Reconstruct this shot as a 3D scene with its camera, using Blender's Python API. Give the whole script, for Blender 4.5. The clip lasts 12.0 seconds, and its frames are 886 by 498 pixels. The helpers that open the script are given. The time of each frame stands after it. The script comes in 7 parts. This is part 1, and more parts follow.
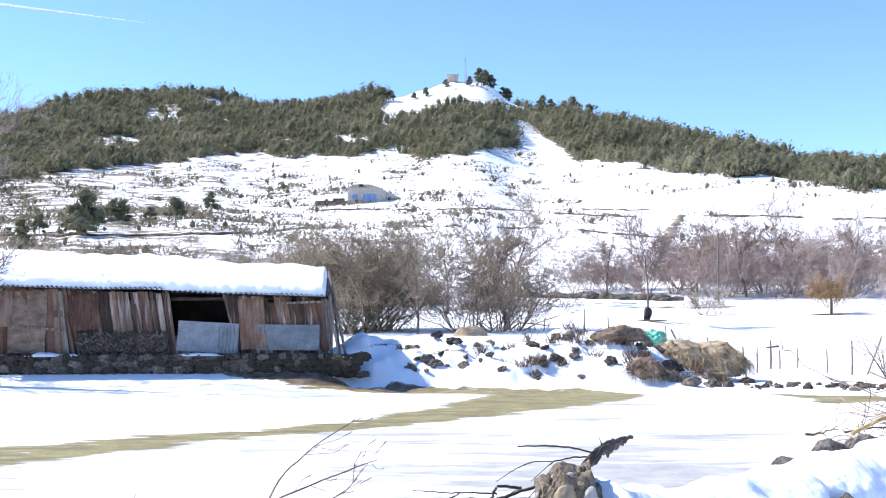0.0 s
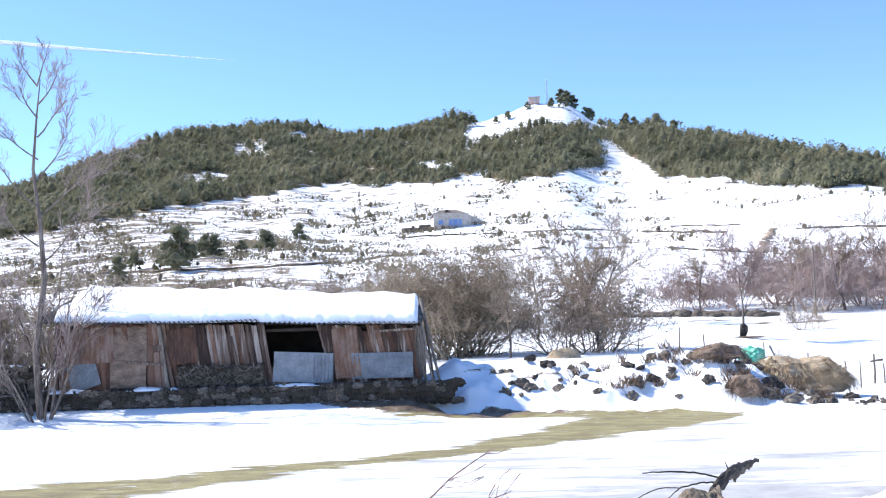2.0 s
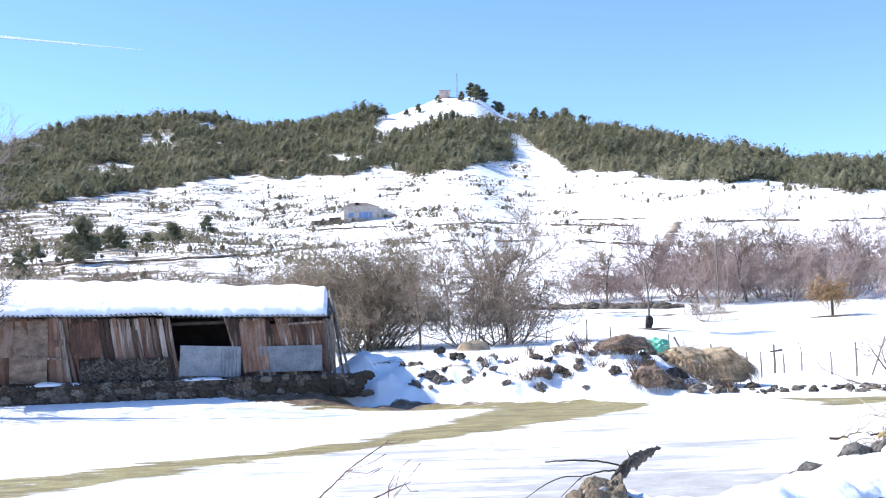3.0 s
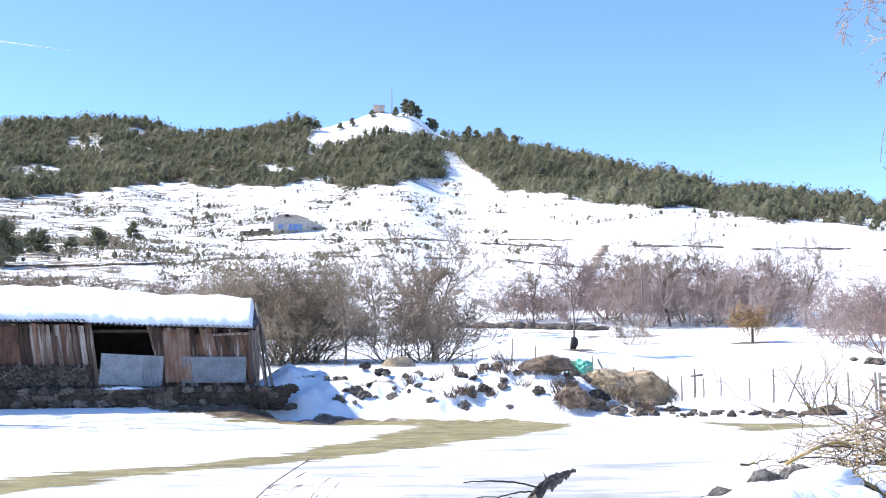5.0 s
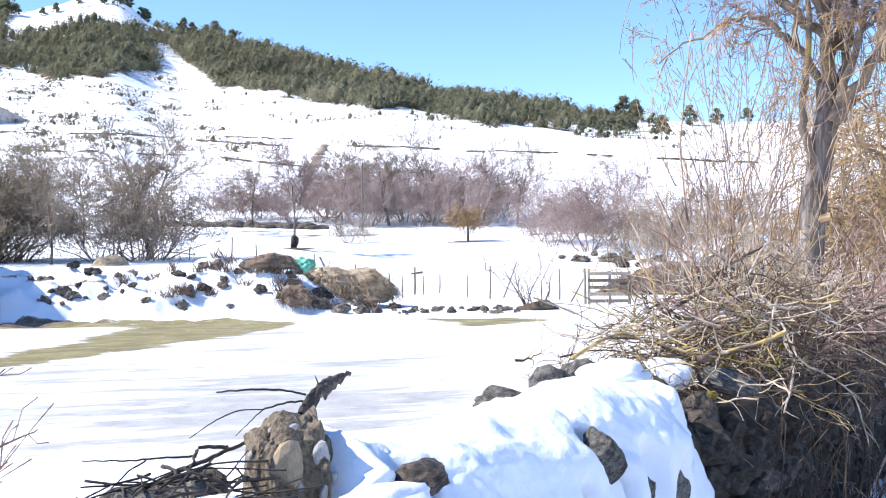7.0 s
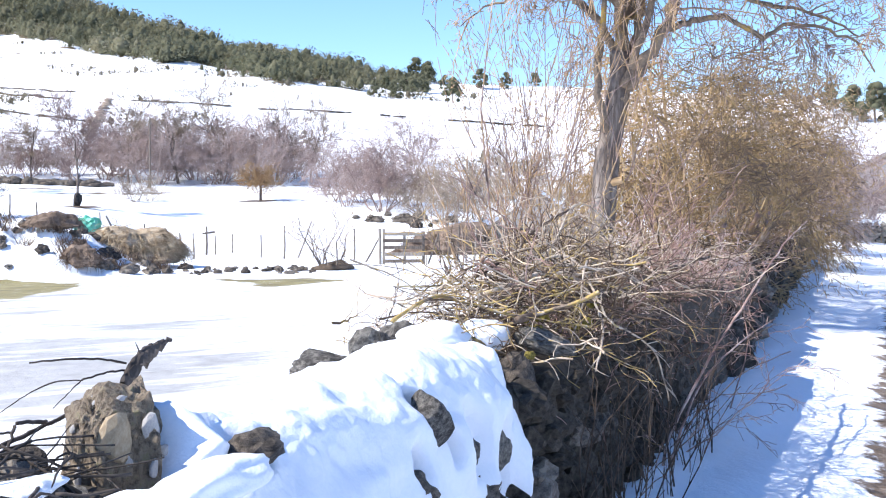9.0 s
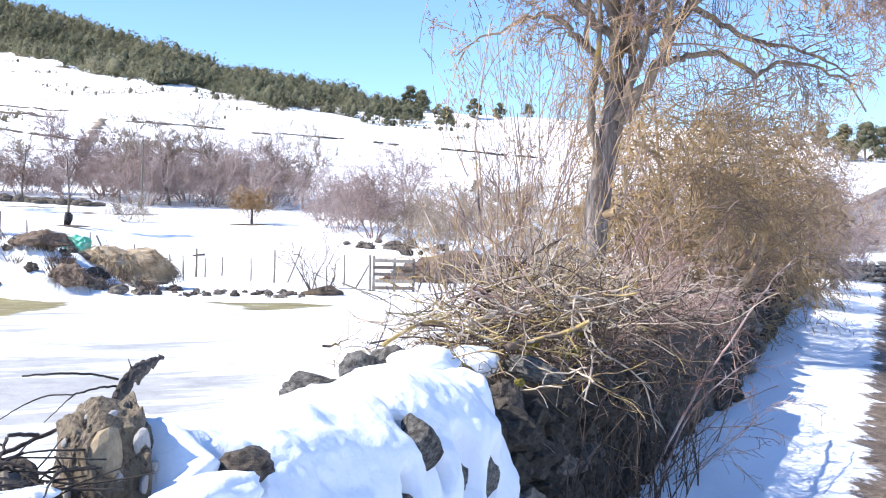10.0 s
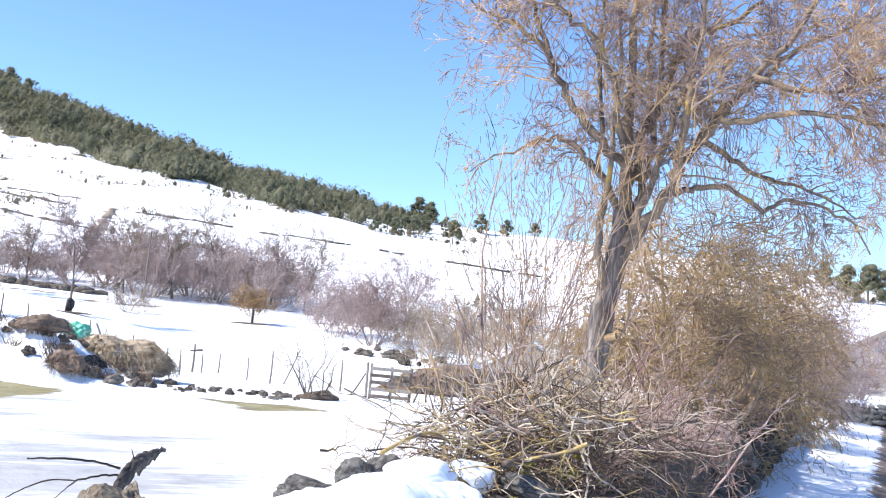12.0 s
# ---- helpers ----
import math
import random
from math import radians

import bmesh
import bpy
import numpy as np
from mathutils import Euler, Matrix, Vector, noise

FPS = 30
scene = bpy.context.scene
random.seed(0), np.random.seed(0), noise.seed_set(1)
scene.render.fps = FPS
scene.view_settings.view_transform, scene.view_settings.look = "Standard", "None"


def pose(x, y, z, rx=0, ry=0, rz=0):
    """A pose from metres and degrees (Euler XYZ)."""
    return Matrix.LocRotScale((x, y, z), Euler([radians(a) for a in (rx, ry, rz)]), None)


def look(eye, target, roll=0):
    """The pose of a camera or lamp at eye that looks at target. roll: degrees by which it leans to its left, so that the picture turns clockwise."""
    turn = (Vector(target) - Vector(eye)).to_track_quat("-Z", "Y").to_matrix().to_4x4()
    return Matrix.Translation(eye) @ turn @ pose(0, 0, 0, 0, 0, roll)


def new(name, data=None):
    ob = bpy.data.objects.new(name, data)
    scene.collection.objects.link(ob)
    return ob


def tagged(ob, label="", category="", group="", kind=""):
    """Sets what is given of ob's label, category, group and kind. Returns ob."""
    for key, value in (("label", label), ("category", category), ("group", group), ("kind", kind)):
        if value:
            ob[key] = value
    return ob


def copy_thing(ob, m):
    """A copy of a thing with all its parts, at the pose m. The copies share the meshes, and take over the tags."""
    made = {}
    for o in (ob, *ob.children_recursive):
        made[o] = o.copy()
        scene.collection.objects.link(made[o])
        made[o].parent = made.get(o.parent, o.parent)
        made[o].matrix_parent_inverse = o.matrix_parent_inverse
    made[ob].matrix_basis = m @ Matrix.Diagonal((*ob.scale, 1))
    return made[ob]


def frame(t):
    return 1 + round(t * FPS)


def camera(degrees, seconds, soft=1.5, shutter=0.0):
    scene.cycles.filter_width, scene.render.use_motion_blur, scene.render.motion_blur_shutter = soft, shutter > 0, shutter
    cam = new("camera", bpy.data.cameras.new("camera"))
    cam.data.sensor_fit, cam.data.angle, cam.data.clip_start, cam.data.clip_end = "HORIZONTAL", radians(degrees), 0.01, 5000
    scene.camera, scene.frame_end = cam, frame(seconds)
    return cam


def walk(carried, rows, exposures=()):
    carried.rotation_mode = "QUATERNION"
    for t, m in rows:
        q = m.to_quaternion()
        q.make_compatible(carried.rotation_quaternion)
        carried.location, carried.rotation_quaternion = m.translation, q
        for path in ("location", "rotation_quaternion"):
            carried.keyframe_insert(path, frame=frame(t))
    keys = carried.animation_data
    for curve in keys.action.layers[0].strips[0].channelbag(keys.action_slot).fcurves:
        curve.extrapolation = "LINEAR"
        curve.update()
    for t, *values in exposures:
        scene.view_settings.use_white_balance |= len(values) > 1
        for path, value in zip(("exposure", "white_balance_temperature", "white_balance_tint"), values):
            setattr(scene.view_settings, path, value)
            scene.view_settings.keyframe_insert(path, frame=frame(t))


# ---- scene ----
cam = camera(42.40, 12.0, soft=1.12)

PATH = [
    (0, pose(0.000, 0.000, 1.600, 93.30, 0.30, -0.00)),
    (0.5, pose(-0.046, -0.011, 1.619, 93.38, 1.68, 4.56)),
    (1, pose(-0.077, -0.017, 1.625, 94.36, 2.26, 5.81)),
    (1.5, pose(-0.089, -0.012, 1.621, 94.55, 2.16, 5.68)),
    (2, pose(-0.089, 0.020, 1.614, 94.60, 2.06, 4.49)),
    (2.5, pose(-0.071, 0.067, 1.603, 94.11, 1.85, 2.11)),
    (2.7, pose(-0.070, 0.072, 1.602, 94.10, 2.46, 0.80)),
    (4.3, pose(-0.053, 0.018, 1.611, 94.00, 1.28, -2.17)),
    (4.5, pose(-0.053, 0.014, 1.612, 94.33, 1.32, -2.68)),
    (5, pose(-0.062, -0.005, 1.618, 94.78, 0.64, -3.68)),
    (5.5, pose(-0.080, -0.015, 1.593, 92.40, 0.18, -6.05)),
    (6, pose(0.016, 0.280, 1.553, 91.17, 0.01, -9.41)),
    (6.5, pose(0.023, 0.539, 1.551, 90.13, -0.84, -9.29)),
    (7, pose(-0.093, 0.804, 1.549, 89.61, 0.65, -17.77)),
    (7.5, pose(-0.146, 0.890, 1.554, 87.64, -0.73, -24.57)),
    (7.7, pose(-0.150, 0.896, 1.554, 87.16, -0.36, -25.55)),
    (9.3, pose(-0.168, 0.908, 1.555, 87.94, 0.22, -28.37)),
    (9.5, pose(-0.169, 0.907, 1.555, 88.42, 0.39, -28.37)),
    (10, pose(-0.188, 0.892, 1.545, 88.96, -1.28, -28.63)),
    (10.5, pose(-0.210, 0.868, 1.550, 92.15, -3.53, -28.02)),
    (11, pose(-0.230, 0.842, 1.551, 94.05, -4.48, -27.60)),
    (11.5, pose(-0.237, 0.842, 1.547, 94.25, -4.34, -27.71)),
    (12, pose(-0.242, 0.843, 1.544, 94.59, -5.27, -28.66)),
]
walk(cam, PATH, [(0.0, 0.86, 5700, 13)])

# ---- light ----
SUN_AZ, SUN_EL = radians(-79), radians(43)
world = bpy.data.worlds.new("world")
scene.world = world
world.use_nodes = True
wn, wl = world.node_tree.nodes, world.node_tree.links
sky = wn.new("ShaderNodeTexSky")
sky.sky_type, sky.sun_disc = "NISHITA", False
sky.sun_elevation, sky.sun_rotation = SUN_EL, SUN_AZ
sky.altitude, sky.air_density, sky.dust_density, sky.ozone_density = 1300, 1.0, 0.0, 4.0
wn["Background"].inputs["Strength"].default_value = 0.13
wl.new(sky.outputs[0], wn["Background"].inputs[0])
sun = new("sun", bpy.data.lights.new("sun", "SUN"))
sun.data.energy, sun.data.angle, sun.data.color = 4.8, radians(0.6), (1.0, 0.888, 0.71)
sun.matrix_world = look((0, 0, 60), (-60 * math.sin(SUN_AZ) * math.cos(SUN_EL), -60 * math.cos(SUN_AZ) * math.cos(SUN_EL), 60 - 60 * math.sin(SUN_EL)))

# ---- materials ----
def mat(name, cols, scale=3.0, rough=0.85, bump=0.3, fine=40.0, stretch=(1, 1, 1), metal=0.0, vary=0.0, spec=0.3, coords="Object", bdist=0.02):
    """Two noises mix a ramp of colours; vary shifts each piece's brightness."""
    m = bpy.data.materials.new(name)
    m.use_nodes = True
    n, l = m.node_tree.nodes, m.node_tree.links
    b = n["Principled BSDF"]
    tc = n.new("ShaderNodeTexCoord")
    mp = n.new("ShaderNodeMapping")
    mp.inputs["Scale"].default_value = stretch
    l.new(tc.outputs[coords], mp.inputs[0])
    n1, n2 = n.new("ShaderNodeTexNoise"), n.new("ShaderNodeTexNoise")
    for k, s, d in ((n1, scale, 6), (n2, fine, 3)):
        k.inputs["Scale"].default_value, k.inputs["Detail"].default_value = s, d
        k.inputs["Roughness"].default_value = 0.65
        l.new(mp.outputs[0], k.inputs["Vector"])
    mx = n.new("ShaderNodeMath")
    mx.operation = "MULTIPLY_ADD"
    l.new(n2.outputs[0], mx.inputs[0])
    mx.inputs[1].default_value = 0.35
    sub = n.new("ShaderNodeMath")
    sub.operation = "SUBTRACT"
    l.new(n1.outputs[0], sub.inputs[0])
    sub.inputs[1].default_value = 0.175
    l.new(sub.outputs[0], mx.inputs[2])
    last = mx.outputs[0]
    if vary:
        oi, va = n.new("ShaderNodeObjectInfo"), n.new("ShaderNodeMath")
        va.operation = "MULTIPLY_ADD"
        l.new(oi.outputs["Random"], va.inputs[0])
        va.inputs[1].default_value = vary
        sh = n.new("ShaderNodeMath")
        sh.operation = "SUBTRACT"
        l.new(last, sh.inputs[0])
        sh.inputs[1].default_value = vary / 2
        l.new(sh.outputs[0], va.inputs[2])
        last = va.outputs[0]
    ramp = n.new("ShaderNodeValToRGB")
    els = ramp.color_ramp.elements
    k = len(cols)
    for i, c in enumerate(cols):
        p = 0.3 + 0.4 * i / max(1, k - 1)
        e = els[i] if i < 2 else els.new(p)
        e.position, e.color = p, (*c, 1)
    l.new(last, ramp.inputs[0])
    l.new(ramp.outputs[0], b.inputs["Base Color"])
    b.inputs["Roughness"].default_value, b.inputs["Metallic"].default_value = rough, metal
    b.inputs["Specular IOR Level"].default_value = spec
    if bump:
        bp = n.new("ShaderNodeBump")
        bp.inputs["Strength"].default_value, bp.inputs["Distance"].default_value = bump, bdist
        l.new(mx.outputs[0], bp.inputs["Height"])
        l.new(bp.outputs[0], b.inputs["Normal"])
    return m


def leafy(m, share=0.45):
    """Lets part of the light through, as needles do."""
    n, l = m.node_tree.nodes, m.node_tree.links
    b, out = n["Principled BSDF"], n["Material Output"]
    tr, mx = n.new("ShaderNodeBsdfTranslucent"), n.new("ShaderNodeMixShader")
    l.new(b.inputs["Base Color"].links[0].from_socket, tr.inputs[0])
    mx.inputs[0].default_value = share
    l.new(b.outputs[0], mx.inputs[1])
    l.new(tr.outputs[0], mx.inputs[2])
    l.new(mx.outputs[0], out.inputs[0])


M_SNOW = mat("snow", [(0.79, 0.835, 0.9), (0.86, 0.885, 0.925), (0.9, 0.915, 0.94)], 1.5, 0.65, 0.35, 60, bdist=0.03)
M_STONE = mat("field_stone", [(0.06, 0.055, 0.05), (0.16, 0.15, 0.135), (0.27, 0.25, 0.215), (0.4, 0.38, 0.33)], 9, 0.95, 1.0, 45, vary=0.25, spec=0.15)
M_DARKSTONE = mat("dark_stone", [(0.035, 0.03, 0.026), (0.085, 0.072, 0.06), (0.15, 0.125, 0.1), (0.22, 0.2, 0.17)], 5, 0.9, 0.6, 40, vary=0.3)
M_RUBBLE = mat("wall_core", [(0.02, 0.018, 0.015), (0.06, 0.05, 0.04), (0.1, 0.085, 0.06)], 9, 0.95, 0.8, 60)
M_CONGLO = mat("conglomerate", [(0.09, 0.07, 0.05), (0.22, 0.175, 0.125), (0.35, 0.285, 0.21), (0.29, 0.265, 0.14)], 14, 0.95, 1.0, 90)
M_PEBBLE = mat("pebble", [(0.3, 0.29, 0.3), (0.42, 0.4, 0.38), (0.5, 0.47, 0.42)], 10, 0.7, 0.2, 80)
M_TAN = mat("tan_stone", [(0.3, 0.22, 0.13), (0.38, 0.295, 0.19), (0.47, 0.385, 0.27)], 9, 0.75, 0.25, 70)
M_PLANK = mat("weathered_plank", [(0.045, 0.03, 0.024), (0.1, 0.068, 0.052), (0.17, 0.125, 0.1), (0.36, 0.31, 0.275)], 1.2, 0.9, 0.5, 30, (9, 9, 0.5), vary=0.46)
M_RUST = mat("rusty_sheet", [(0.07, 0.04, 0.03), (0.14, 0.075, 0.05), (0.19, 0.11, 0.075), (0.26, 0.19, 0.15)], 1.6, 0.8, 0.3, 25, (2, 2, 0.6), vary=0.3)
M_GALV = mat("galvanised_sheet", [(0.13, 0.145, 0.165), (0.19, 0.21, 0.235), (0.26, 0.28, 0.305)], 2.5, 0.6, 0.15, 20, metal=0.2, vary=0.15)
M_FIBRE = mat("roof_sheet", [(0.05, 0.045, 0.04), (0.1, 0.09, 0.085), (0.17, 0.16, 0.15)], 4, 0.85, 0.3, 40)
M_WOOD = mat("grey_post_wood", [(0.1, 0.08, 0.065), (0.2, 0.17, 0.14), (0.32, 0.29, 0.25)], 4, 0.9, 0.5, 40, (6, 6, 0.8), vary=0.3)
M_BARK = mat("grey_bark", [(0.06, 0.047, 0.04), (0.16, 0.13, 0.11), (0.32, 0.275, 0.235)], 11, 0.95, 1.0, 45, (1, 1, 0.14))
M_LICHEN = mat("lichen_bark", [(0.07, 0.055, 0.045), (0.17, 0.135, 0.105), (0.26, 0.2, 0.14), (0.44, 0.29, 0.06)], 4, 0.95, 0.7, 45)
M_TWIG = mat("lichen_twig", [(0.09, 0.068, 0.06), (0.28, 0.205, 0.19), (0.44, 0.3, 0.15), (0.62, 0.53, 0.5)], 1.6, 0.9, 0, 12)
M_TWIGOLIVE = mat("olive_twig", [(0.09, 0.067, 0.053), (0.25, 0.18, 0.125), (0.43, 0.3, 0.135), (0.57, 0.48, 0.43)], 1.1, 0.9, 0, 14)
M_TWIGRED = mat("bramble_stem", [(0.1, 0.055, 0.045), (0.34, 0.22, 0.18), (0.6, 0.5, 0.45)], 3.0, 0.85, 0, 15)
M_PALETWIG = mat("pale_stem", [(0.12, 0.085, 0.06), (0.38, 0.3, 0.22), (0.6, 0.51, 0.41), (0.55, 0.38, 0.1)], 7.0, 0.9, 0.3, 30)
M_DARKTWIG = mat("dark_stick", [(0.025, 0.02, 0.018), (0.06, 0.05, 0.042), (0.12, 0.1, 0.09)], 4, 0.95, 0.4, 40)
M_HEDGE = mat("bare_hedge", [(0.2, 0.155, 0.12), (0.33, 0.265, 0.2), (0.44, 0.37, 0.29)], 0.5, 0.9, 0, 4, vary=0.3)
M_THICKET = mat("olive_brown_thicket", [(0.18, 0.14, 0.1), (0.32, 0.26, 0.185), (0.45, 0.38, 0.29)], 0.5, 0.9, 0, 4, vary=0.25)
M_HEDGERED = mat("reddish_hedge", [(0.24, 0.175, 0.155), (0.38, 0.295, 0.265), (0.5, 0.42, 0.39)], 0.5, 0.9, 0, 4, vary=0.3)
M_POPLAR = mat("dark_twig", [(0.17, 0.13, 0.12), (0.28, 0.225, 0.205), (0.4, 0.34, 0.32)], 0.8, 0.9, 0, 6)
M_ORANGE = mat("orange_shrub", [(0.24, 0.15, 0.08), (0.38, 0.26, 0.14), (0.48, 0.35, 0.22)], 0.8, 0.9, 0, 6)
# needle greens lightened and greyed: the far wood's haze is in the colour
M_PINE = mat("pine_needles", [(0.11, 0.115, 0.075), (0.17, 0.172, 0.105), (0.22, 0.212, 0.13), (0.27, 0.25, 0.165)], 0.05, 0.95, 0, 0.4, coords="Object")
M_JUNIPER = mat("juniper", [(0.12, 0.11, 0.075), (0.2, 0.175, 0.12), (0.3, 0.26, 0.19)], 0.12, 0.9, 0, 1.5)
leafy(M_PINE)
leafy(M_JUNIPER)
M_HAY = mat("old_hay", [(0.16, 0.115, 0.07), (0.36, 0.275, 0.175), (0.52, 0.42, 0.29), (0.6, 0.51, 0.37)], 1.6, 0.95, 0.9, 14, (1, 1, 2.2), bdist=0.08)
M_HAYDARK = mat("rotten_hay", [(0.1, 0.075, 0.055), (0.21, 0.155, 0.115), (0.34, 0.26, 0.2)], 2, 0.95, 0.9, 14, (1, 1, 2), bdist=0.08)
M_TARP = mat("green_tarp", [(0.08, 0.36, 0.24), (0.14, 0.48, 0.34), (0.28, 0.62, 0.48)], 3, 0.45, 0.3, 20)
M_SOIL = mat("bare_soil", [(0.05, 0.04, 0.03), (0.12, 0.09, 0.065), (0.19, 0.15, 0.11)], 2.5, 0.95, 0.8, 30)
M_MASON = mat("pale_masonry", [(0.32, 0.28, 0.24), (0.48, 0.43, 0.38), (0.6, 0.55, 0.5)], 1.2, 0.9, 0.4, 6)
M_SHUTTER = mat("blue_shutter", [(0.12, 0.2, 0.42), (0.18, 0.27, 0.5), (0.24, 0.33, 0.55)], 2, 0.6, 0.1, 20)
# near-black colour standing in for the shade inside the shed and other openings
M_GAPSHADE = mat("interior_shade", [(0.03, 0.023, 0.02), (0.05, 0.038, 0.033), (0.075, 0.058, 0.05)], 2, 0.95, 0.1, 20)
M_TILE = mat("old_tile_roof", [(0.09, 0.075, 0.065), (0.17, 0.14, 0.12), (0.3, 0.27, 0.25)], 1.5, 0.9, 0.4, 10)
M_PINK = mat("pink_render", [(0.5, 0.34, 0.27), (0.58, 0.41, 0.33), (0.64, 0.48, 0.4)], 1, 0.9, 0.1, 8)
M_STEEL = mat("mast_steel", [(0.3, 0.32, 0.35), (0.4, 0.42, 0.45), (0.5, 0.5, 0.52)], 2, 0.5, 0, 10, metal=0.5)
M_PLASTER = mat("grey_plaster", [(0.3, 0.29, 0.28), (0.42, 0.41, 0.39), (0.52, 0.5, 0.48)], 1.5, 0.9, 0.2, 12)
M_MOSS = mat("yellow_moss", [(0.1, 0.085, 0.02), (0.22, 0.18, 0.04), (0.34, 0.27, 0.07)], 12, 0.95, 0.6, 60)


M_YELLOW = mat("mustard_lichen", [(0.07, 0.055, 0.042), (0.24, 0.185, 0.14), (0.42, 0.3, 0.09), (0.45, 0.39, 0.32)], 14, 0.95, 0.4, 50)
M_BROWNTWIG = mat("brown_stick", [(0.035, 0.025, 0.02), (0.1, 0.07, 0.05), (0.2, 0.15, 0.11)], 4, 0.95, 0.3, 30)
M_VAPOUR = bpy.data.materials.new("vapour")
M_VAPOUR.use_nodes = True
vb = M_VAPOUR.node_tree.nodes["Principled BSDF"]
vb.inputs["Base Color"].default_value, vb.inputs["Roughness"].default_value = (1, 1, 1, 1), 1.0
vb.inputs["Transmission Weight"].default_value, vb.inputs["IOR"].default_value = 0.5, 1.01


# ---- mesh helpers ----
def mesh_of(name, verts, faces, smooth=False):
    me = bpy.data.meshes.new(name)
    me.from_pydata([tuple(v) for v in verts], [], [tuple(f) for f in faces])
    me.update()
    if smooth:
        me.polygons.foreach_set("use_smooth", [True] * len(me.polygons))
    return me


def quads(name, V, F, smooth=False):
    """A mesh from numpy arrays: V (n, 3) and F (m, 3 or 4)."""
    V, F = np.asarray(V, dtype=np.float32), np.asarray(F, dtype=np.int32)
    me = bpy.data.meshes.new(name)
    k = F.shape[1]
    me.vertices.add(len(V))
    me.vertices.foreach_set("co", V.ravel())
    me.loops.add(F.size)
    me.loops.foreach_set("vertex_index", F.ravel())
    me.polygons.add(len(F))
    me.polygons.foreach_set("loop_start", np.arange(0, F.size, k, dtype=np.int32))
    if smooth:
        me.polygons.foreach_set("use_smooth", np.ones(len(F), dtype=bool))
    me.update(calc_edges=True)
    me.validate()
    return me


def part(name, me, material, parent=None, label=""):
    ob = new(name, me)
    if material and not me.materials:
        me.materials.append(material)
    if parent is not None:
        ob.parent = parent
    return tagged(ob, label)


def empty(name, m=None, label="", category="", group="", kind=""):
    ob = new(name)
    ob.empty_display_size = 0.2
    if m is not None:
        ob.matrix_basis = m
    return tagged(ob, label, category, group, kind)


def box(sx, sy, sz, at=(0, 0, 0), bevel=0.0, jitter=0.0, rng=None, shear=0.0, top=1.0):
    """A box with its base centre at the given place; bevelled, uneven, sheared in x or tapered."""
    bm = bmesh.new()
    bmesh.ops.create_cube(bm, size=1)
    for v in bm.verts:
        k = top if v.co.z > 0 else 1.0
        v.co = Vector((v.co.x * sx * k, v.co.y * sy * k, (v.co.z + 0.5) * sz))
        v.co.x += shear * v.co.z
        if jitter:
            v.co += Vector([rng.uniform(-jitter, jitter) for _ in range(3)])
        v.co += Vector(at)
    if bevel:
        bmesh.ops.bevel(bm, geom=bm.edges, offset=bevel, segments=1, affect="EDGES")
    me = bpy.data.meshes.new("box")
    bm.to_mesh(me)
    bm.free()
    return me


def rock(seed, sub=2, rough=0.28, flat=0.0):
    """An angular stone about one metre across, with facets."""
    rng = random.Random(seed)
    bm = bmesh.new()
    bmesh.ops.create_icosphere(bm, subdivisions=sub, radius=0.5)
    cuts = [(Vector([rng.gauss(0, 1) for _ in range(3)]).normalized(), rng.uniform(0.27, 0.42)) for _ in range(9)]
    off = Vector([rng.uniform(-50, 50) for _ in range(3)])
    for v in bm.verts:
        for nn, d in cuts:
            e = v.co.dot(nn) - d
            if e > 0:
                v.co -= nn * e * 0.9
        v.co += v.co.normalized() * rough * (0.25 * noise.noise(v.co * 4 + off) + 0.16 * noise.noise(v.co * 9 + off) + 0.08 * noise.noise(v.co * 19 + off))
    me = bpy.data.meshes.new("rock")
    bm.to_mesh(me)
    bm.free()
    return me


def tubes(name, segs, sides=4):
    """Tapered tubes from rows (p, q, r0, r1)."""
    P = np.array([s[0] for s in segs], dtype=float)
    Q = np.array([s[1] for s in segs], dtype=float)
    r0 = np.array([s[2] for s in segs])[:, None]
    r1 = np.array([s[3] for s in segs])[:, None]
    D = Q - P
    L = np.linalg.norm(D, axis=1, keepdims=True) + 1e-9
    D = D / L
    ref = np.where(np.abs(D[:, 2:3]) > 0.9, np.array([[1.0, 0, 0]]), np.array([[0, 0, 1.0]]))
    A = np.cross(D, ref)
    A /= np.linalg.norm(A, axis=1, keepdims=True) + 1e-9
    B = np.cross(D, A)
    n = len(segs)
    V = np.zeros((n, 2, sides, 3))
    for k in range(sides):
        a = 2 * math.pi * k / sides
        o = A * math.cos(a) + B * math.sin(a)
        V[:, 0, k] = P - D * r0 * 0.3 + o * r0
        V[:, 1, k] = Q + D * r1 * 0.3 + o * r1
    F = []
    base = (np.arange(n) * 2 * sides)[:, None]
    for k in range(sides):
        j = (k + 1) % sides
        F.append(np.concatenate([base + k, base + j, base + sides + j, base + sides + k], 1))
    return quads(name, V.reshape(-1, 3), np.concatenate(F), sides > 3)


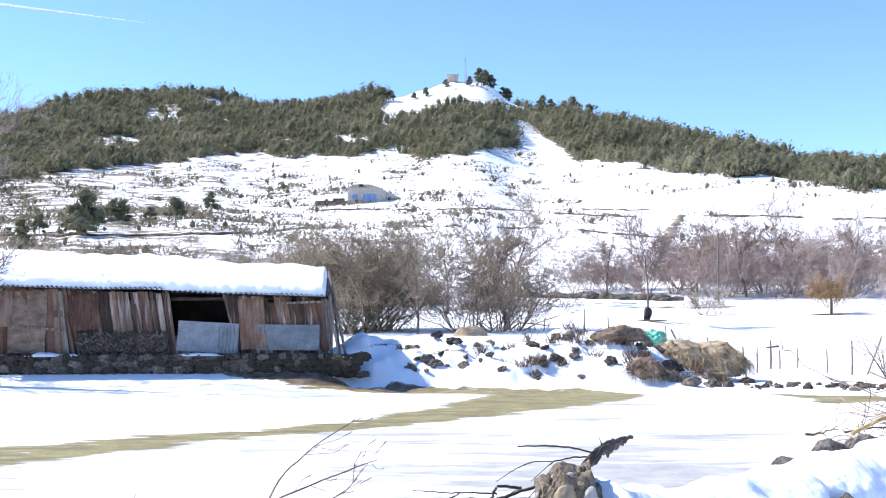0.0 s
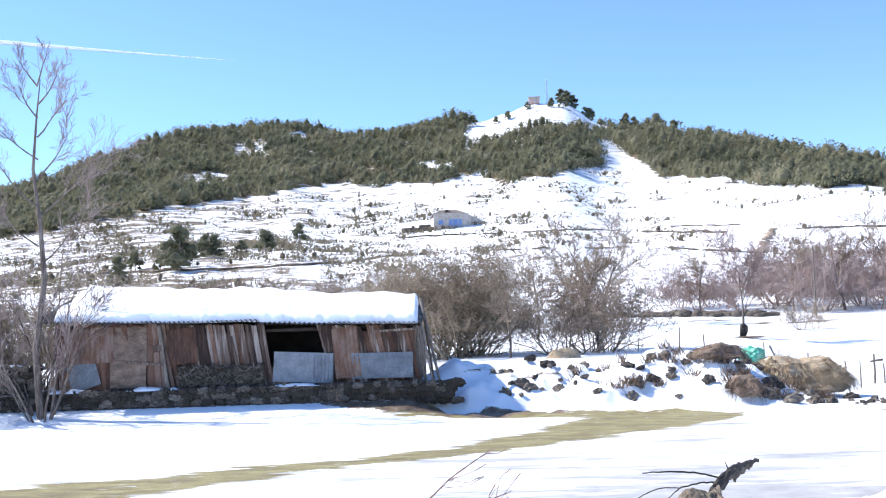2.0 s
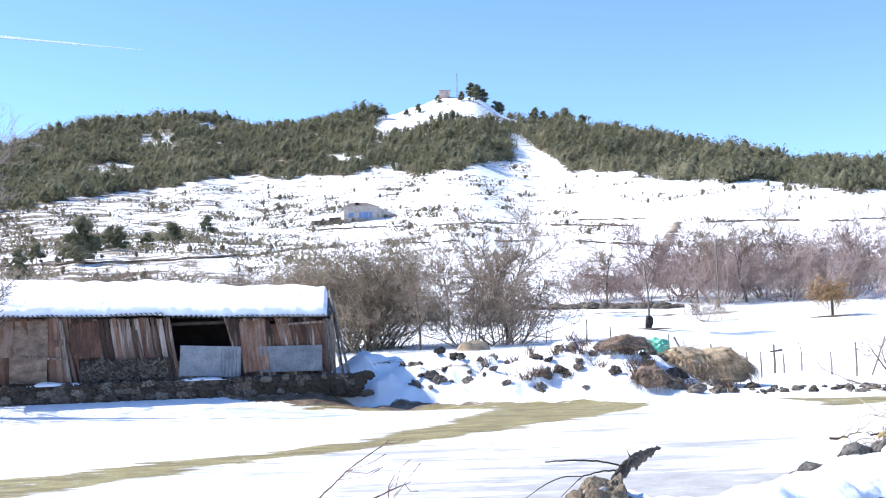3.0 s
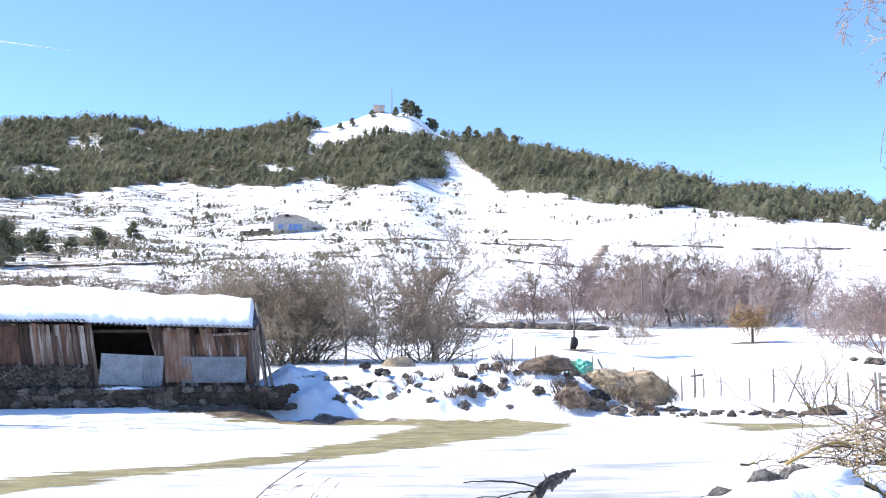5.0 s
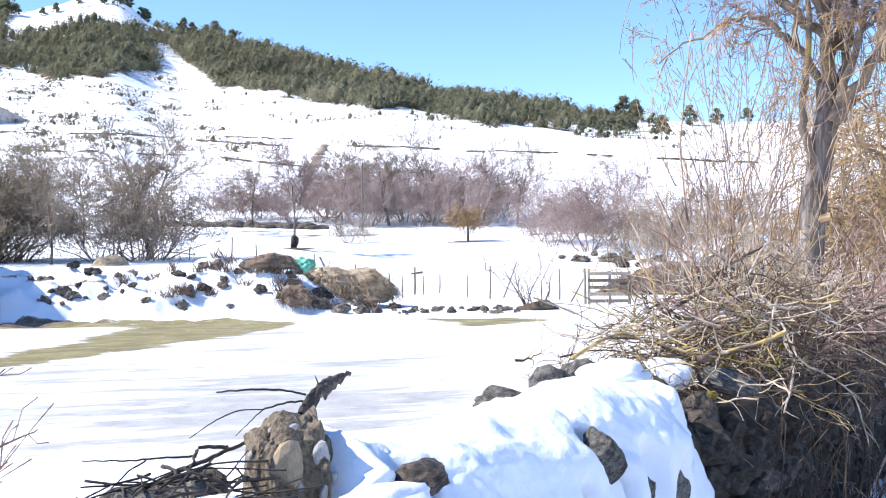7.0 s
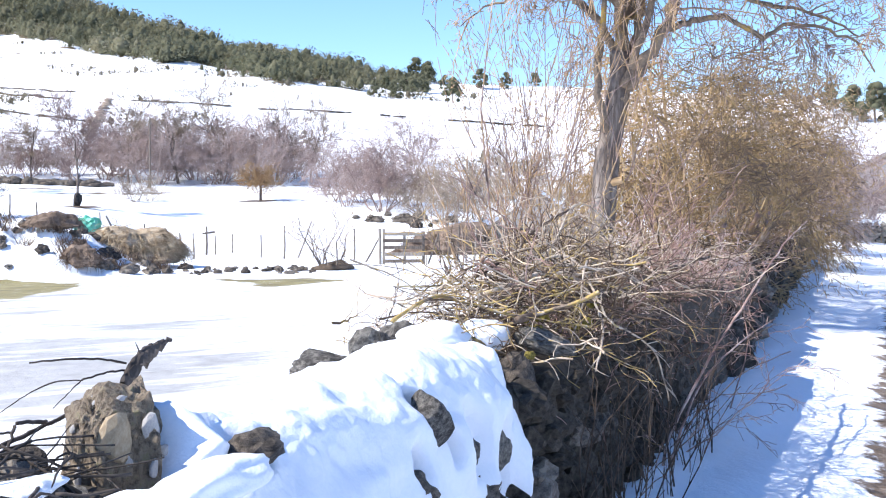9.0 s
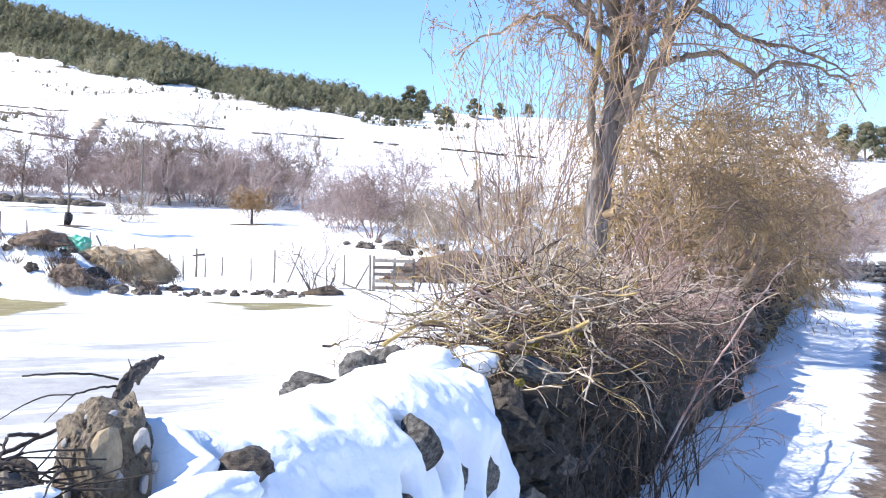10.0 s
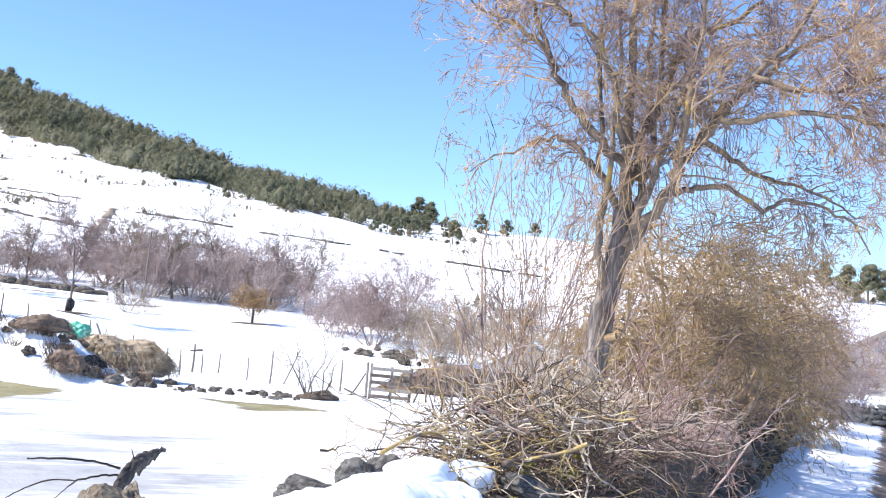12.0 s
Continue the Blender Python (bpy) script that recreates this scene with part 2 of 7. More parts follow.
def pipe(name, rows, sides=8, knots=0.0, seed=0):
    """One continuous tapered tube through consecutive rows (p, q, r0, r1, ...), closed at its tip; knots roughen it."""
    P = [Vector(rows[0][0])] + [Vector(g[1]) for g in rows]
    R = [rows[0][2]] + [g[3] for g in rows]
    V, F = [], []
    up = Vector((0.31, 0.83, 0.2)).normalized()
    for i, p in enumerate(P):
        d = (P[min(i + 1, len(P) - 1)] - P[max(i - 1, 0)]).normalized()
        a = (up - d * up.dot(d)).normalized()
        b = d.cross(a)
        for k in range(sides):
            t = 2 * math.pi * k / sides
            o = a * math.cos(t) + b * math.sin(t)
            r = R[i] * (1 + knots * noise.noise(p * 3.0 + o * 2.0 + Vector((seed, 0, 0))) + knots * 0.6 * noise.noise(p * 9.0 + o * 3.0))
            V.append(p + o * r)
    for i in range(len(P) - 1):
        for k in range(sides):
            j = (k + 1) % sides
            F.append((i * sides + k, i * sides + j, (i + 1) * sides + j, (i + 1) * sides + k))
    F.append(tuple(range((len(P) - 1) * sides, len(P) * sides)))
    F.append(tuple(range(sides - 1, -1, -1)))
    return mesh_of(name, V, F, True)


def grow(rng, p, d, length, r, depth, kids=4, wander=0.18, rise=0.05, spread=0.8, ratio=0.6, steps=5, start=0.25, thin=0.55, rmin=0.003, out=None, level=0):
    """A branch and all that grows on it, as rows (p, q, r0, r1, level)."""
    out = [] if out is None else out
    p, d = Vector(p), Vector(d).normalized()
    for i in range(steps):
        d = (d + Vector([rng.gauss(0, wander) for _ in range(3)]) + Vector((0, 0, rise))).normalized()
        q = p + d * (length / steps)
        a, b = r * (1 - 0.65 * i / steps), r * (1 - 0.65 * (i + 1) / steps)
        out.append((tuple(p), tuple(q), max(a, rmin), max(b, rmin), level))
        p = q
        if depth > 0 and (i + 1) / steps > start:
            n = kids / (steps * (1 - start))
            for _ in range(int(n) + (rng.random() < n - int(n))):
                side = Vector([rng.gauss(0, 1) for _ in range(3)])
                side = (side - d * side.dot(d)).normalized()
                k = d + side * spread * rng.uniform(0.6, 1.3)
                grow(rng, p, k, length * ratio * rng.uniform(0.6, 1.15), b * thin * rng.uniform(0.8, 1.1), depth - 1, kids, wander * 1.15, rise, spread, ratio, max(3, steps - 1), start * 0.7, thin, rmin, out, level + 1)
    return out


def tree_thing(name, segs, m_trunk, m_twig, m, label, category, group="", split=1, sides=(6, 3), kind=""):
    """A bare tree or shrub: stem and limbs, and the crown of twigs."""
    ob = empty(name, m, label, category, group, kind)
    big = [s for s in segs if s[4] <= split]
    fine = [s for s in segs if s[4] > split]
    if big:
        part("trunk", tubes("trunk", big, sides[0]), m_trunk, ob)
    if fine:
        part("crown", tubes("crown", fine, sides[1]), m_twig, ob)
    return ob


# ---- the lie of the land ----
U, N = Vector((0.766, 0.643, 0)), Vector((-0.643, 0.766, 0))
SKY_AZ = [-180, -60, -40, -27, -25, -23, -20.7, -17.7, -15, -12.7, -11.6, -9.4, -7.1, -5.3, -3.9, -2.7, -1.9, -0.6, 0.5, 2, 3.5, 4.9, 6.3, 7.6, 9.3, 10.9, 13, 15, 17.4, 19.6, 21.6, 23.2, 25.5, 27.7, 30, 34.5, 46, 48, 50, 60, 180]
SKY_EL = [0.05, 0.05, 0.08, 0.12, 0.136, 0.148, 0.164, 0.182, 0.188, 0.193, 0.194, 0.182, 0.185, 0.189, 0.194, 0.194, 0.193, 0.2, 0.207, 0.206, 0.188, 0.18, 0.179, 0.171, 0.167, 0.157, 0.147, 0.138, 0.128, 0.125, 0.119, 0.115, 0.107, 0.104, 0.102, 0.095, 0.083, 0.073, 0.071, 0.05, 0.05]


def crest(az):
    return np.interp(az, [-60, -27, -14, -8, 0, 5, 10, 17, 25, 35, 50], [260, 380, 450, 420, 400, 390, 340, 290, 250, 230, 230])


def wave(x, y, s, seed=0.0):
    """Smooth unevenness between -1 and 1, of size s."""
    return (np.sin(x / s * 1.7 + seed) * np.cos(y / s * 1.3 + seed * 2.1) + np.sin((x + y) / s * 2.9 + seed * 3.3) * 0.5 + np.sin((x * 0.6 - y) / s * 4.3 + seed) * 0.35 + np.sin((x * 1.9 + y * 0.4) / s * 6.1 + seed * 1.7) * 0.2) / 2.05


def land(x, y):
    """Height of the ground at x, y (arrays)."""
    x, y = np.asarray(x, float), np.asarray(y, float)
    r, az = np.hypot(x, y), np.degrees(np.arctan2(x, y))
    c = x * N.x + y * N.y
    d = np.where(x < 0, y, r)
    left = np.interp(d, [32.6, 33.5, 34.4, 35.3, 36.5, 37.5, 41, 48, 60, 76, 90], [-0.62, -0.61, -0.56, -0.05, 0.5, 0.7, 0.78, 1.0, 1.25, 1.65, 3.0])
    yard = np.interp(y, [32.6, 33.6, 34.3, 34.7, 35.0, 40, 48, 60, 76, 90], [-0.55, -0.4, -0.15, -0.1, 0.4, 0.5, 0.95, 1.2, 1.65, 3.0])
    right = np.interp(d, [32.6, 46, 60, 76, 90], [-0.62, -0.56, 0.45, 1.6, 3.0])
    k = np.clip((az - 8.5) / 6.0, 0, 1)
    k = k * k * (3 - 2 * k)
    q = np.clip((-2.6 - x) / 1.2, 0, 1)
    near = left * (1 - k) + right * k
    near = near * (1 - q) + yard * q
    band = np.exp(-((d - 36.6) / 2.6) ** 2) * (1 - k) * (1 - q)
    near = near + band * 0.4 * wave(x, y, 2.4, 1.0) + band * 0.4 * wave(x, y, 0.95, 4.0) + band * 0.2 * wave(x, y, 0.4, 6.0)
    s, rc = np.interp(az, SKY_AZ, SKY_EL), crest(az)
    t = (r - 76) / (rc - 76)
    ga = np.interp(t, [0, 0.1, 0.228, 0.475, 0.69, 1], [0, 0.2, 0.39, 0.475, 0.67, 1])
    gb = np.interp(t, [0, 0.1, 0.23, 0.47, 0.7, 1], [0, 0.18, 0.4, 0.64, 0.82, 1])
    kb = np.clip((az - 6) / 8, 0, 1)
    g = ga * (1 - kb) + gb * kb
    hill = 1.6 + np.minimum(r, rc) * s * g + np.clip((r - 76) / 60, 0, 1) * (wave(x, y, 9, 2.0) * 0.5 + wave(x, y, 31, 5.0) * 1.0)
    hill = hill - np.clip(r - rc, 0, 400) * 0.22
    b = np.clip((d - 76) / 16, 0, 1)
    far = near * (1 - b) + hill * b
    field = -0.6 + 0.012 * wave(x, y, 3.0, 7.0) + np.clip((6 - (c - 2.6)) / 6, 0, 1) * 0.25 + np.clip((-x - 6) / 12, 0, 1) * 0.12
    u = np.clip((d - 31.6) / 1.6, 0, 1)
    out = field * (1 - u) + far * u
    lane = 0.022 * wave(x, y, 0.32, 5.0) + 0.025 * wave(x, y, 0.8, 3.0) + 0.02 * wave(x, y, 2.6, 8.0) - 0.05 * np.exp(-((c - 0.75) / 0.22) ** 2) - 0.05 * np.exp(-((c + 0.75) / 0.22) ** 2) + 0.1 * np.clip((c - 1.3) / 0.7, 0, 1)
    w = np.clip((c - 0.042 * np.clip(x * U.x + y * U.y - 7.5, 0, 40) - 2.35) / 0.3, 0, 1)
    e = np.clip((d - 60) / 40, 0, 1)
    lane = lane * (1 - e) + np.maximum(far, 0) * e
    return out * w + lane * (1 - w)


def land_at(x, y):
    return float(land(np.array([x]), np.array([y]))[0])


def stripe(x, y, pts):
    """How deep inside a winding band of given half widths a place lies (metres, negative outside)."""
    best = np.full(x.shape, -50.0)
    for (ax, ay, ar), (bx, by, br) in zip(pts[:-1], pts[1:]):
        dx, dy = bx - ax, by - ay
        t = np.clip(((x - ax) * dx + (y - ay) * dy) / (dx * dx + dy * dy), 0, 1)
        best = np.maximum(best, ar + (br - ar) * t - np.hypot(x - ax - t * dx, y - ay - t * dy))
    return best


# ---- ground ----
def ground_material():
    m = bpy.data.materials.new("snowy_ground")
    m.use_nodes = True
    n, l = m.node_tree.nodes, m.node_tree.links
    b = n["Principled BSDF"]
    geo = n.new("ShaderNodeNewGeometry")

    def tex(scale, detail=5, stretch=(1, 1, 1), rough=0.6):
        mp, t = n.new("ShaderNodeMapping"), n.new("ShaderNodeTexNoise")
        mp.inputs["Scale"].default_value = stretch
        l.new(geo.outputs["Position"], mp.inputs[0])
        l.new(mp.outputs[0], t.inputs["Vector"])
        t.inputs["Scale"].default_value, t.inputs["Detail"].default_value, t.inputs["Roughness"].default_value = scale, detail, rough
        return t.outputs[0]

    def calc(op, a, c, d=None):
        k = n.new("ShaderNodeMath")
        k.operation = op
        for i, v in enumerate((a, c, d)):
            if v is None:
                continue
            if isinstance(v, (int, float)):
                k.inputs[i].default_value = v
            else:
                l.new(v, k.inputs[i])
        return k.outputs[0]

    def attr(name):
        a = n.new("ShaderNodeAttribute")
        a.attribute_name = name
        return a.outputs["Fac"]

    def ramp(v, stops):
        r = n.new("ShaderNodeValToRGB")
        for i, (p, c) in enumerate(stops):
            e = r.color_ramp.elements[i] if i < 2 else r.color_ramp.elements.new(p)
            e.position, e.color = p, (*c, 1)
        l.new(v, r.inputs[0])
        return r.outputs[0]

    def mix(f, a, c):
        k = n.new("ShaderNodeMix")
        k.data_type = "RGBA"
        l.new(f, k.inputs["Factor"])
        l.new(a, k.inputs["A"])
        l.new(c, k.inputs["B"])
        return k.outputs["Result"]

    def step(v, lo, hi):
        k = n.new("ShaderNodeMapRange")
        k.interpolation_type = "SMOOTHSTEP"
        l.new(v, k.inputs[0])
        k.inputs[1].default_value, k.inputs[2].default_value = lo, hi
        return k.outputs[0]

    grain = tex(30, 4)
    snow = ramp(tex(0.35, 6), [(0.3, (0.8, 0.84, 0.9)), (0.5, (0.86, 0.885, 0.925)), (0.7, (0.9, 0.915, 0.94))])
    streak = tex(0.9, 6, (0.3, 1.5, 1), 0.72)
    wet = step(calc("ADD", calc("MULTIPLY", attr("wet"), 0.5), calc("SUBTRACT", streak, 0.58)), 0.0, 0.16)
    snow = mix(calc("MULTIPLY", wet, 0.85), snow, ramp(tex(2.5), [(0.3, (0.24, 0.235, 0.225)), (0.7, (0.4, 0.4, 0.395))]))
    grass = ramp(calc("ADD", calc("MULTIPLY", tex(2.2, 6, (0.6, 1.4, 1)), 0.6), calc("MULTIPLY", grain, 0.4)), [(0.32, (0.1, 0.08, 0.035)), (0.45, (0.2, 0.165, 0.07)), (0.56, (0.3, 0.265, 0.11)), (0.68, (0.44, 0.385, 0.215))])
    edge = calc("MULTIPLY_ADD", calc("SUBTRACT", tex(0.9, 6, (0.5, 1.5, 1), 0.65), 0.5), 2.6, attr("melt"))
    gf = step(edge, -0.12, 0.12)
    flecks = step(tex(3.0, 6, (0.6, 1.6, 1), 0.7), 0.60, 0.68)
    gf = calc("MULTIPLY", gf, calc("SUBTRACT", 1.0, calc("MULTIPLY", flecks, 0.8)))
    soil = ramp(calc("ADD", calc("MULTIPLY", tex(4, 6), 0.6), calc("MULTIPLY", grain, 0.4)), [(0.35, (0.06, 0.045, 0.032)), (0.5, (0.16, 0.12, 0.085)), (0.65, (0.3, 0.25, 0.2))])
    ef = step(calc("MULTIPLY_ADD", calc("SUBTRACT", tex(2.2, 6, (1, 1, 1), 0.7), 0.5), 1.6, attr("earth")), -0.05, 0.12)
    scrub = ramp(tex(0.6, 5), [(0.3, (0.07, 0.055, 0.035)), (0.5, (0.17, 0.13, 0.085)), (0.7, (0.27, 0.22, 0.15))])
    sn = calc("MULTIPLY_ADD", tex(0.4, 8, (0.35, 0.8, 2.2), 0.75), 1.0, calc("MULTIPLY", attr("scrub"), 0.34))
    sf = step(sn, 0.625, 0.68)
    col = mix(sf, snow, scrub)
    col = mix(gf, col, grass)
    col = mix(ef, col, soil)
    l.new(col, b.inputs["Base Color"])
    rg = n.new("ShaderNodeMapRange")
    l.new(gf, rg.inputs[0])
    rg.inputs[3].default_value, rg.inputs[4].default_value = 0.7, 0.55
    l.new(rg.outputs[0], b.inputs["Roughness"])
    b.inputs["Specular IOR Level"].default_value = 0.25
    bp = n.new("ShaderNodeBump")
    bp.inputs["Strength"].default_value, bp.inputs["Distance"].default_value = 0.5, 0.05
    l.new(calc("ADD", calc("MULTIPLY", tex(6, 6), 0.8), calc("MULTIPLY", grain, 0.2)), bp.inputs["Height"])
    l.new(bp.outputs[0], b.inputs["Normal"])
    return m


M_GROUND = ground_material()
FOREST_AZ = [-60, -26.8, -23, -19.4, -16.4, -14.5, -12.3, -9.5, -6.6, -4.2, -2.3, -0.9, 0.8, 3.1, 3.8, 4.7, 5.7, 7.3, 8.9, 12.8, 15.4, 17.7, 20.4, 23.2, 24.3, 27]
FOREST_EL = [0.07, 0.095, 0.105, 0.119, 0.127, 0.13, 0.136, 0.14, 0.14, 0.141, 0.146, 0.138, 0.141, 0.147, 0.146, 0.145, 0.142, 0.135, 0.132, 0.12, 0.1135, 0.11, 0.1025, 0.097, 0.0945, 0.094]


def wooded(x, y):
    """Whether pines stand at x, y: 1 inside the wood, 0 outside."""
    r, az = np.hypot(x, y), np.degrees(np.arctan2(x, y))
    el = (land(x, y) - 1.6) / np.maximum(r, 1)
    low = np.interp(az, FOREST_AZ, FOREST_EL) + 0.004 * wave(x, y, 14, 3.0) + 0.005 * wave(x, y, 3.5, 1.0)
    inside = (el > low) & (az < 27.3) & (az > -75) & (r < crest(az) + 25) & (r > 120)
    cone = (el > 0.187 - 0.0045 * np.abs(az - 1.2)) & (np.abs(az - 1.2) < 4.2) & (az < 4.2)
    cone &= ~((az > 1.6) & (el < 0.188 - 0.004 * (az - 1.6)) & (el < 0.183))
    gap = (az > np.interp(el, [0.144, 0.154, 0.17], [3.9, 3.7, 3.6])) & (az < np.interp(el, [0.14, 0.154, 0.17], [6.4, 5.3, 4.4])) & (el < 0.171)
    glade = (np.hypot((az + 4.6) / 1.0, (el - 0.153) / 0.006) < 1) | (np.hypot((az + 13.6) / 1.2, (el - 0.171) / 0.008) < 1) | (np.hypot((az + 16.0) / 1.3, (el - 0.147) / 0.006) < 1) | (np.hypot((az + 11.5) / 0.6, (el - 0.181) / 0.006) < 1)
    glade &= wave(x, y, 5, 4.0) < 0.5
    return inside & ~cone & ~gap & ~glade


STREAM = [(-16, 9.5, 1.4), (-8.6, 16.8, 1.6), (-6, 19.5, 1.0), (-4, 21.3, 0.7), (-1.5, 23.2, 0.75), (0.6, 26.0, 1.2), (2.2, 28.8, 1.8), (3.4, 31.4, 2.0), (2.2, 32.8, 1.2), (-0.5, 33.0, 0.6), (-2.5, 33.5, 0.8), (-4.6, 34.2, 0.4)]
# soil strip at the bank foot; its darkness also stands in for shed shadow
SHADED_SOIL = [(-6.4, 34.4, 0.25), (-4.2, 34.1, 0.5), (-1.5, 33.95, 0.5), (0.8, 33.9, 0.2)]
POOL = [(9.6, 28.2, 0.5), (10.6, 29.6, 1.1), (9.3, 31.0, 0.5)]
POOL2 = [(12.4, 26.4, 0.35), (13.6, 25.2, 0.45), (15.0, 24.0, 0.3)]


def build_ground():
    az = np.radians(np.concatenate([np.arange(-180, -60, 4.0), np.arange(-60, -32, 0.8), np.arange(-32, 62, 0.22), np.arange(62, 180, 4.0)]))
    rr = np.concatenate([[0.0], np.arange(0.5, 12, 0.13), np.geomspace(12, 31, 70)[:-1], np.arange(31, 46, 0.2), np.geomspace(46, 95, 60)[:-1], np.geomspace(95, 480, 150)[:-1], np.geomspace(480, 3000, 14)])
    A, Rr = np.meshgrid(az, rr)
    X, Y = Rr * np.sin(A), Rr * np.cos(A)
    Z = land(X, Y)
    na, nr = len(az), len(rr)
    idx = np.arange(na * nr).reshape(nr, na)
    nxt = np.roll(idx, -1, axis=1)
    F = np.stack([idx[:-1], idx[1:], nxt[1:], nxt[:-1]], -1).reshape(-1, 4)[:, ::-1]
    me = quads("ground", np.stack([X, Y, Z], -1).reshape(-1, 3), F, True)
    c, s = X * N.x + Y * N.y, X * U.x + Y * U.y
    r, azd = Rr, np.degrees(A)
    melt = np.maximum.reduce([stripe(X, Y, STREAM), stripe(X, Y, POOL), stripe(X, Y, POOL2)])
    melt = np.where(c > 2.6 + 0.042 * np.clip(s - 7.5, 0, 40), melt, -5)
    near_stream = np.exp(-np.clip(-stripe(X, Y, [(a, b - 2.5, w) for a, b, w in STREAM[:8]]), 0, 50) / 2.5)
    wet = np.where((c > 3) & (r < 31), 0.06 + 0.24 * near_stream + 0.42 * np.exp(-((azd - 9) / 9) ** 2 - ((r - 16) / 5) ** 2) - 0.3 * np.clip((9 - r) / 3, 0, 1), -0.4)
    earth = np.maximum(0.5 - np.abs(c - 0.7) / 0.55, 0.42 - np.abs(c + 0.9) / 0.4) * (np.abs(c) < 2) + (np.abs(c) >= 2) * -1.0
    earth = np.where((r > 70) | (s < -20), -1.0, earth)
    earth = np.maximum(earth, np.clip(stripe(X, Y, SHADED_SOIL) * 1.5, -1, 0.5))
    el = (Z - 1.6) / np.maximum(r, 1)
    scrub = np.where(r > 80, 0.2, -1.0)
    scrub = np.where((r > 80) & (azd < -4), 0.2 + np.clip((-4 - azd) / 14, 0, 1) * 0.22, scrub)
    scrub = np.where((r > 38) & (r <= 95), 0.0, scrub)
    scrub = np.where((r > 78) & (r < 110), 0.26, scrub)
    scrub = np.where((r > 30) & (r < 42) & (azd < 16), 0.05, scrub)
    scrub = np.where(wooded(X, Y), 0.7, scrub)
    scrub = np.where((r > 80) & (azd > 8) & ~wooded(X, Y), 0.04 + 0.16 * (r < 130), scrub)
    for name, a in (("melt", melt), ("wet", wet), ("earth", earth), ("scrub", scrub)):
        at = me.attributes.new(name, "FLOAT", "POINT")
        at.data.foreach_set("value", a.astype(np.float32).ravel())
    ob = part("ground", me, M_GROUND)
    return tagged(ob, "snow covered meadow, lane and hillside with thawed grass", "ground", kind="structure")


build_ground()


# ---- pine wood on the hill ----
ICO = None


def ico():
    global ICO
    if ICO is None:
        bm = bmesh.new()
        bmesh.ops.create_icosphere(bm, subdivisions=1, radius=1)
        ICO = (np.array([v.co[:] for v in bm.verts]), np.array([[v.index for v in f.verts] for f in bm.faces]))
        bm.free()
    return ICO


def foliage(centres, sizes, rg, blades=70, blade=0.16, core=0.62, conic=0.35):
    """Crowns as a dark core with a rough shell of small tufts. sizes: rows (half width, height)."""
    vi, fi = ico()
    n = len(centres)
    w, h = sizes[:, 0][:, None], sizes[:, 1][:, None]
    Vc = vi[None] * (1 + rg.uniform(-0.25, 0.25, (n, len(vi), 1)))
    tz = (Vc[..., 2] + 1) / 2
    wid = (1 - conic * tz) * core
    Vc = np.stack([Vc[..., 0] * wid * w, Vc[..., 1] * wid * w, (0.12 + tz * 0.8) * h], -1) + centres[:, None]
    Fc = (fi[None] + (np.arange(n) * len(vi))[:, None, None]).reshape(-1, 3)
    d = rg.normal(size=(n, blades, 3))
    d /= np.linalg.norm(d, axis=2, keepdims=True)
    lump = rg.uniform(0.5, 1.0, (n, blades)) + 0.32 * np.sin(d[..., 0] * 5 + rg.uniform(0, 6, (n, 1))) * np.cos(d[..., 2] * 4 + rg.uniform(0, 6, (n, 1)))
    lump = np.minimum(lump, 1.05)
    tz = (d[..., 2] + 1) / 2
    wid = (1 - conic * tz) * lump
    P = np.stack([d[..., 0] * wid * w, d[..., 1] * wid * w, (0.1 + tz * 0.9 * lump) * h], -1)
    bs = (blade * (w + h) * 0.5)[..., None]
    T = P[:, :, None, :] + rg.normal(size=(n, blades, 3, 3)) * bs[:, :, None] * np.array([0.55, 0.55, 0.6])
    T += centres[:, None, None]
    nb = n * blades
    Vt = T.reshape(-1, 3)
    Ft = np.arange(nb * 3).reshape(-1, 3) + n * len(vi)
    return np.concatenate([Vc.reshape(-1, 3), Vt]), np.concatenate([Fc, Ft])


def build_forest():
    rg = np.random.default_rng(11)
    az = np.radians(rg.uniform(-45, 27.5, 110000))
    r = np.sqrt(rg.uniform(190 ** 2, 480 ** 2, 110000))
    x, y = r * np.sin(az), r * np.cos(az)
    ok = wooded(x, y)
    x, y = x[ok], y[ok]
    cell, keep = {}, []
    for i, (a, b) in enumerate(zip(x, y)):
        k = (int(a // 2.7), int(b // 2.7))
        if k not in cell:
            cell[k] = 1
            keep.append(i)
    x, y = x[keep], y[keep]
    n = len(x)
    hgt = rg.uniform(1.5, 4.9, n) * (0.95 + 0.3 * np.clip(wave(x, y, 14, 1.0) + wave(x, y, 5, 4.0), -1, 1)) * np.interp(np.degrees(np.arctan2(x, y)), [15, 24, 27], [1, 0.8, 0.62])
    c = np.stack([x, y, land(x, y) - 0.3], 1)
    V, F = foliage(c, np.stack([hgt * rg.uniform(0.7, 1.45, n), hgt], 1), rg, 250, 0.08, 0.3, 0.45)
    ob = part("pine_forest", quads("pine_forest", V, F), M_PINE)
    tagged(ob, "dense dark green pine wood over the hilltop", "forest", kind="stuff")


build_forest()


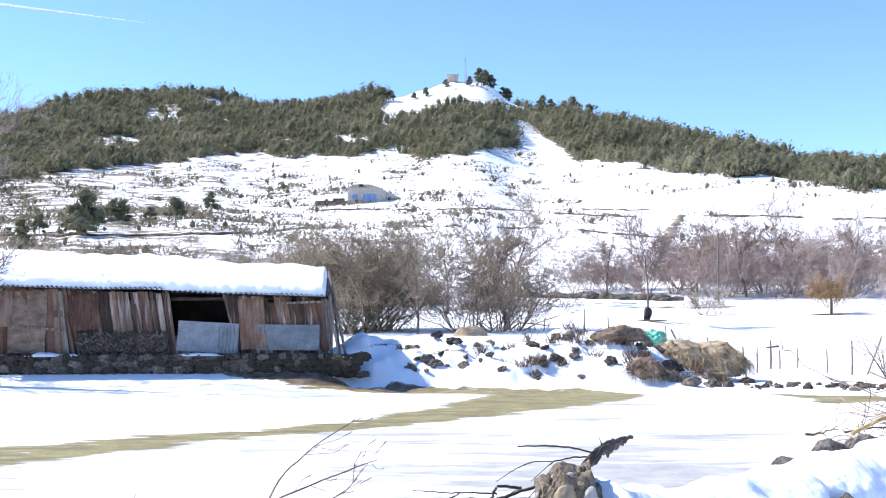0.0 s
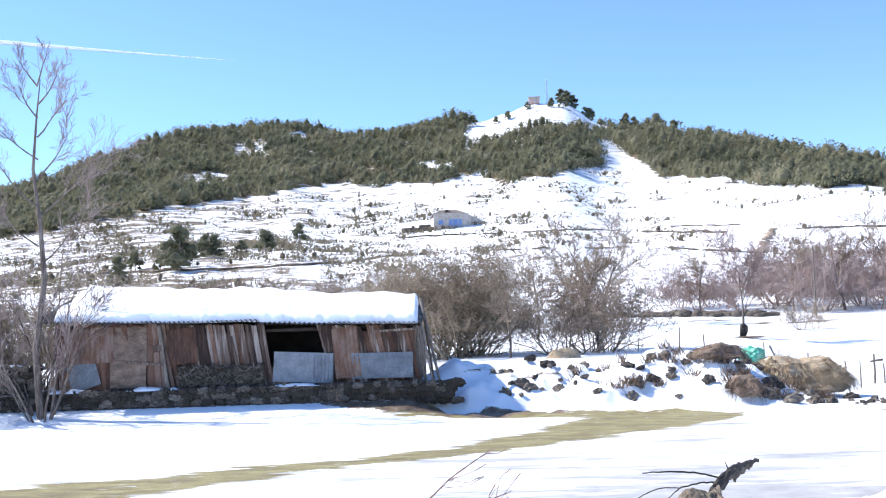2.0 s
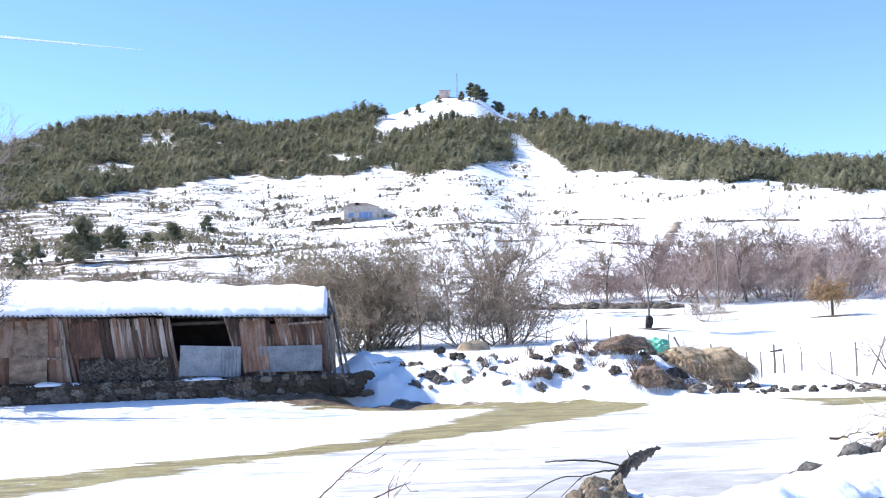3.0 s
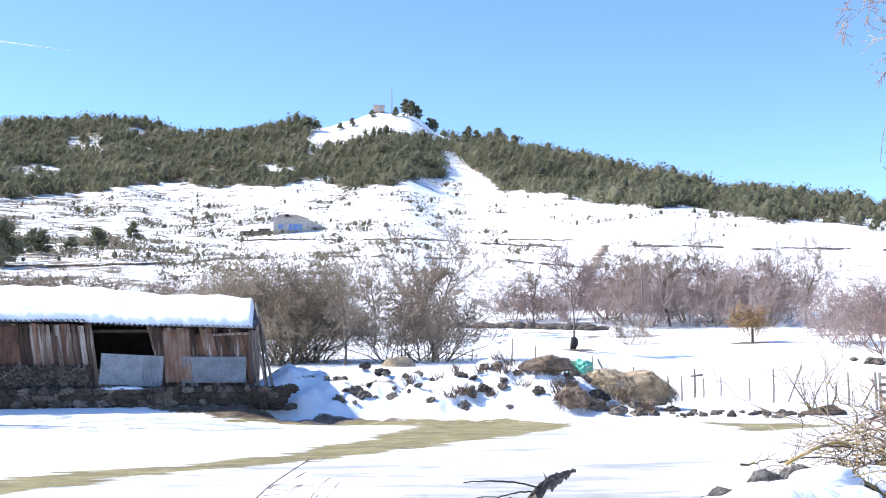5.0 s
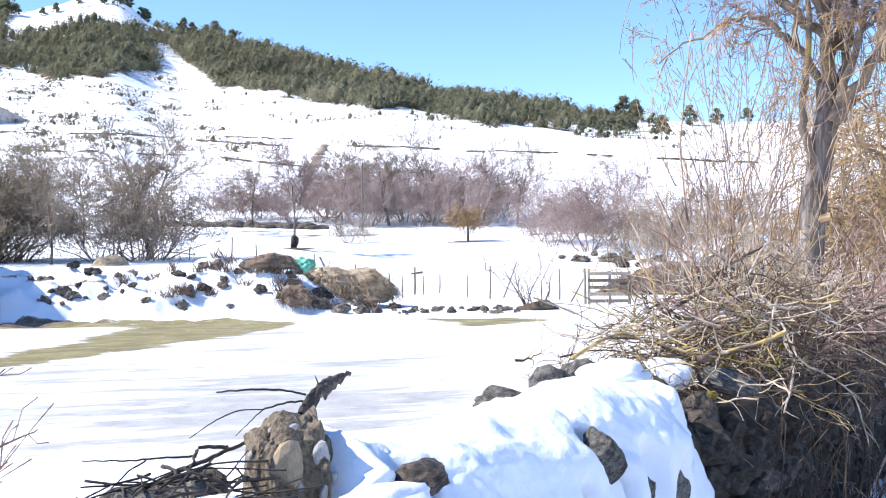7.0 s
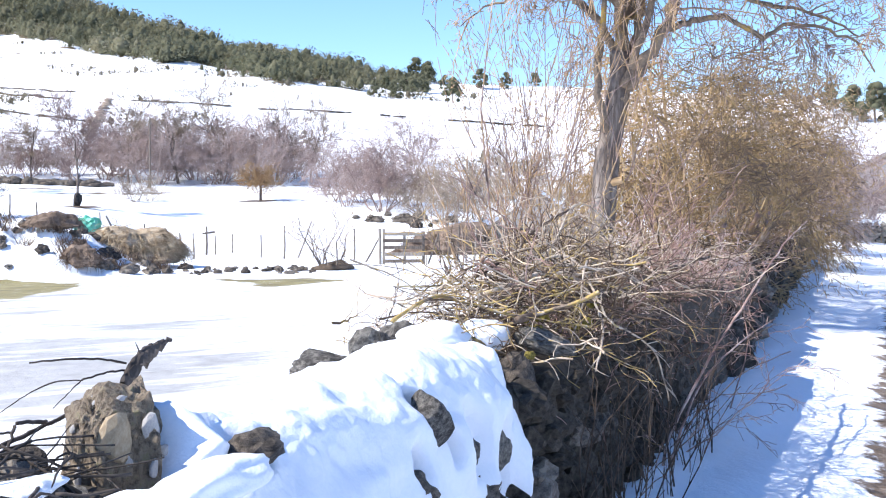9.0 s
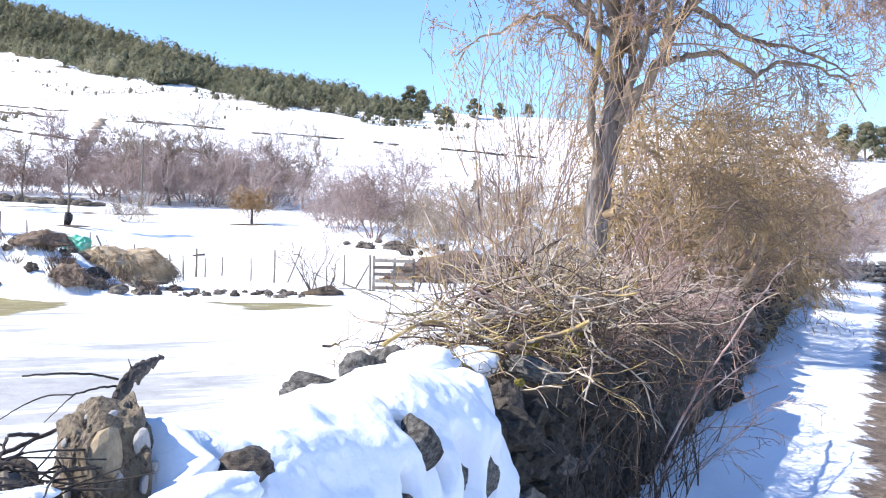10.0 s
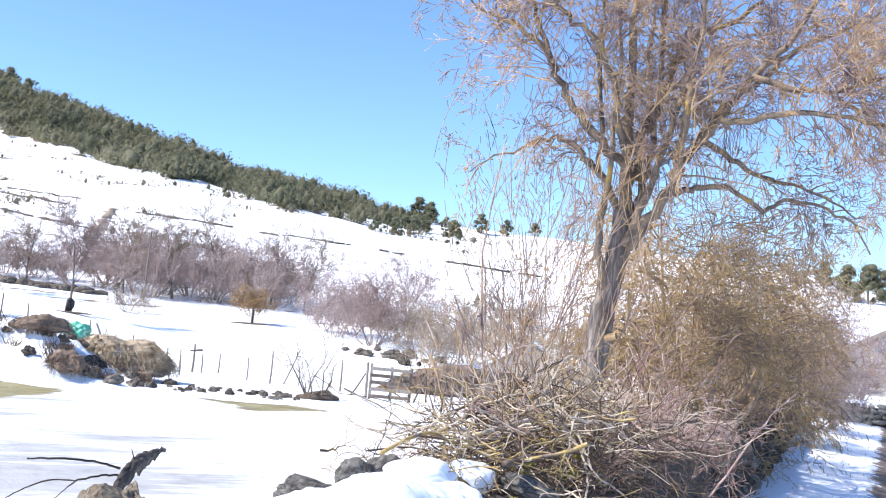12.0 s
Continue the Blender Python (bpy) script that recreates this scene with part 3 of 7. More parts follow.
def build_scrub():
    """Low juniper and broom tufts strewn over the open slope."""
    rg = np.random.default_rng(5)
    az = rg.uniform(-30, 30, 9000)
    r = np.sqrt(rg.uniform(95 ** 2, 330 ** 2, 9000))
    x, y = r * np.sin(np.radians(az)), r * np.cos(np.radians(az))
    clump = wave(x, y, 16, 9.0) + 0.6 * wave(x, y, 6, 2.0)
    dens = np.interp(az, [-30, -14, -5, 1, 6, 10, 30], [0.75, 0.65, 0.45, 0.26, 0.14, 0.09, 0.05]) * np.clip(0.5 + clump, 0.1, 1.6)
    dens *= np.interp(r, [95, 150, 240, 330], [0.5, 0.7, 1.2, 1.0])
    near_house = (np.abs(az + 3.8) < 2.2) & (r > 170) & (r < 233)
    ok = (rg.uniform(0, 1, 9000) < dens) & ~wooded(x, y) & (r < crest(az)) & ~near_house
    x, y = x[ok], y[ok]
    n = len(x)
    h = rg.uniform(0.6, 2.6, n) * rg.uniform(0.5, 1.3, n)
    c = np.stack([x, y, land(x, y) - 0.15], 1)
    V, F = foliage(c, np.stack([h * rg.uniform(1.0, 2.8, n), h * 0.6], 1), rg, 90, 0.11, 0.1, 0.3)
    ob = part("hillside_scrub", quads("hillside_scrub", V, F), M_JUNIPER)
    tagged(ob, "low dark juniper tufts strewn over snowy slope", "scrub", kind="stuff")


build_scrub()


def pine(seed, h):
    rg = np.random.default_rng(seed)
    k = 40
    z = rg.uniform(0.1, 0.86, k) * h
    a = rg.uniform(0, 6.28, k)
    d = 0.4 * h * np.sin(np.pi * np.sqrt(z / h)) * np.sqrt(rg.uniform(0.02, 1.0, k))
    c = np.stack([np.cos(a) * d, np.sin(a) * d, z - 0.1 * h], 1)
    V, F = foliage(c, np.stack([0.22 * h * rg.uniform(0.6, 1.3, k), 0.22 * h * rg.uniform(0.7, 1.2, k)], 1), rg, 110, 0.1, 0.5, 0.2)
    ob = empty("pine_tree")
    part("trunk", tubes("trunk", [((0, 0, -0.3), (0.02 * h, 0, h * 0.45), 0.028 * h, 0.02 * h), ((0.02 * h, 0, h * 0.45), (0, 0, h * 0.9), 0.02 * h, 0.006 * h)], 6), M_BARK, ob)
    part("crown", quads("crown", V, F), M_PINE, ob)
    return ob


def place(t, turn=0.0, size=1.0, dz=0.0):
    x, y = t
    return Matrix.LocRotScale((x, y, land_at(x, y) + dz), Euler((0, 0, turn)), (size, size, size))


def polar(az, r):
    return (r * math.sin(radians(az)), r * math.cos(radians(az)))


PINES = [pine(100 + i, 6.0) for i in range(3)]


def stand(spots, label, group):
    for i, (az, r, size) in enumerate(spots):
        src = PINES[i % 3]
        ob = copy_thing(src, place(polar(az, r), i * 1.7))
        ob.scale = (size, size, size)
        tagged(ob, label, "pine tree", group)


stand([(-17.4, 152, 1.0), (-16.9, 160, 0.6), (-15.7, 176, 0.6), (-18.3, 156, 0.4), (-13.2, 196, 0.75), (-11.5, 238, 0.7), (-20.3, 158, 0.55), (-19.5, 164, 0.5), (-14.4, 186, 0.5), (-16.2, 176, 0.6)], "dark green pine standing alone on snowy slope", "lone pines on slope")
stand([(27.4, 236, 0.6), (28.5, 190, 0.75), (29.9, 228, 0.7), (31.2, 229, 0.55), (26.5, 205, 0.65), (25.6, 196, 0.6), (24.6, 205, 0.5), (32.6, 229, 0.5), (26.2, 212, 0.7), (27.0, 216, 0.6), (27.3, 240, 0.8), (26.7, 242, 0.9), (28.1, 226, 0.5), (25.2, 214, 0.6)], "small green pine on the snowy ridge", "ridge pines")
stand([(47.6, 205, 1.0), (48.6, 200, 1.2), (49.4, 206, 1.0), (50.2, 200, 1.2), (51.2, 206, 1.1), (46.6, 210, 0.8)], "dark pine behind the hamlet on the snowy rise", "pines behind hamlet")
stand([(1.9, 396, 0.8), (2.2, 395, 0.9), (2.5, 396, 0.85), (3.1, 397, 0.75), (3.3, 396, 0.85), (5.1, 388, 1.0), (5.5, 386, 0.8), (-2.6, 397, 0.7), (-3.0, 396, 0.9), (0.2, 392, 0.5), (-0.8, 391, 0.6), (1.4, 390, 0.6), (2.0, 389, 0.8), (-1.4, 393, 0.5), (6.6, 378, 1.2), (7.4, 372, 1.1)], "dark pine near the bald summit", "summit pines")
for o in PINES:
    for k in list(o.children_recursive) + [o]:
        bpy.data.objects.remove(k)


# ---- the shed ----
SX0, SX1, SY = -15.3, -3.6, 35.0


def eave(x):
    return 2.58 + (2.14 - 2.58) * (x - SX0) / (SX1 - SX0)


def sheet(w, h, waves=0, amp=0.02, thick=0.012, nx=24, shear=0.0, bend=0.0, seed=0):
    """A sheet of metal in the x-z plane, wavy or buckled, with thickness."""
    rng = random.Random(seed)
    off = Vector((rng.uniform(0, 50), rng.uniform(0, 50), 0))
    nx = max(nx, waves * 4)
    nz = 6
    V, F = [], []
    for side in (0, 1):
        for j in range(nz + 1):
            for i in range(nx + 1):
                x, z = w * (i / nx - 0.5), h * j / nz
                y = amp * math.sin(2 * math.pi * waves * i / nx) if waves else 0
                y += bend * noise.noise(Vector((x * 1.5, z * 1.5, 0)) + off)
                V.append((x + shear * z, y + side * thick, z))
    k = (nx + 1) * (nz + 1)
    for j in range(nz):
        for i in range(nx):
            a = j * (nx + 1) + i
            F.append((a, a + 1, a + nx + 2, a + nx + 1))
            F.append((k + a, k + a + nx + 1, k + a + nx + 2, k + a + 1))
    rim = [i for i in range(nx + 1)] + [j * (nx + 1) + nx for j in range(1, nz + 1)] + [nz * (nx + 1) + i for i in range(nx - 1, -1, -1)] + [j * (nx + 1) for j in range(nz - 1, 0, -1)]
    for a, b in zip(rim, rim[1:] + rim[:1]):
        F.append((a, k + a, k + b, b))
    return mesh_of("sheet", V, F)


def build_shed():
    shed = empty("shed", Matrix.Translation((0, 0, 0)), "old leaning plank and rusty sheet shed under deep snow", "shed")
    rng = random.Random(21)
    # back wall coloured near-black for indoor shade, plank ends and soil floor behind the boards
    part("back_wall", box(SX1 - SX0 - 0.3, 0.12, 2.3, ((SX0 + SX1) / 2, SY + 3.1, 0.4)), M_GAPSHADE, shed)
    for x in (SX0 + 0.25, SX1 - 0.1):
        part("end_wall", box(0.08, 3.0, eave(x) - 0.45, (x, SY + 1.55, 0.42)), M_PLANK, shed)
    part("earth_floor", box(SX1 - SX0 - 0.4, 3.0, 0.06, ((SX0 + SX1) / 2, SY + 1.6, 0.42)), M_SOIL, shed)
    for x0, x1, zt in ((SX0 + 0.4, -8.35, 2.1), (-6.5, SX1 - 0.15, 2.0), (-8.35, -6.5, 1.0)):
        part("backing", box(x1 - x0, 0.03, zt - 0.45, ((x0 + x1) / 2, SY + 0.1, 0.45)), M_RUST, shed)
    # vertical boards and rusty sheets of the front
    x = SX0 + 0.35
    while x < SX1 - 0.12:
        w = rng.uniform(0.09, 0.2)
        z0, z1 = 0.45, eave(x) + 0.02
        gap = -8.2 < x < -6.5
        rusty = x < -11.2 or rng.random() < 0.25
        lean = -0.16 - 0.1 * (x > -6.5) if x > -11.5 else -0.06
        if gap:
            z1 = 1.0
        elif x < -14.0:
            z0 = 0.5 + rng.uniform(0, 0.4)
        if z1 > z0 + 0.2 and rng.random() < 0.95:
            z1 -= rng.uniform(0, 0.05)
            me = box(w * 0.94, 0.025, z1 - z0, (0, 0, 0), 0, 0.012, rng, lean)
            p = part("plank", me, M_RUST if rusty else M_PLANK, shed)
            p.location = (x - lean * (z1 - z0) * 0.5, SY + rng.uniform(-0.03, 0.03), z0)
        x += w
    for xp in (-15.0, -11.55, -8.35, -6.45, -3.95):
        p = part("post", box(0.13, 0.13, eave(xp) - 0.5, (0, 0, 0), 0.015, 0.01, rng, -0.14 if xp > -12 else -0.04), M_WOOD, shed)
        p.location = (xp + 0.12, SY + (-0.09 if xp in (-11.55,) else 0.08), 0.45)
    part("lintel", box(SX1 - SX0 - 0.3, 0.1, 0.1, ((SX0 + SX1) / 2, SY + 0.12, 0), 0.01), M_GAPSHADE, shed).matrix_basis = Matrix.Translation((0, 0.2, 2.08)) @ Matrix.Rotation(0.0, 4, "Y")
    # patched sheets in front of the boards
    for xc, z0, w, h, turn, m, wv, lab in ((-7.2, 0.5, 1.85, 0.92, 3.5, M_GALV, 0, "dull grey galvanised sheet"), (-4.72, 0.55, 1.9, 0.78, 0.5, M_GALV, 0, "dull grey galvanised sheet"), (-6.55, 0.5, 0.6, 0.8, 2.0, M_GALV, 5, "dull corrugated sheet"), (-14.0, 0.52, 0.95, 0.85, -17.0, M_GALV, 0, "bent pale metal sheet"), (-12.7, 0.5, 1.15, 1.9, 1.0, M_HAYDARK, 0, "brown sacking hung over the boards"), (-13.9, 1.3, 1.5, 1.1, -1.0, M_RUST, 9, "rusty corrugated sheet"), (-5.75, 0.6, 0.8, 1.55, -5.0, M_RUST, 6, "rusty corrugated sheet"), (-10.9, 1.2, 0.9, 1.1, -4.0, M_RUST, 7, "rusty corrugated sheet")):
        p = part("metal_sheet", sheet(w, h, wv, 0.018, bend=0.05, seed=int(xc * 100)), m, shed, lab)
        p.matrix_basis = Matrix.Translation((xc, SY - 0.13, z0)) @ Matrix.Rotation(radians(turn), 4, "Y") @ Matrix.Rotation(radians(-3), 4, "X")
    # pale patches and rails
    for xc, z, w, h, a in ((-11.7, 1.7, 0.32, 0.2, 5), (-11.35, 1.05, 0.1, 1.25, 12), (-9.3, 1.5, 0.09, 1.0, 12), (-12.2, 1.25, 1.3, 0.07, -6), (-4.3, 2.0, 1.3, 0.07, 2)):
        p = part("batten", box(w, 0.03, h, (0, 0, -h / 2), 0, 0.008, rng), M_PLANK, shed)
        p.matrix_basis = Matrix.Translation((xc, SY - 0.15, z)) @ Matrix.Rotation(radians(-a), 4, "Y")
    # props at the open end
    for a, b, r in (((-3.6, SY + 1.2, 2.95), (-2.95, SY - 0.2, 0.35), 0.05), ((-3.55, SY + 0.3, 2.4), (-3.15, SY - 0.3, 0.3), 0.04), ((-3.62, SY - 0.05, 2.1), (-3.4, SY - 0.1, 0.4), 0.06), ((-3.5, SY + 0.9, 2.5), (-3.2, SY + 0.6, 0.4), 0.04)):
        part("prop", tubes("prop", [(a, b, r, r * 0.9)], 6), M_WOOD, shed)
    # corrugated roof sheets, lapped and a little lifted
    ends = [SX0 - 0.25, -13.2, -11.0, -8.45, -6.3, SX1 + 0.2]
    for k, (xa, xb) in enumerate(zip(ends[:-1], ends[1:])):
        waves = round((xb - xa) / 0.15)
        cols = waves * 6
        lift = (0.0, 0.02, 0.09, 0.0, 0.03)[k]
        V, F = [], []
        for j in range(5):
            v = j / 4
            for i in range(cols + 1):
                u = i / cols
                xx = xa + (xb - xa) * u
                z = eave(xx) + 0.015 + lift * u + 0.034 * math.sin(2 * math.pi * waves * u) + 0.03 * noise.noise(Vector((xx * 0.7, k, v * 2)))
                y = SY - 0.5 + 3.8 * v + 0.05 * noise.noise(Vector((xx * 1.4, 3, k))) * (j == 0)
                V.append((xx - 0.3 * v, y, z + v * (0.9 - 0.22 * (xx - SX0) / (SX1 - SX0))))
        w = cols + 1
        n = len(V)
        V += [(x, y, z + 0.014) for x, y, z in V]
        for j in range(4):
            for i in range(cols):
                q = j * w + i
                F.append((q, q + w, q + w + 1, q + 1))
                F.append((n + q, n + q + 1, n + q + w + 1, n + q + w))
        for i in range(cols):
            F.append((i, i + 1, n + i + 1, n + i))
        for j in range(4):
            for q, r in ((j * w, (j + 1) * w), ((j + 1) * w + cols, j * w + cols)):
                F.append((q, n + q, n + r, r))
        part("roof_sheet", mesh_of("roof_sheet", V, F), M_FIBRE, shed, "grey corrugated roofing sheet")
    return shed


build_shed()


def build_roof_snow():
    """The thick slab of snow on the shed roof, rounded and lumpy at the eave."""
    nx, nv = 260, 34
    x0, x1 = SX0 + 0.3, SX1 + 0.02
    V, F = [], []
    for i in range(nx + 1):
        u = i / nx
        x = x0 + (x1 - x0) * u
        lump = 0.5 * noise.noise(Vector((x * 0.5, 0, 5))) + 0.25 * noise.noise(Vector((x * 1.4, 0, 9)))
        th = 0.38 + 0.12 * lump
        endf = min(1.0, min(u, 1 - u) / 0.012)
        th *= math.sqrt(max(0.02, endf * (2 - endf)))
        lip = -0.36 + 0.06 * lump + 0.05 * noise.noise(Vector((x * 2.3, 7, 1))) + 0.025 * noise.noise(Vector((x * 5, 2, 1)))
        base = eave(x) + 0.03 + 0.05 * math.exp(-((x + 9.0) / 1.1) ** 2)
        for j in range(nv + 1):
            v = j / nv
            if v < 0.25:
                a = v / 0.25
                y = SY + lip - 0.02 + 0.14 * a ** 4 + 0.04 * noise.noise(Vector((x * 1.7, v * 3, 4)))
                z = base + th * 0.9 * a ** 0.9
            else:
                w = (v - 0.25) / 0.75
                y = SY + lip + 0.14 + w * (3.2 - lip)
                z = base + th * 0.9 + (y - SY - lip - 0.14) * (0.26 - 0.06 * u) + 0.05 * math.sin(min(1, w * 6) * math.pi / 2)
                z += 0.15 * noise.noise(Vector((x * 0.8, y * 0.9, 3))) + 0.07 * noise.noise(Vector((x * 2.0, y * 2.0, 7)))
                x -= 0.0
            V.append((x - 0.09 * (y - SY), y, z))
    n = nv + 1
    for i in range(nx):
        for j in range(nv):
            a = i * n + j
            F.append((a, a + n, a + n + 1, a + 1))
    ob = part("roof_snow", mesh_of("roof_snow", V, F, True), M_SNOW)
    tagged(ob, "thick white snow slab lying on the shed roof", "snow", kind="stuff")


build_roof_snow()


a, b = polar(-31, 3600), polar(-14.5, 3600)
trail = part("contrail", tubes("contrail", [((a[0], a[1], 945), ((a[0] + b[0]) / 2, (a[1] + b[1]) / 2, 925), 11, 5), (((a[0] + b[0]) / 2, (a[1] + b[1]) / 2, 925), (b[0], b[1], 906), 5, 0.5)], 8), M_VAPOUR)
tagged(trail, "thin white contrail across the blue sky", "contrail", kind="structure")


# ---- dry stone work ----
ROCKS = [rock(300 + i) for i in range(8)]
ROCKS_D = [me.copy() for me in ROCKS]
for me in ROCKS:
    me.materials.append(M_STONE)
for me in ROCKS_D:
    me.materials.append(M_DARKSTONE)


def clod(seed, sub=3, amp=0.5):
    """A ragged lump of stone, soil and roots about one metre across."""
    bm = bmesh.new()
    bmesh.ops.create_icosphere(bm, subdivisions=sub, radius=0.5)
    off = Vector((seed * 1.31, seed * 0.77, seed * 0.19))
    for v in bm.verts:
        q = v.co.normalized()
        v.co *= 1 + amp * noise.noise(q * 1.7 + off) + amp * 0.6 * noise.noise(q * 4.5 + off) + amp * 0.3 * noise.noise(q * 10 + off)
    me = bpy.data.meshes.new("clod")
    bm.to_mesh(me)
    bm.free()
    return me


CLODS = [clod(40 + i) for i in range(7)]
for me in CLODS:
    me.materials.append(M_DARKSTONE)
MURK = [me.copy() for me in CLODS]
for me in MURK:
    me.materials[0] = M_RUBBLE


def stones_along(parent, a, b, z0, z1, rng, size, depth=0.0, dark=False, tilt=0.0, limit=300, seam=0.92):
    """Courses of stones from a to b (x, y), between two heights, facing the right of the line."""
    ax, ay = a
    bx, by = b
    L = math.hypot(bx - ax, by - ay)
    ang = math.atan2(by - ay, bx - ax)
    z, count = z0, 0
    pool = dark if isinstance(dark, list) else (ROCKS_D if dark else ROCKS)
    while z < z1 and count < limit:
        hh = size * rng.uniform(0.6, 0.95)
        s = rng.uniform(-0.2, 0) * size
        while s < L and count < limit:
            w = size * rng.uniform(0.8, 1.8)
            k = (s + w / 2) / L
            ob = new("stone", rng.choice(pool))
            ob.parent = parent
            push = depth + rng.uniform(-0.03, 0.03) + tilt * (z - z0)
            ob.matrix_basis = Matrix.LocRotScale((ax + (bx - ax) * k - math.sin(ang) * push, ay + (by - ay) * k + math.cos(ang) * push, z + hh / 2 + rng.uniform(-0.02, 0.02)), Euler((rng.uniform(-0.25, 0.25), rng.uniform(-0.2, 0.2), ang + rng.uniform(-0.2, 0.2) + rng.choice((0, math.pi)))), (w * 1.12, size * 1.15, hh * 1.2))
            count += 1
            s += w * seam
        z += hh * 0.86
    return count


def snow_ridge(name, pts, width, height, label, seed=0, rag=0.5):
    """A loose line of snow lying on a ledge: pts are (x, y, z)."""
    V, F = [], []
    n = 9
    P = []
    for (a, b) in zip(pts[:-1], pts[1:]):
        L = (Vector(b) - Vector(a)).length
        m = max(2, int(L / 0.12))
        P += [Vector(a).lerp(Vector(b), i / m) for i in range(m)]
    P.append(Vector(pts[-1]))
    for i, p in enumerate(P):
        q = (P[min(i + 1, len(P) - 1)] - P[max(i - 1, 0)]).normalized()
        side = Vector((-q.y, q.x, 0)).normalized()
        k = max(0.0, 1 + rag * 2 * noise.noise(p * 0.9 + Vector((seed, 0, 0))) + rag * noise.noise(p * 3 + Vector((0, seed, 0))))
        e = min(1, min(i, len(P) - 1 - i) / 4)
        for j in range(n):
            a = math.pi * j / (n - 1)
            V.append(p + side * math.cos(a) * width * 0.5 * (0.4 + 0.6 * k) + Vector((0, 0, math.sin(a) * height * k * e - 0.02)))
    for i in range(len(P) - 1):
        for j in range(n - 1):
            a = i * n + j
            F.append((a, a + n, a + n + 1, a + 1))
    ob = part(name, mesh_of(name, V, F, True), M_SNOW)
    return tagged(ob, label, "snow", kind="stuff")


def build_shed_footing():
    rng = random.Random(8)
    wall = empty("wall_shed", None, "dark dry stone footing wall below the shed", "stone wall", kind="structure")
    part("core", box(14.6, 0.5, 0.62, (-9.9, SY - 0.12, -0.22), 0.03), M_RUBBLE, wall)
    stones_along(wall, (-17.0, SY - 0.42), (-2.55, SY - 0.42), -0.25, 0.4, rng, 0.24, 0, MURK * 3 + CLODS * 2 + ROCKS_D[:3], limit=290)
    snow_ridge("ledge_snow", [(-15.5, SY - 0.28, 0.42), (-9.5, SY - 0.28, 0.42)], 0.4, 0.07, "thin snow lying on the footing wall ledge", 3, 0.9)
    snow_ridge("ledge_snow", [(-8.6, SY - 0.28, 0.42), (-6.6, SY - 0.28, 0.42)], 0.4, 0.06, "thin snow lying on the footing wall ledge", 5, 0.9)
    snow_ridge("ledge_snow", [(-3.4, SY - 0.3, 0.38), (-2.4, SY - 0.2, 0.3)], 0.5, 0.12, "thin snow lying on the footing wall ledge", 6, 0.6)
    # wood and rubble stacked against the boards
    pile = empty("rubble_pile", None, "dark rubble and firewood stacked against the shed", "rubble")
    part("core", box(2.75, 0.1, 0.66, (-9.75, SY - 0.07, 0.45), 0.03), M_RUBBLE, pile)
    for i in range(300):
        ob = new("stone", rng.choice(CLODS))
        ob.parent = pile
        ob.matrix_basis = Matrix.LocRotScale((rng.uniform(-11.1, -8.45), SY - 0.13 - rng.uniform(0, 0.04), 0.47 + rng.uniform(0, 0.63)), Euler((0, rng.choice((0.5, -0.7, 0.1, 1.2)) + rng.gauss(0, 0.3), 0)), (rng.uniform(0.1, 0.24), 0.08, rng.uniform(0.03, 0.06)))
    # taller wall that runs on beside the shed
    tall = empty("wall_yard", None, "grey mortared stone yard wall beside the shed", "stone wall", kind="structure")
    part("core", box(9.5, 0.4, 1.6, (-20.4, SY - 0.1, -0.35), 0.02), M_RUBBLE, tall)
    stones_along(tall, (-24.0, SY - 0.33), (-15.7, SY - 0.33), -0.3, 1.2, rng, 0.3, 0, True, limit=200)
    snow_ridge("wall_snow", [(-25.0, SY - 0.1, 1.26), (-15.8, SY - 0.1, 1.26)], 0.5, 0.12, "white snow line on top of yard wall", 8, 0.3)


build_shed_footing()


# ---- far things on the slope ----
def on_land(az, el, r0=30.0, r1=440.0):
    """The place on the ground that lies at a bearing and a slope from the eye."""
    r = np.linspace(r0, r1, 1600)
    x, y = r * math.sin(radians(az)), r * math.cos(radians(az))
    e = (land(x, y) - 1.6) / r
    i = int(np.argmax(e >= el))
    return (float(x[i]), float(y[i]))


def field_wall(line, label, h=0.7, seed=0, broken=0.25, m=None):
    """A far dry stone wall or terrace edge along (bearing, slope) corners, as one rough mesh of stones."""
    h = h * 0.5
    rg = np.random.default_rng(seed)
    vi, fi = ico()
    pts = []
    for (a, e), (b, g) in zip(line[:-1], line[1:]):
        for t in np.linspace(0, 1, 6):
            pts.append(on_land(a + (b - a) * t, e + (g - e) * t))
    V, F = [], []
    k = 0
    for (ax, ay), (bx, by) in zip(pts[:-1], pts[1:]):
        L = math.hypot(bx - ax, by - ay)
        if L > 45:
            continue
        for s in np.arange(0, L, 0.45):
            x, y = ax + (bx - ax) * s / L, ay + (by - ay) * s / L
            if wave(np.array(x), np.array(y), 7, seed) < -1 + 2 * broken:
                continue
            hh = h * rg.uniform(0.5, 1.15)
            o = np.array([x + rg.uniform(-0.3, 0.3), y + rg.uniform(-0.3, 0.3), land_at(x, y) + hh * 0.35])
            V.append(vi * np.array([rg.uniform(0.4, 0.9), 0.4, hh * 0.6]) * (1 + rg.uniform(-0.2, 0.2, (len(vi), 1))) + o)
            F.append(fi + k)
            k += len(vi)
    ob = part("field_wall", quads("field_wall", np.concatenate(V), np.concatenate(F)), m or M_DARKSTONE)
    return tagged(ob, label, "stone wall", "field walls")


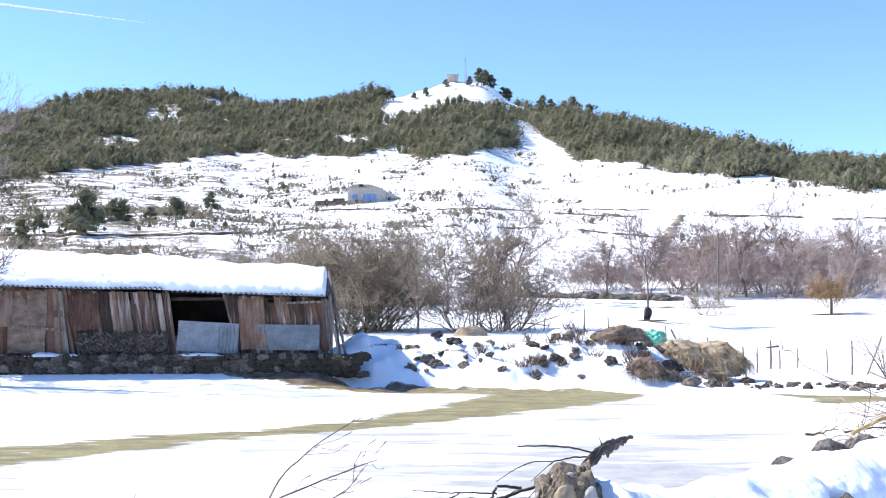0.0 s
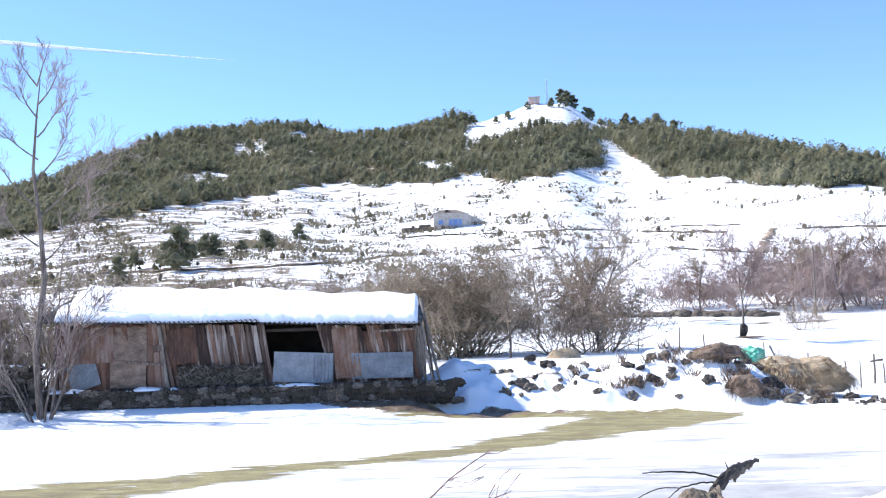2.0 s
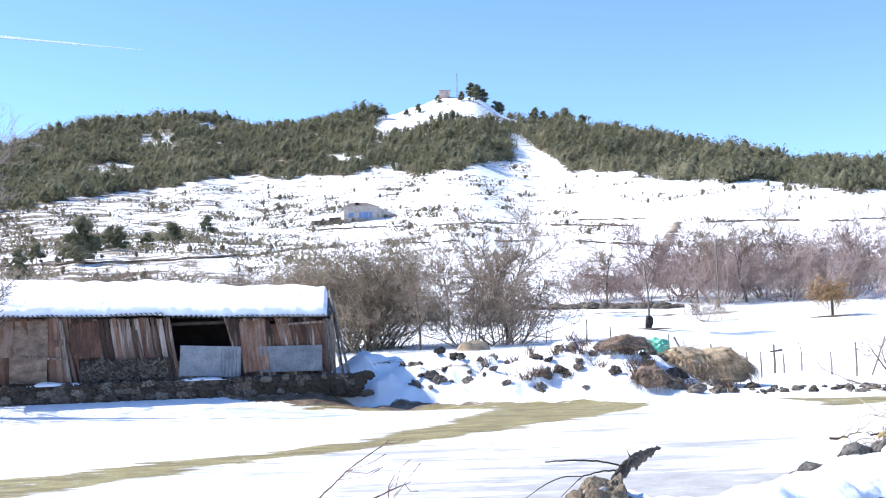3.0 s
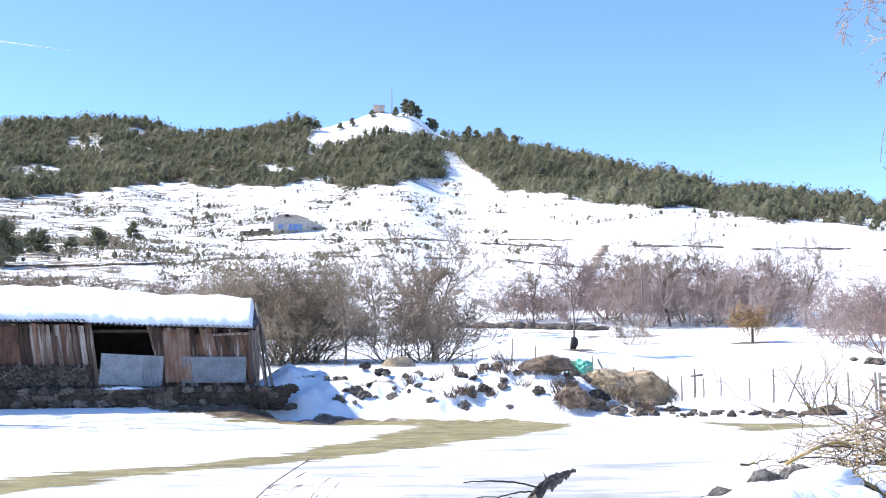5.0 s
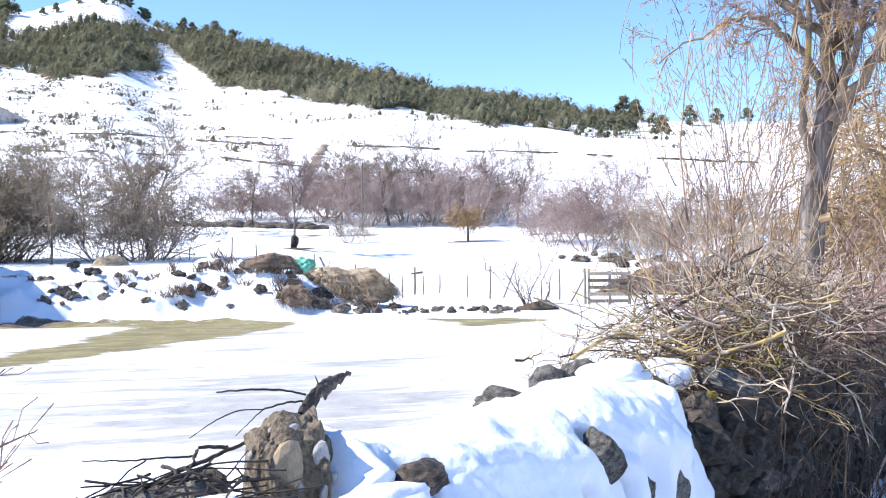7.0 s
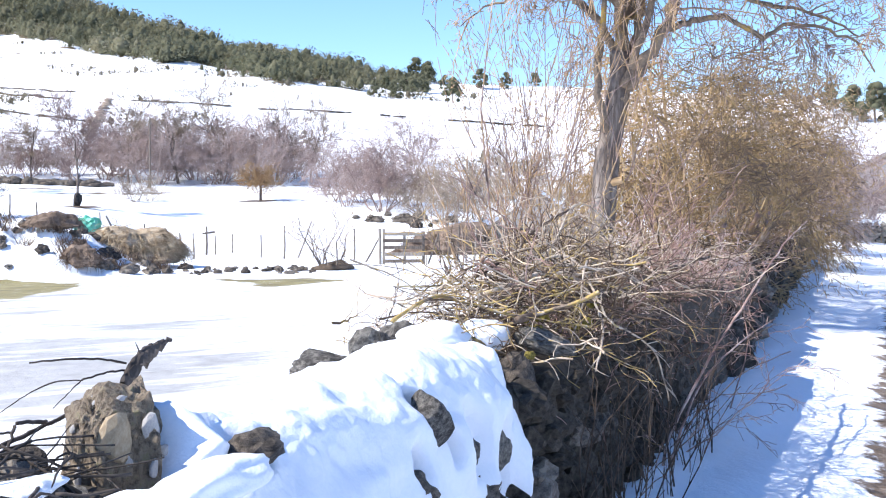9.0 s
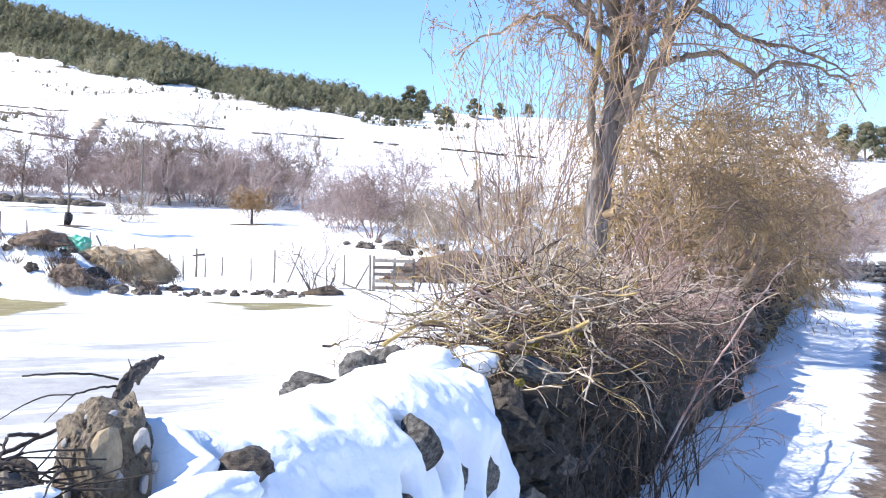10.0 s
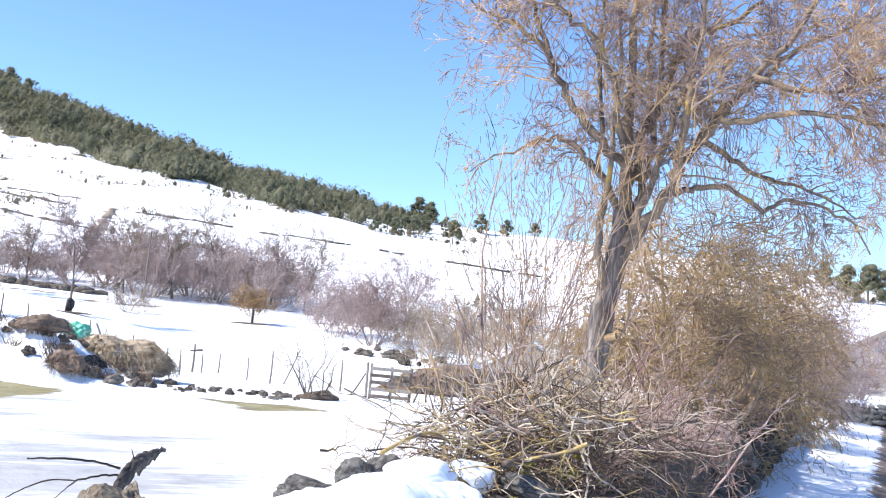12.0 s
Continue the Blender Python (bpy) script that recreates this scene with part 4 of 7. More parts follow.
field_wall([(1.9, 0.0165), (4.8, 0.0145), (7.5, 0.0135), (11.8, 0.011)], "dark low dry stone wall across the meadow", 1.0, 1, 0.0)
field_wall([(-6.6, 0.092), (-1.0, 0.0925), (3.0, 0.092), (6.5, 0.087), (10.3, 0.0825)], "dark broken terrace wall on the snowy slope", 0.5, 2, 0.42, M_SOIL)
field_wall([(13.0, 0.083), (16.0, 0.0815), (19.8, 0.0765)], "dark broken terrace wall on the snowy slope", 0.55, 3, 0.42)
field_wall([(11.8, 0.084), (11.4, 0.07), (10.75, 0.052)], "brown hedge bank climbing the snowy slope", 0.5, 4, 0.3, M_HEDGE)
field_wall([(24.9, 0.0725), (28.5, 0.068), (33.0, 0.062)], "dark terrace wall below the ridge", 0.5, 5, 0.44)
field_wall([(-21.0, 0.0665), (-14.0, 0.0685), (-9.0, 0.0712), (-6.5, 0.077)], "brown track edge across the snowy slope", 0.6, 6, 0.05, M_SOIL)
field_wall([(-1.8, 0.077), (6.0, 0.075), (11.0, 0.064)], "low broken stone line on the snowy slope", 0.36, 7, 0.45, M_SOIL)
field_wall([(7.0, 0.0915), (10.5, 0.089)], "dark terrace edge on the snowy slope", 0.36, 8, 0.4, M_SOIL)
field_wall([(20.5, 0.0775), (23.5, 0.0745)], "dark terrace edge on the snowy slope", 0.4, 9, 0.35)


def window(w, h, at, m, parent, frame_w=0.18):
    win = part("window", box(w, 0.12, h, at, 0.01), m, parent)
    x, y, z = at
    part("frame", box(w + 2 * frame_w, 0.08, frame_w, (x, y - 0.05, z + h)), M_PLASTER, win)
    part("sill", box(w + 2 * frame_w, 0.14, frame_w * 0.7, (x, y - 0.08, z - frame_w * 0.7)), M_PLASTER, win)
    return win


def build_farmhouse():
    x, y = on_land(-3.9, 0.0985)
    z = land_at(x, y) - 0.3
    k = math.hypot(x, y) / 230
    h = empty("farmhouse", Matrix.Translation((x, y, z)) @ Matrix.Rotation(radians(6), 4, "Z") @ Matrix.Scale(k, 4), "small pale stone farmhouse with blue shutters on the slope", "house")
    part("wall", box(6.9, 5.5, 3.3, (0, 2.8, 0), 0.05), M_MASON, h)
    # gable roof, low
    V = [(-3.8, -0.3, 3.15), (3.7, -0.3, 3.15), (3.7, 5.8, 3.15), (-3.8, 5.8, 3.15), (-2.0, 2.0, 4.25), (1.2, 2.0, 4.25), (-2.0, 5.2, 4.25), (1.2, 5.2, 4.25)]
    part("roof", mesh_of("roof", V, [(0, 1, 5, 4), (1, 2, 7, 5), (2, 3, 6, 7), (3, 0, 4, 6), (4, 5, 7, 6), (0, 3, 2, 1)]), M_TILE, h, "grey tiled low roof dusted with snow")
    part("eave_board", box(7.6, 0.15, 0.16, (0, -0.3, 3.1)), M_PLASTER, h)
    window(2.6, 1.35, (0.9, -0.02, 0.75), M_SHUTTER, h, 0.12)
    for xo in (0.3, 1.5):
        part("mullion", box(0.12, 0.06, 1.35, (xo, -0.1, 0.75)), M_PLASTER, h)
    window(1.0, 0.85, (-2.0, -0.02, 1.1), M_SHUTTER, h, 0.14)
    V = [(3.4, 0.5, 0), (8.2, 1.2, 0), (8.2, 1.2, 1.0), (3.4, 0.5, 3.2), (3.4, 1.0, 0), (8.2, 1.7, 0), (8.2, 1.7, 1.0), (3.4, 1.0, 3.2)]
    part("wing_wall", mesh_of("wing", V, [(0, 1, 2, 3), (5, 4, 7, 6), (3, 2, 6, 7), (1, 5, 6, 2)]), M_MASON, h)
    part("wing_opening", box(0.7, 0.1, 0.8, (5.0, 0.7, 0.7)), M_GAPSHADE, h)
    part("dormer", box(0.8, 0.5, 0.55, (-0.7, 0.95, 3.6)), M_GAPSHADE, h, "dark dormer opening")
    ruin = empty("ruined_byre", Matrix.Translation((x - 7.5, y + 2.5, z)), "low ruined dark stone byre beside the farmhouse", "ruin")
    part("wall", box(7.0, 0.5, 1.0, (0, 0, 0), 0.1), M_DARKSTONE, ruin)
    part("wall", box(0.5, 3.0, 1.5, (-1.0, 1.6, 0), 0.1), M_DARKSTONE, ruin)
    part("wall", box(2.6, 0.5, 1.6, (1.6, 0.6, 0), 0.1), M_DARKSTONE, ruin)


build_farmhouse()


def build_summit():
    x, y = polar(0.55, 398)
    z = land_at(x, y)
    hut = empty("summit_hut", Matrix.Translation((x, y, z - 0.6)), "small pink rendered hut on the bald summit", "hut")
    part("wall", box(3.8, 3.4, 2.3, (0, 0, 0), 0.04), M_PINK, hut)
    part("roof", box(4.2, 3.8, 0.25, (0, 0, 2.3), 0.04), M_PLASTER, hut)
    part("door", box(0.9, 0.1, 1.7, (0.6, -1.72, 0.4)), M_PLASTER, hut)
    mx, my = polar(1.2, 399)
    mz = land_at(mx, my) - 0.3
    mast = empty("radio_mast", Matrix.Translation((mx, my, mz)), "slim grey lattice radio mast on the summit", "mast")
    H, w = 9.2, 0.42
    legs = [(w * math.cos(a), w * math.sin(a)) for a in (0.3, 2.4, 4.5)]
    for a, b in legs:
        part("leg", tubes("leg", [((a, b, 0), (a * 0.5, b * 0.5, H), 0.06, 0.05)], 5), M_STEEL, mast)
    lace = []
    for i in range(12):
        k0, k1 = 1 - 0.5 * i / 12, 1 - 0.5 * (i + 1) / 12
        for j in range(3):
            a, b = legs[j], legs[(j + 1) % 3]
            lace.append(((a[0] * k0, a[1] * k0, H * i / 12), (b[0] * k1, b[1] * k1, H * (i + 1) / 12), 0.03, 0.03))
    part("lacing", tubes("lacing", lace, 4), M_STEEL, mast)


build_summit()


# ---- shrubs and bare trees of the meadow ----
def shrub_segs(seed, h, stems=6, width=0.55, kids=5, depth=3, rmin=0.006, dome=0.0, thick=0.02, wander=0.16, spread=0.75, rise=0.03):
    rng = random.Random(seed)
    segs = []
    for _ in range(stems):
        a = rng.uniform(0, 6.28)
        grow(rng, (0.25 * math.cos(a), 0.25 * math.sin(a), -0.15), (width * math.cos(a) * rng.uniform(0.4, 1.4), width * math.sin(a) * rng.uniform(0.4, 1.4), 1), h * rng.uniform(0.6, 0.95), thick * h * rng.uniform(0.5, 1.0), depth, kids, wander, rise, spread, 0.5, 5, 0.15, 0.6, rmin, segs)
    if dome:
        off = Vector((seed * 1.3, seed * 0.7, 0))
        keep = []
        for g in segs:
            q = Vector(g[1])
            k = 1 + 0.9 * noise.noise(q * (4.4 / h) + off)
            e = math.hypot(q.x, q.y) ** 2 / (dome * h * k) ** 2 + ((q.z - 0.42 * h) / (0.55 * h * k)) ** 2
            if g[4] and q.z < 0.24 * h and rng.random() < 0.75:
                continue
            if e < 1 or rng.random() < 0.62 * math.exp(1 - e):
                keep.append(g)
        segs = keep
    return segs


def tree_segs(seed, h, kids=6, depth=4, lean=0.0, rmin=0.006, start=0.25, r=0.02, spread=0.8, rise=0.05):
    rng = random.Random(seed)
    return grow(rng, (0, 0, -0.2), (lean, 0, 1), h * 0.8, r * h, depth, kids, 0.1, rise, spread, 0.52, 7, start, 0.6, rmin)


S_A = [tree_thing("bare_shrub", shrub_segs(40 + i, 4.0, 16, 0.85, 7, 3, 0.0072, 0.55, 0.011, 0.24, 1.0, -0.01), M_THICKET, M_THICKET, None, "", "", split=-1, sides=(4, 3)) for i in range(3)]
S_F = [tree_thing("bare_shrub", shrub_segs(30 + i, 4.0, 10, 0.75, 6, 3, 0.0105, 0.52, 0.013, 0.22, 0.95, 0.0), M_HEDGERED, M_HEDGERED, None, "", "", split=-1, sides=(4, 3)) for i in range(4)]
S_G = [tree_thing("bare_shrub", shrub_segs(34 + i, 4.0, 10, 0.75, 6, 3, 0.0105, 0.52, 0.013, 0.22, 0.95, 0.0), M_HEDGE, M_HEDGE, None, "", "", split=-1, sides=(4, 3)) for i in range(3)]
S_T = [tree_thing("bare_tree", tree_segs(60 + i, 4.5, 6, 4, rmin=0.008), M_BARK, M_HEDGE, None, "", "", split=1, sides=(5, 3)) for i in range(2)]


def strew(pool, spots, label, group, category="shrub"):
    for i, (az, r, h) in enumerate(spots):
        src = pool[i % len(pool)]
        ob = copy_thing(src, place(polar(az, r), i * 2.3 + az))
        k = h / 4.0
        ob.scale = (k * (0.9 + 0.25 * ((i * 37) % 10) / 10), k, k)
        tagged(ob, label, category, group)


strew(S_A, [(-5.0, 47, 4.5), (-4.1, 46, 4.9), (-3.2, 46.5, 4.6), (-4.6, 49, 4.7), (-2.7, 47, 3.9)], "dense brown bare thicket shrub on the snowy bank", "thicket beside the shed")
strew(S_G, [(0.9, 45.5, 2.8), (1.8, 45, 3.2), (2.7, 46, 3.6), (3.5, 46, 3.2), (2.9, 48, 3.8)], "brown bare thicket shrub with open feet on the bank", "thicket on the bank")
strew(S_T, [(-1.3, 44, 2.6), (3.2, 47, 4.2), (0.2, 76, 4.6), (1.6, 78, 4.8), (3.5, 82, 5.5), (8.2, 90, 4.0), (12.6, 88, 4.6), (14.9, 88, 4.8), (16.9, 90, 5.2), (19.6, 90, 5.0), (21.3, 88, 4.4)], "slender bare tree among snowy meadow shrubs", "bare meadow trees", "tree")
strew(S_G, [(-20 + 0.72 * i, 92 + 5 * math.sin(i * 1.9), 4.0 + 0.9 * math.sin(i * 2.7)) for i in range(25)], "bare brown hedge shrub behind the shed", "hedge behind shed")
strew(S_F, [(6.6 + 0.7 * i, 92 + 2 * math.sin(i * 2.2), 3.4 + 0.8 * math.sin(i * 1.7)) for i in range(6)] + [(11.4 + 0.62 * i, 90 + 3 * math.sin(i * 1.3), 4.4 + 1.1 * math.sin(i * 2.1)) for i in range(16)] + [(12.0 + 1.4 * i, 97 + 2 * math.sin(i), 4.6) for i in range(7)], "bare reddish brown hedgerow shrub on snow", "hedgerow across the meadow")
strew(S_F, [(22.2, 74, 3.6), (22.9, 70, 3.8), (23.7, 73, 3.6), (24.6, 66, 4.2), (25.4, 70, 4.0), (26.2, 68, 3.8), (25.0, 80, 4.2), (26.6, 104, 4.6), (23.2, 82, 4.0)], "pinkish bare shrub on the snowy rise", "shrubs by the gate")
strew(S_G, [(26.6, 64, 3.0), (27.4, 58, 3.3), (28.2, 56, 3.3), (29.4, 60, 3.6), (30.8, 64, 3.6), (32.6, 58, 3.2), (34.5, 60, 3.4), (36.5, 62, 3.6), (29.9, 74, 3.6), (31.8, 80, 3.8)], "grey brown bare shrub behind the gate", "shrubs behind the gate")
strew(S_A, [(-28.0, 41, 4.2), (-26.3, 42, 3.6), (-29.5, 40, 4.0), (-25.2, 43, 3.4), (-24.0, 41, 3.0), (-31.0, 42, 4.0)], "dark bare shrub behind the yard wall", "shrubs behind yard wall")
strew(S_F, [(47.6, 60, 4.6), (47.0, 66, 4.4), (50.6, 50, 3.0)], "reddish bare shrub near the hamlet", "shrubs near hamlet")
strew(S_G, [(12.9, 74, 2.0), (13.5, 75, 1.6)], "dark bare shrub leaning at the meadow edge", "meadow edge shrubs")
for o in S_A + S_F + S_G + S_T:
    for k in list(o.children_recursive) + [o]:
        bpy.data.objects.remove(k)

crown = [((a[0], a[1], a[2] + 0.55), (b[0], b[1], b[2] + 0.55), r0, r1, 1) for a, b, r0, r1, lv in shrub_segs(71, 1.9, 14, 0.75, 7, 3, 0.011, 0.5, 0.012, 0.22, 0.95, 0.0)]
foot = [((0, 0, -0.2), (0.03, 0, 0.75), 0.1, 0.08, 0), ((0.03, 0, 0.75), (-0.02, 0, 1.3), 0.08, 0.04, 0)]
tree_thing("orange_shrub", foot + crown, M_BARK, M_ORANGE, place(polar(18.75, 75)), "rusty orange round bare shrub on a thawed patch", "shrub", split=0, sides=(7, 3))
tree_thing("meadow_tree", tree_segs(82, 4.6, 7, 4, 0.0, 0.008, 0.35, 0.018), M_BARK, M_HEDGERED, place(polar(10.1, 64)), "small bare tree with thick dark base on meadow", "tree", split=1)
part("ivy_stump", rock(777), M_DARKSTONE).matrix_basis = Matrix.LocRotScale((*polar(10.15, 63.6), land_at(*polar(10.15, 63.6)) + 0.3), Euler((0, 0, 0.4)), (0.55, 0.5, 1.0))
tagged(bpy.data.objects["ivy_stump"], "dark ivy covered stump at foot of tree", "stump")
p = polar(13.55, 84)
pole = part("utility_pole", tubes("utility_pole", [((*p, land_at(*p) - 0.3), (p[0] + 0.05, p[1], land_at(*p) + 4.9), 0.065, 0.05)], 8), M_WOOD)
tagged(pole, "pale wooden utility pole among hedgerow shrubs", "pole")


def mound(name, w, d, h, at, m, label, category, seed=0, lump=0.35, tuft=0, m2=None):
    """A lumpy heap; tuft adds loose stalks."""
    rng = random.Random(seed)
    bm = bmesh.new()
    bmesh.ops.create_icosphere(bm, subdivisions=4, radius=1)
    off = Vector((seed * 3.1, seed * 1.7, 0))
    for v in bm.verts:
        n1 = noise.noise(v.co * 1.6 + off) * lump + noise.noise(v.co * 5 + off) * lump * 0.35 + noise.noise(v.co * 12 + off) * lump * 0.15
        v.co = v.co * (1 + n1)
        v.co.z = max(v.co.z, -0.25) ** 1 if v.co.z > 0 else v.co.z * 0.3
        v.co = Vector((v.co.x * w / 2, v.co.y * d / 2, v.co.z * h))
    me = bpy.data.meshes.new(name)
    surf = [(v.co.copy(), v.co.normalized()) for v in bm.verts if v.co.z > 0.05 * h]
    bm.to_mesh(me)
    bm.free()
    ob = part(name, me, m)
    ob.location = at
    tagged(ob, label, category)
    if tuft:
        segs = []
        for _ in range(tuft):
            p0, nn = rng.choice(surf)
            d0 = (Vector((rng.gauss(0, 0.5), rng.gauss(0, 0.5), rng.gauss(-0.7, 0.4))) + Vector((nn.x, nn.y, 0)) * 0.9).normalized()
            L = rng.uniform(0.15, 0.5)
            q0 = p0 + d0 * L * 0.6
            segs.append((tuple(p0), tuple(q0), 0.008, 0.007))
            segs.append((tuple(q0), tuple(q0 + (d0 + Vector((0, 0, -0.8))).normalized() * L * 0.5), 0.007, 0.004))
        tagged(part("straw", tubes("straw", segs, 3), m2 or m, ob, "loose hanging straw"), kind="stuff")
    return ob


def ground_pt(az, r, dz=0.0):
    x, y = polar(az, r)
    return (x, y, land_at(x, y) + dz)


mound("hay_heap", 3.1, 2.2, 0.95, ground_pt(12.4, 38.4, -0.05), M_HAY, "large heap of old straw coloured hay on snow", "hay heap", 3, 0.3, 3200)
mound("hay_heap", 2.0, 1.4, 0.34, ground_pt(8.9, 42, -0.05), M_HAYDARK, "low brown heap of rotten hay on snow", "hay heap", 5, 0.35, 900)
mound("rotten_bale", 1.5, 1.0, 0.38, ground_pt(8.9, 36.3, -0.08), M_HAYDARK, "dark brown rotten bale half under snow", "bale", 7, 0.4, 300)
mound("rotten_bale", 1.2, 0.8, 0.46, ground_pt(10.0, 35.0, -0.1), M_HAYDARK, "dark brown rotten bale half under snow", "bale", 9, 0.4, 300)
mound("tarpaulin", 1.15, 0.9, 0.44, ground_pt(10.4, 39.8, 0.08), M_TARP, "crumpled bright green tarpaulin beside the hay", "tarpaulin", 11, 0.7)
mound("beige_boulder", 1.2, 0.8, 0.42, ground_pt(1.35, 42.5, -0.05), M_TAN, "beige boulder poking through snow", "boulder", 13, 0.25)
mound("earth_mound", 1.25, 1.0, 0.26, ground_pt(21.85, 36.4, -0.03), M_SOIL, "dark bare earth mound round a sapling", "mound", 15, 0.4)
mound("thaw_patch", 2.6, 1.0, 0.1, ground_pt(18.75, 74.5, -0.03), M_SOIL, "brown thawed soil round the orange shrub", "soil", 17, 0.3)
mound("thaw_patch", 3.0, 1.2, 0.08, ground_pt(9.9, 63, -0.03), M_SOIL, "brown thawed soil round the meadow tree", "soil", 19, 0.3)
mound("grassy_bank", 6.0, 3.5, 0.95, ground_pt(28.8, 47, -0.2), M_HAYDARK, "brown dry grass bank behind the gate", "bank", 21, 0.5, 3500)
rng = random.Random(231)
for i in range(22):
    ob = new("boulder", CLODS[i % 7])
    k = rng.uniform(0.25, 0.6)
    ob.matrix_basis = Matrix.LocRotScale(ground_pt(26.2 + rng.gauss(0, 1.0), 60 + rng.gauss(0, 1.5), 0.1), Euler((0, 0, rng.uniform(0, 6))), (k * 1.5, k, k * 0.8))
    tagged(ob, "dark boulder among brush on the snowy rise", "boulder", "boulders on the rise")


def build_bank_rocks():
    rng = random.Random(77)
    for i in range(105):
        az = rng.uniform(-2.4, 21.0)
        r = rng.uniform(34.9, 38.0)
        if az > 15:
            r = rng.uniform(34.5, 37.5)
        if 11.3 < az < 14.2 and r > 36.5:
            r = rng.uniform(34.6, 36)
        s = rng.uniform(0.14, 0.4) * (1.0 if az > -3 else 0.5) * (0.65 if az > 15 else 1)
        x, y, z = ground_pt(az, r)
        ob = new("boulder", rng.choice(CLODS))
        ob.matrix_basis = Matrix.LocRotScale((x, y, z + s * 0.1), Euler((rng.uniform(-0.3, 0.3), rng.uniform(-0.3, 0.3), rng.uniform(0, 6))), (s * rng.uniform(1, 1.7), s, s * rng.uniform(0.7, 1.0)))
        tagged(ob, "dark boulder poking out of the snowy bank", "boulder", "boulders of the bank")
    # dead grass tufts between them
    segs = []
    for i in range(34):
        az, r = rng.uniform(1, 14), rng.uniform(34.8, 37.8)
        x, y, z = ground_pt(az, r)
        for _ in range(34):
            a, L = rng.uniform(0, 6.28), rng.uniform(0.15, 0.42)
            d = Vector((math.cos(a) * 0.6, math.sin(a) * 0.6, 1)).normalized()
            q = Vector((x + rng.gauss(0, 0.12), y + rng.gauss(0, 0.12), z - 0.03))
            segs.append((tuple(q), tuple(q + d * L), 0.014, 0.005))
    tagged(part("dry_grass", tubes("dry_grass", segs, 3), M_HAYDARK), "dry brown grass tufts among the boulders", "grass", kind="stuff")


build_bank_rocks()


# ---- fence and gate ----
def fence_post(az, r, h, lean=0.0, thick=0.035, cross=False, label="thin grey wooden fence post in the snow"):
    x, y, z = ground_pt(az, r, -0.15)
    ob = empty("fence_post", Matrix.Translation((x, y, z)) @ Matrix.Rotation(radians(lean), 4, "Y"), label, "fence post", "fence posts across the meadow")
    part("shaft", tubes("shaft", [((0, 0, 0), (0.015, 0, h * 0.55), thick, thick * 0.95), ((0.015, 0, h * 0.55), (0.0, 0, h + 0.15), thick * 0.95, thick * 0.8)], 6), M_WOOD, ob)
    if cross:
        part("arm", tubes("arm", [((-0.16, -0.03, h - 0.12), (0.3, -0.03, h - 0.06), 0.03, 0.05)], 5), M_WOOD, ob)
    return ob


for az, r, h, lean, th, cross in ((15.3, 47, 0.75, 1, 0.03, 0), (15.92, 46, 1.1, 1, 0.045, 1), (16.35, 46, 0.75, 0, 0.03, 0), (17.15, 46.5, 0.75, 2, 0.03, 0), (18.5, 43.5, 0.85, 0, 0.03, 0), (19.6, 42.5, 1.2, 1, 0.035, 0), (20.2, 43, 1.45, 22, 0.03, 0), (23.0, 41.5, 1.1, 0, 0.035, 0), (14.3, 43, 0.7, 0, 0.09, 0), (14.7, 43.5, 0.95, -2, 0.035, 0), (15.3, 43.5, 0.7, 0, 0.03, 0), (13.0, 42, 1.1, 0, 0.03, 0), (12.0, 42, 1.2, -24, 0.04, 0), (21.0, 43, 0.7, 0, 0.02, 0), (7.0, 45, 0.9, 3, 0.03, 0), (8.2, 45, 0.6, 0, 0.03, 0), (5.0, 46, 0.5, 5, 0.03, 0), (11.0, 44, 0.8, 0, 0.025, 0), (23.4, 40, 1.0, 32, 0.03, 0)):
    fence_post(az, r, h, lean, th, bool(cross))
for i in range(15):
    fence_post(27.2 + i * 0.42, 39.5 + (i % 3) * 0.6, 1.0 + 0.3 * ((i * 7) % 5) / 5, ((i * 13) % 9) - 4, 0.03, False, "thin weathered paling beside the gate")


def build_gate():
    a, b = Vector(polar(24.4, 38.7)), Vector(polar(26.35, 38.7))
    z = land_at(*a) - 0.02
    g = empty("field_gate", Matrix.Translation((a.x, a.y, z)) @ Matrix.Rotation(math.atan2(b.y - a.y, b.x - a.x), 4, "Z"), "grey weathered wooden slatted field gate", "gate")
    L = (b - a).length
    rng = random.Random(3)
    for i in range(5):
        part("rail", box(L * 1.02, 0.035, 0.11, (L / 2, -0.03, 0.08 + i * 0.225), 0.006, 0.008, rng), M_WOOD, g)
    for x in (0.0, L * 0.52, L):
        part("stile", box(0.09, 0.05, 1.12 if x else 1.2, (x, 0.02, 0), 0.006, 0.006, rng), M_WOOD, g)
    part("gate_post", tubes("gate_post", [((-0.12, 0.03, -0.2), (-0.14, 0.03, 1.2), 0.05, 0.045)], 7), M_WOOD, g)
    part("brace", tubes("brace", [((L + 0.5, 0.0, 1.0), (L + 0.15, 0.1, 0), 0.04, 0.03)], 6), M_WOOD, g)


build_gate()
tree_thing("sapling", shrub_segs(91, 2.0, 6, 0.28, 4, 2, 0.008), M_BARK, M_HEDGE, place(polar(21.75, 36.4)), "spindly bare sapling on a bare mound", "sapling", split=0, sides=(5, 3))

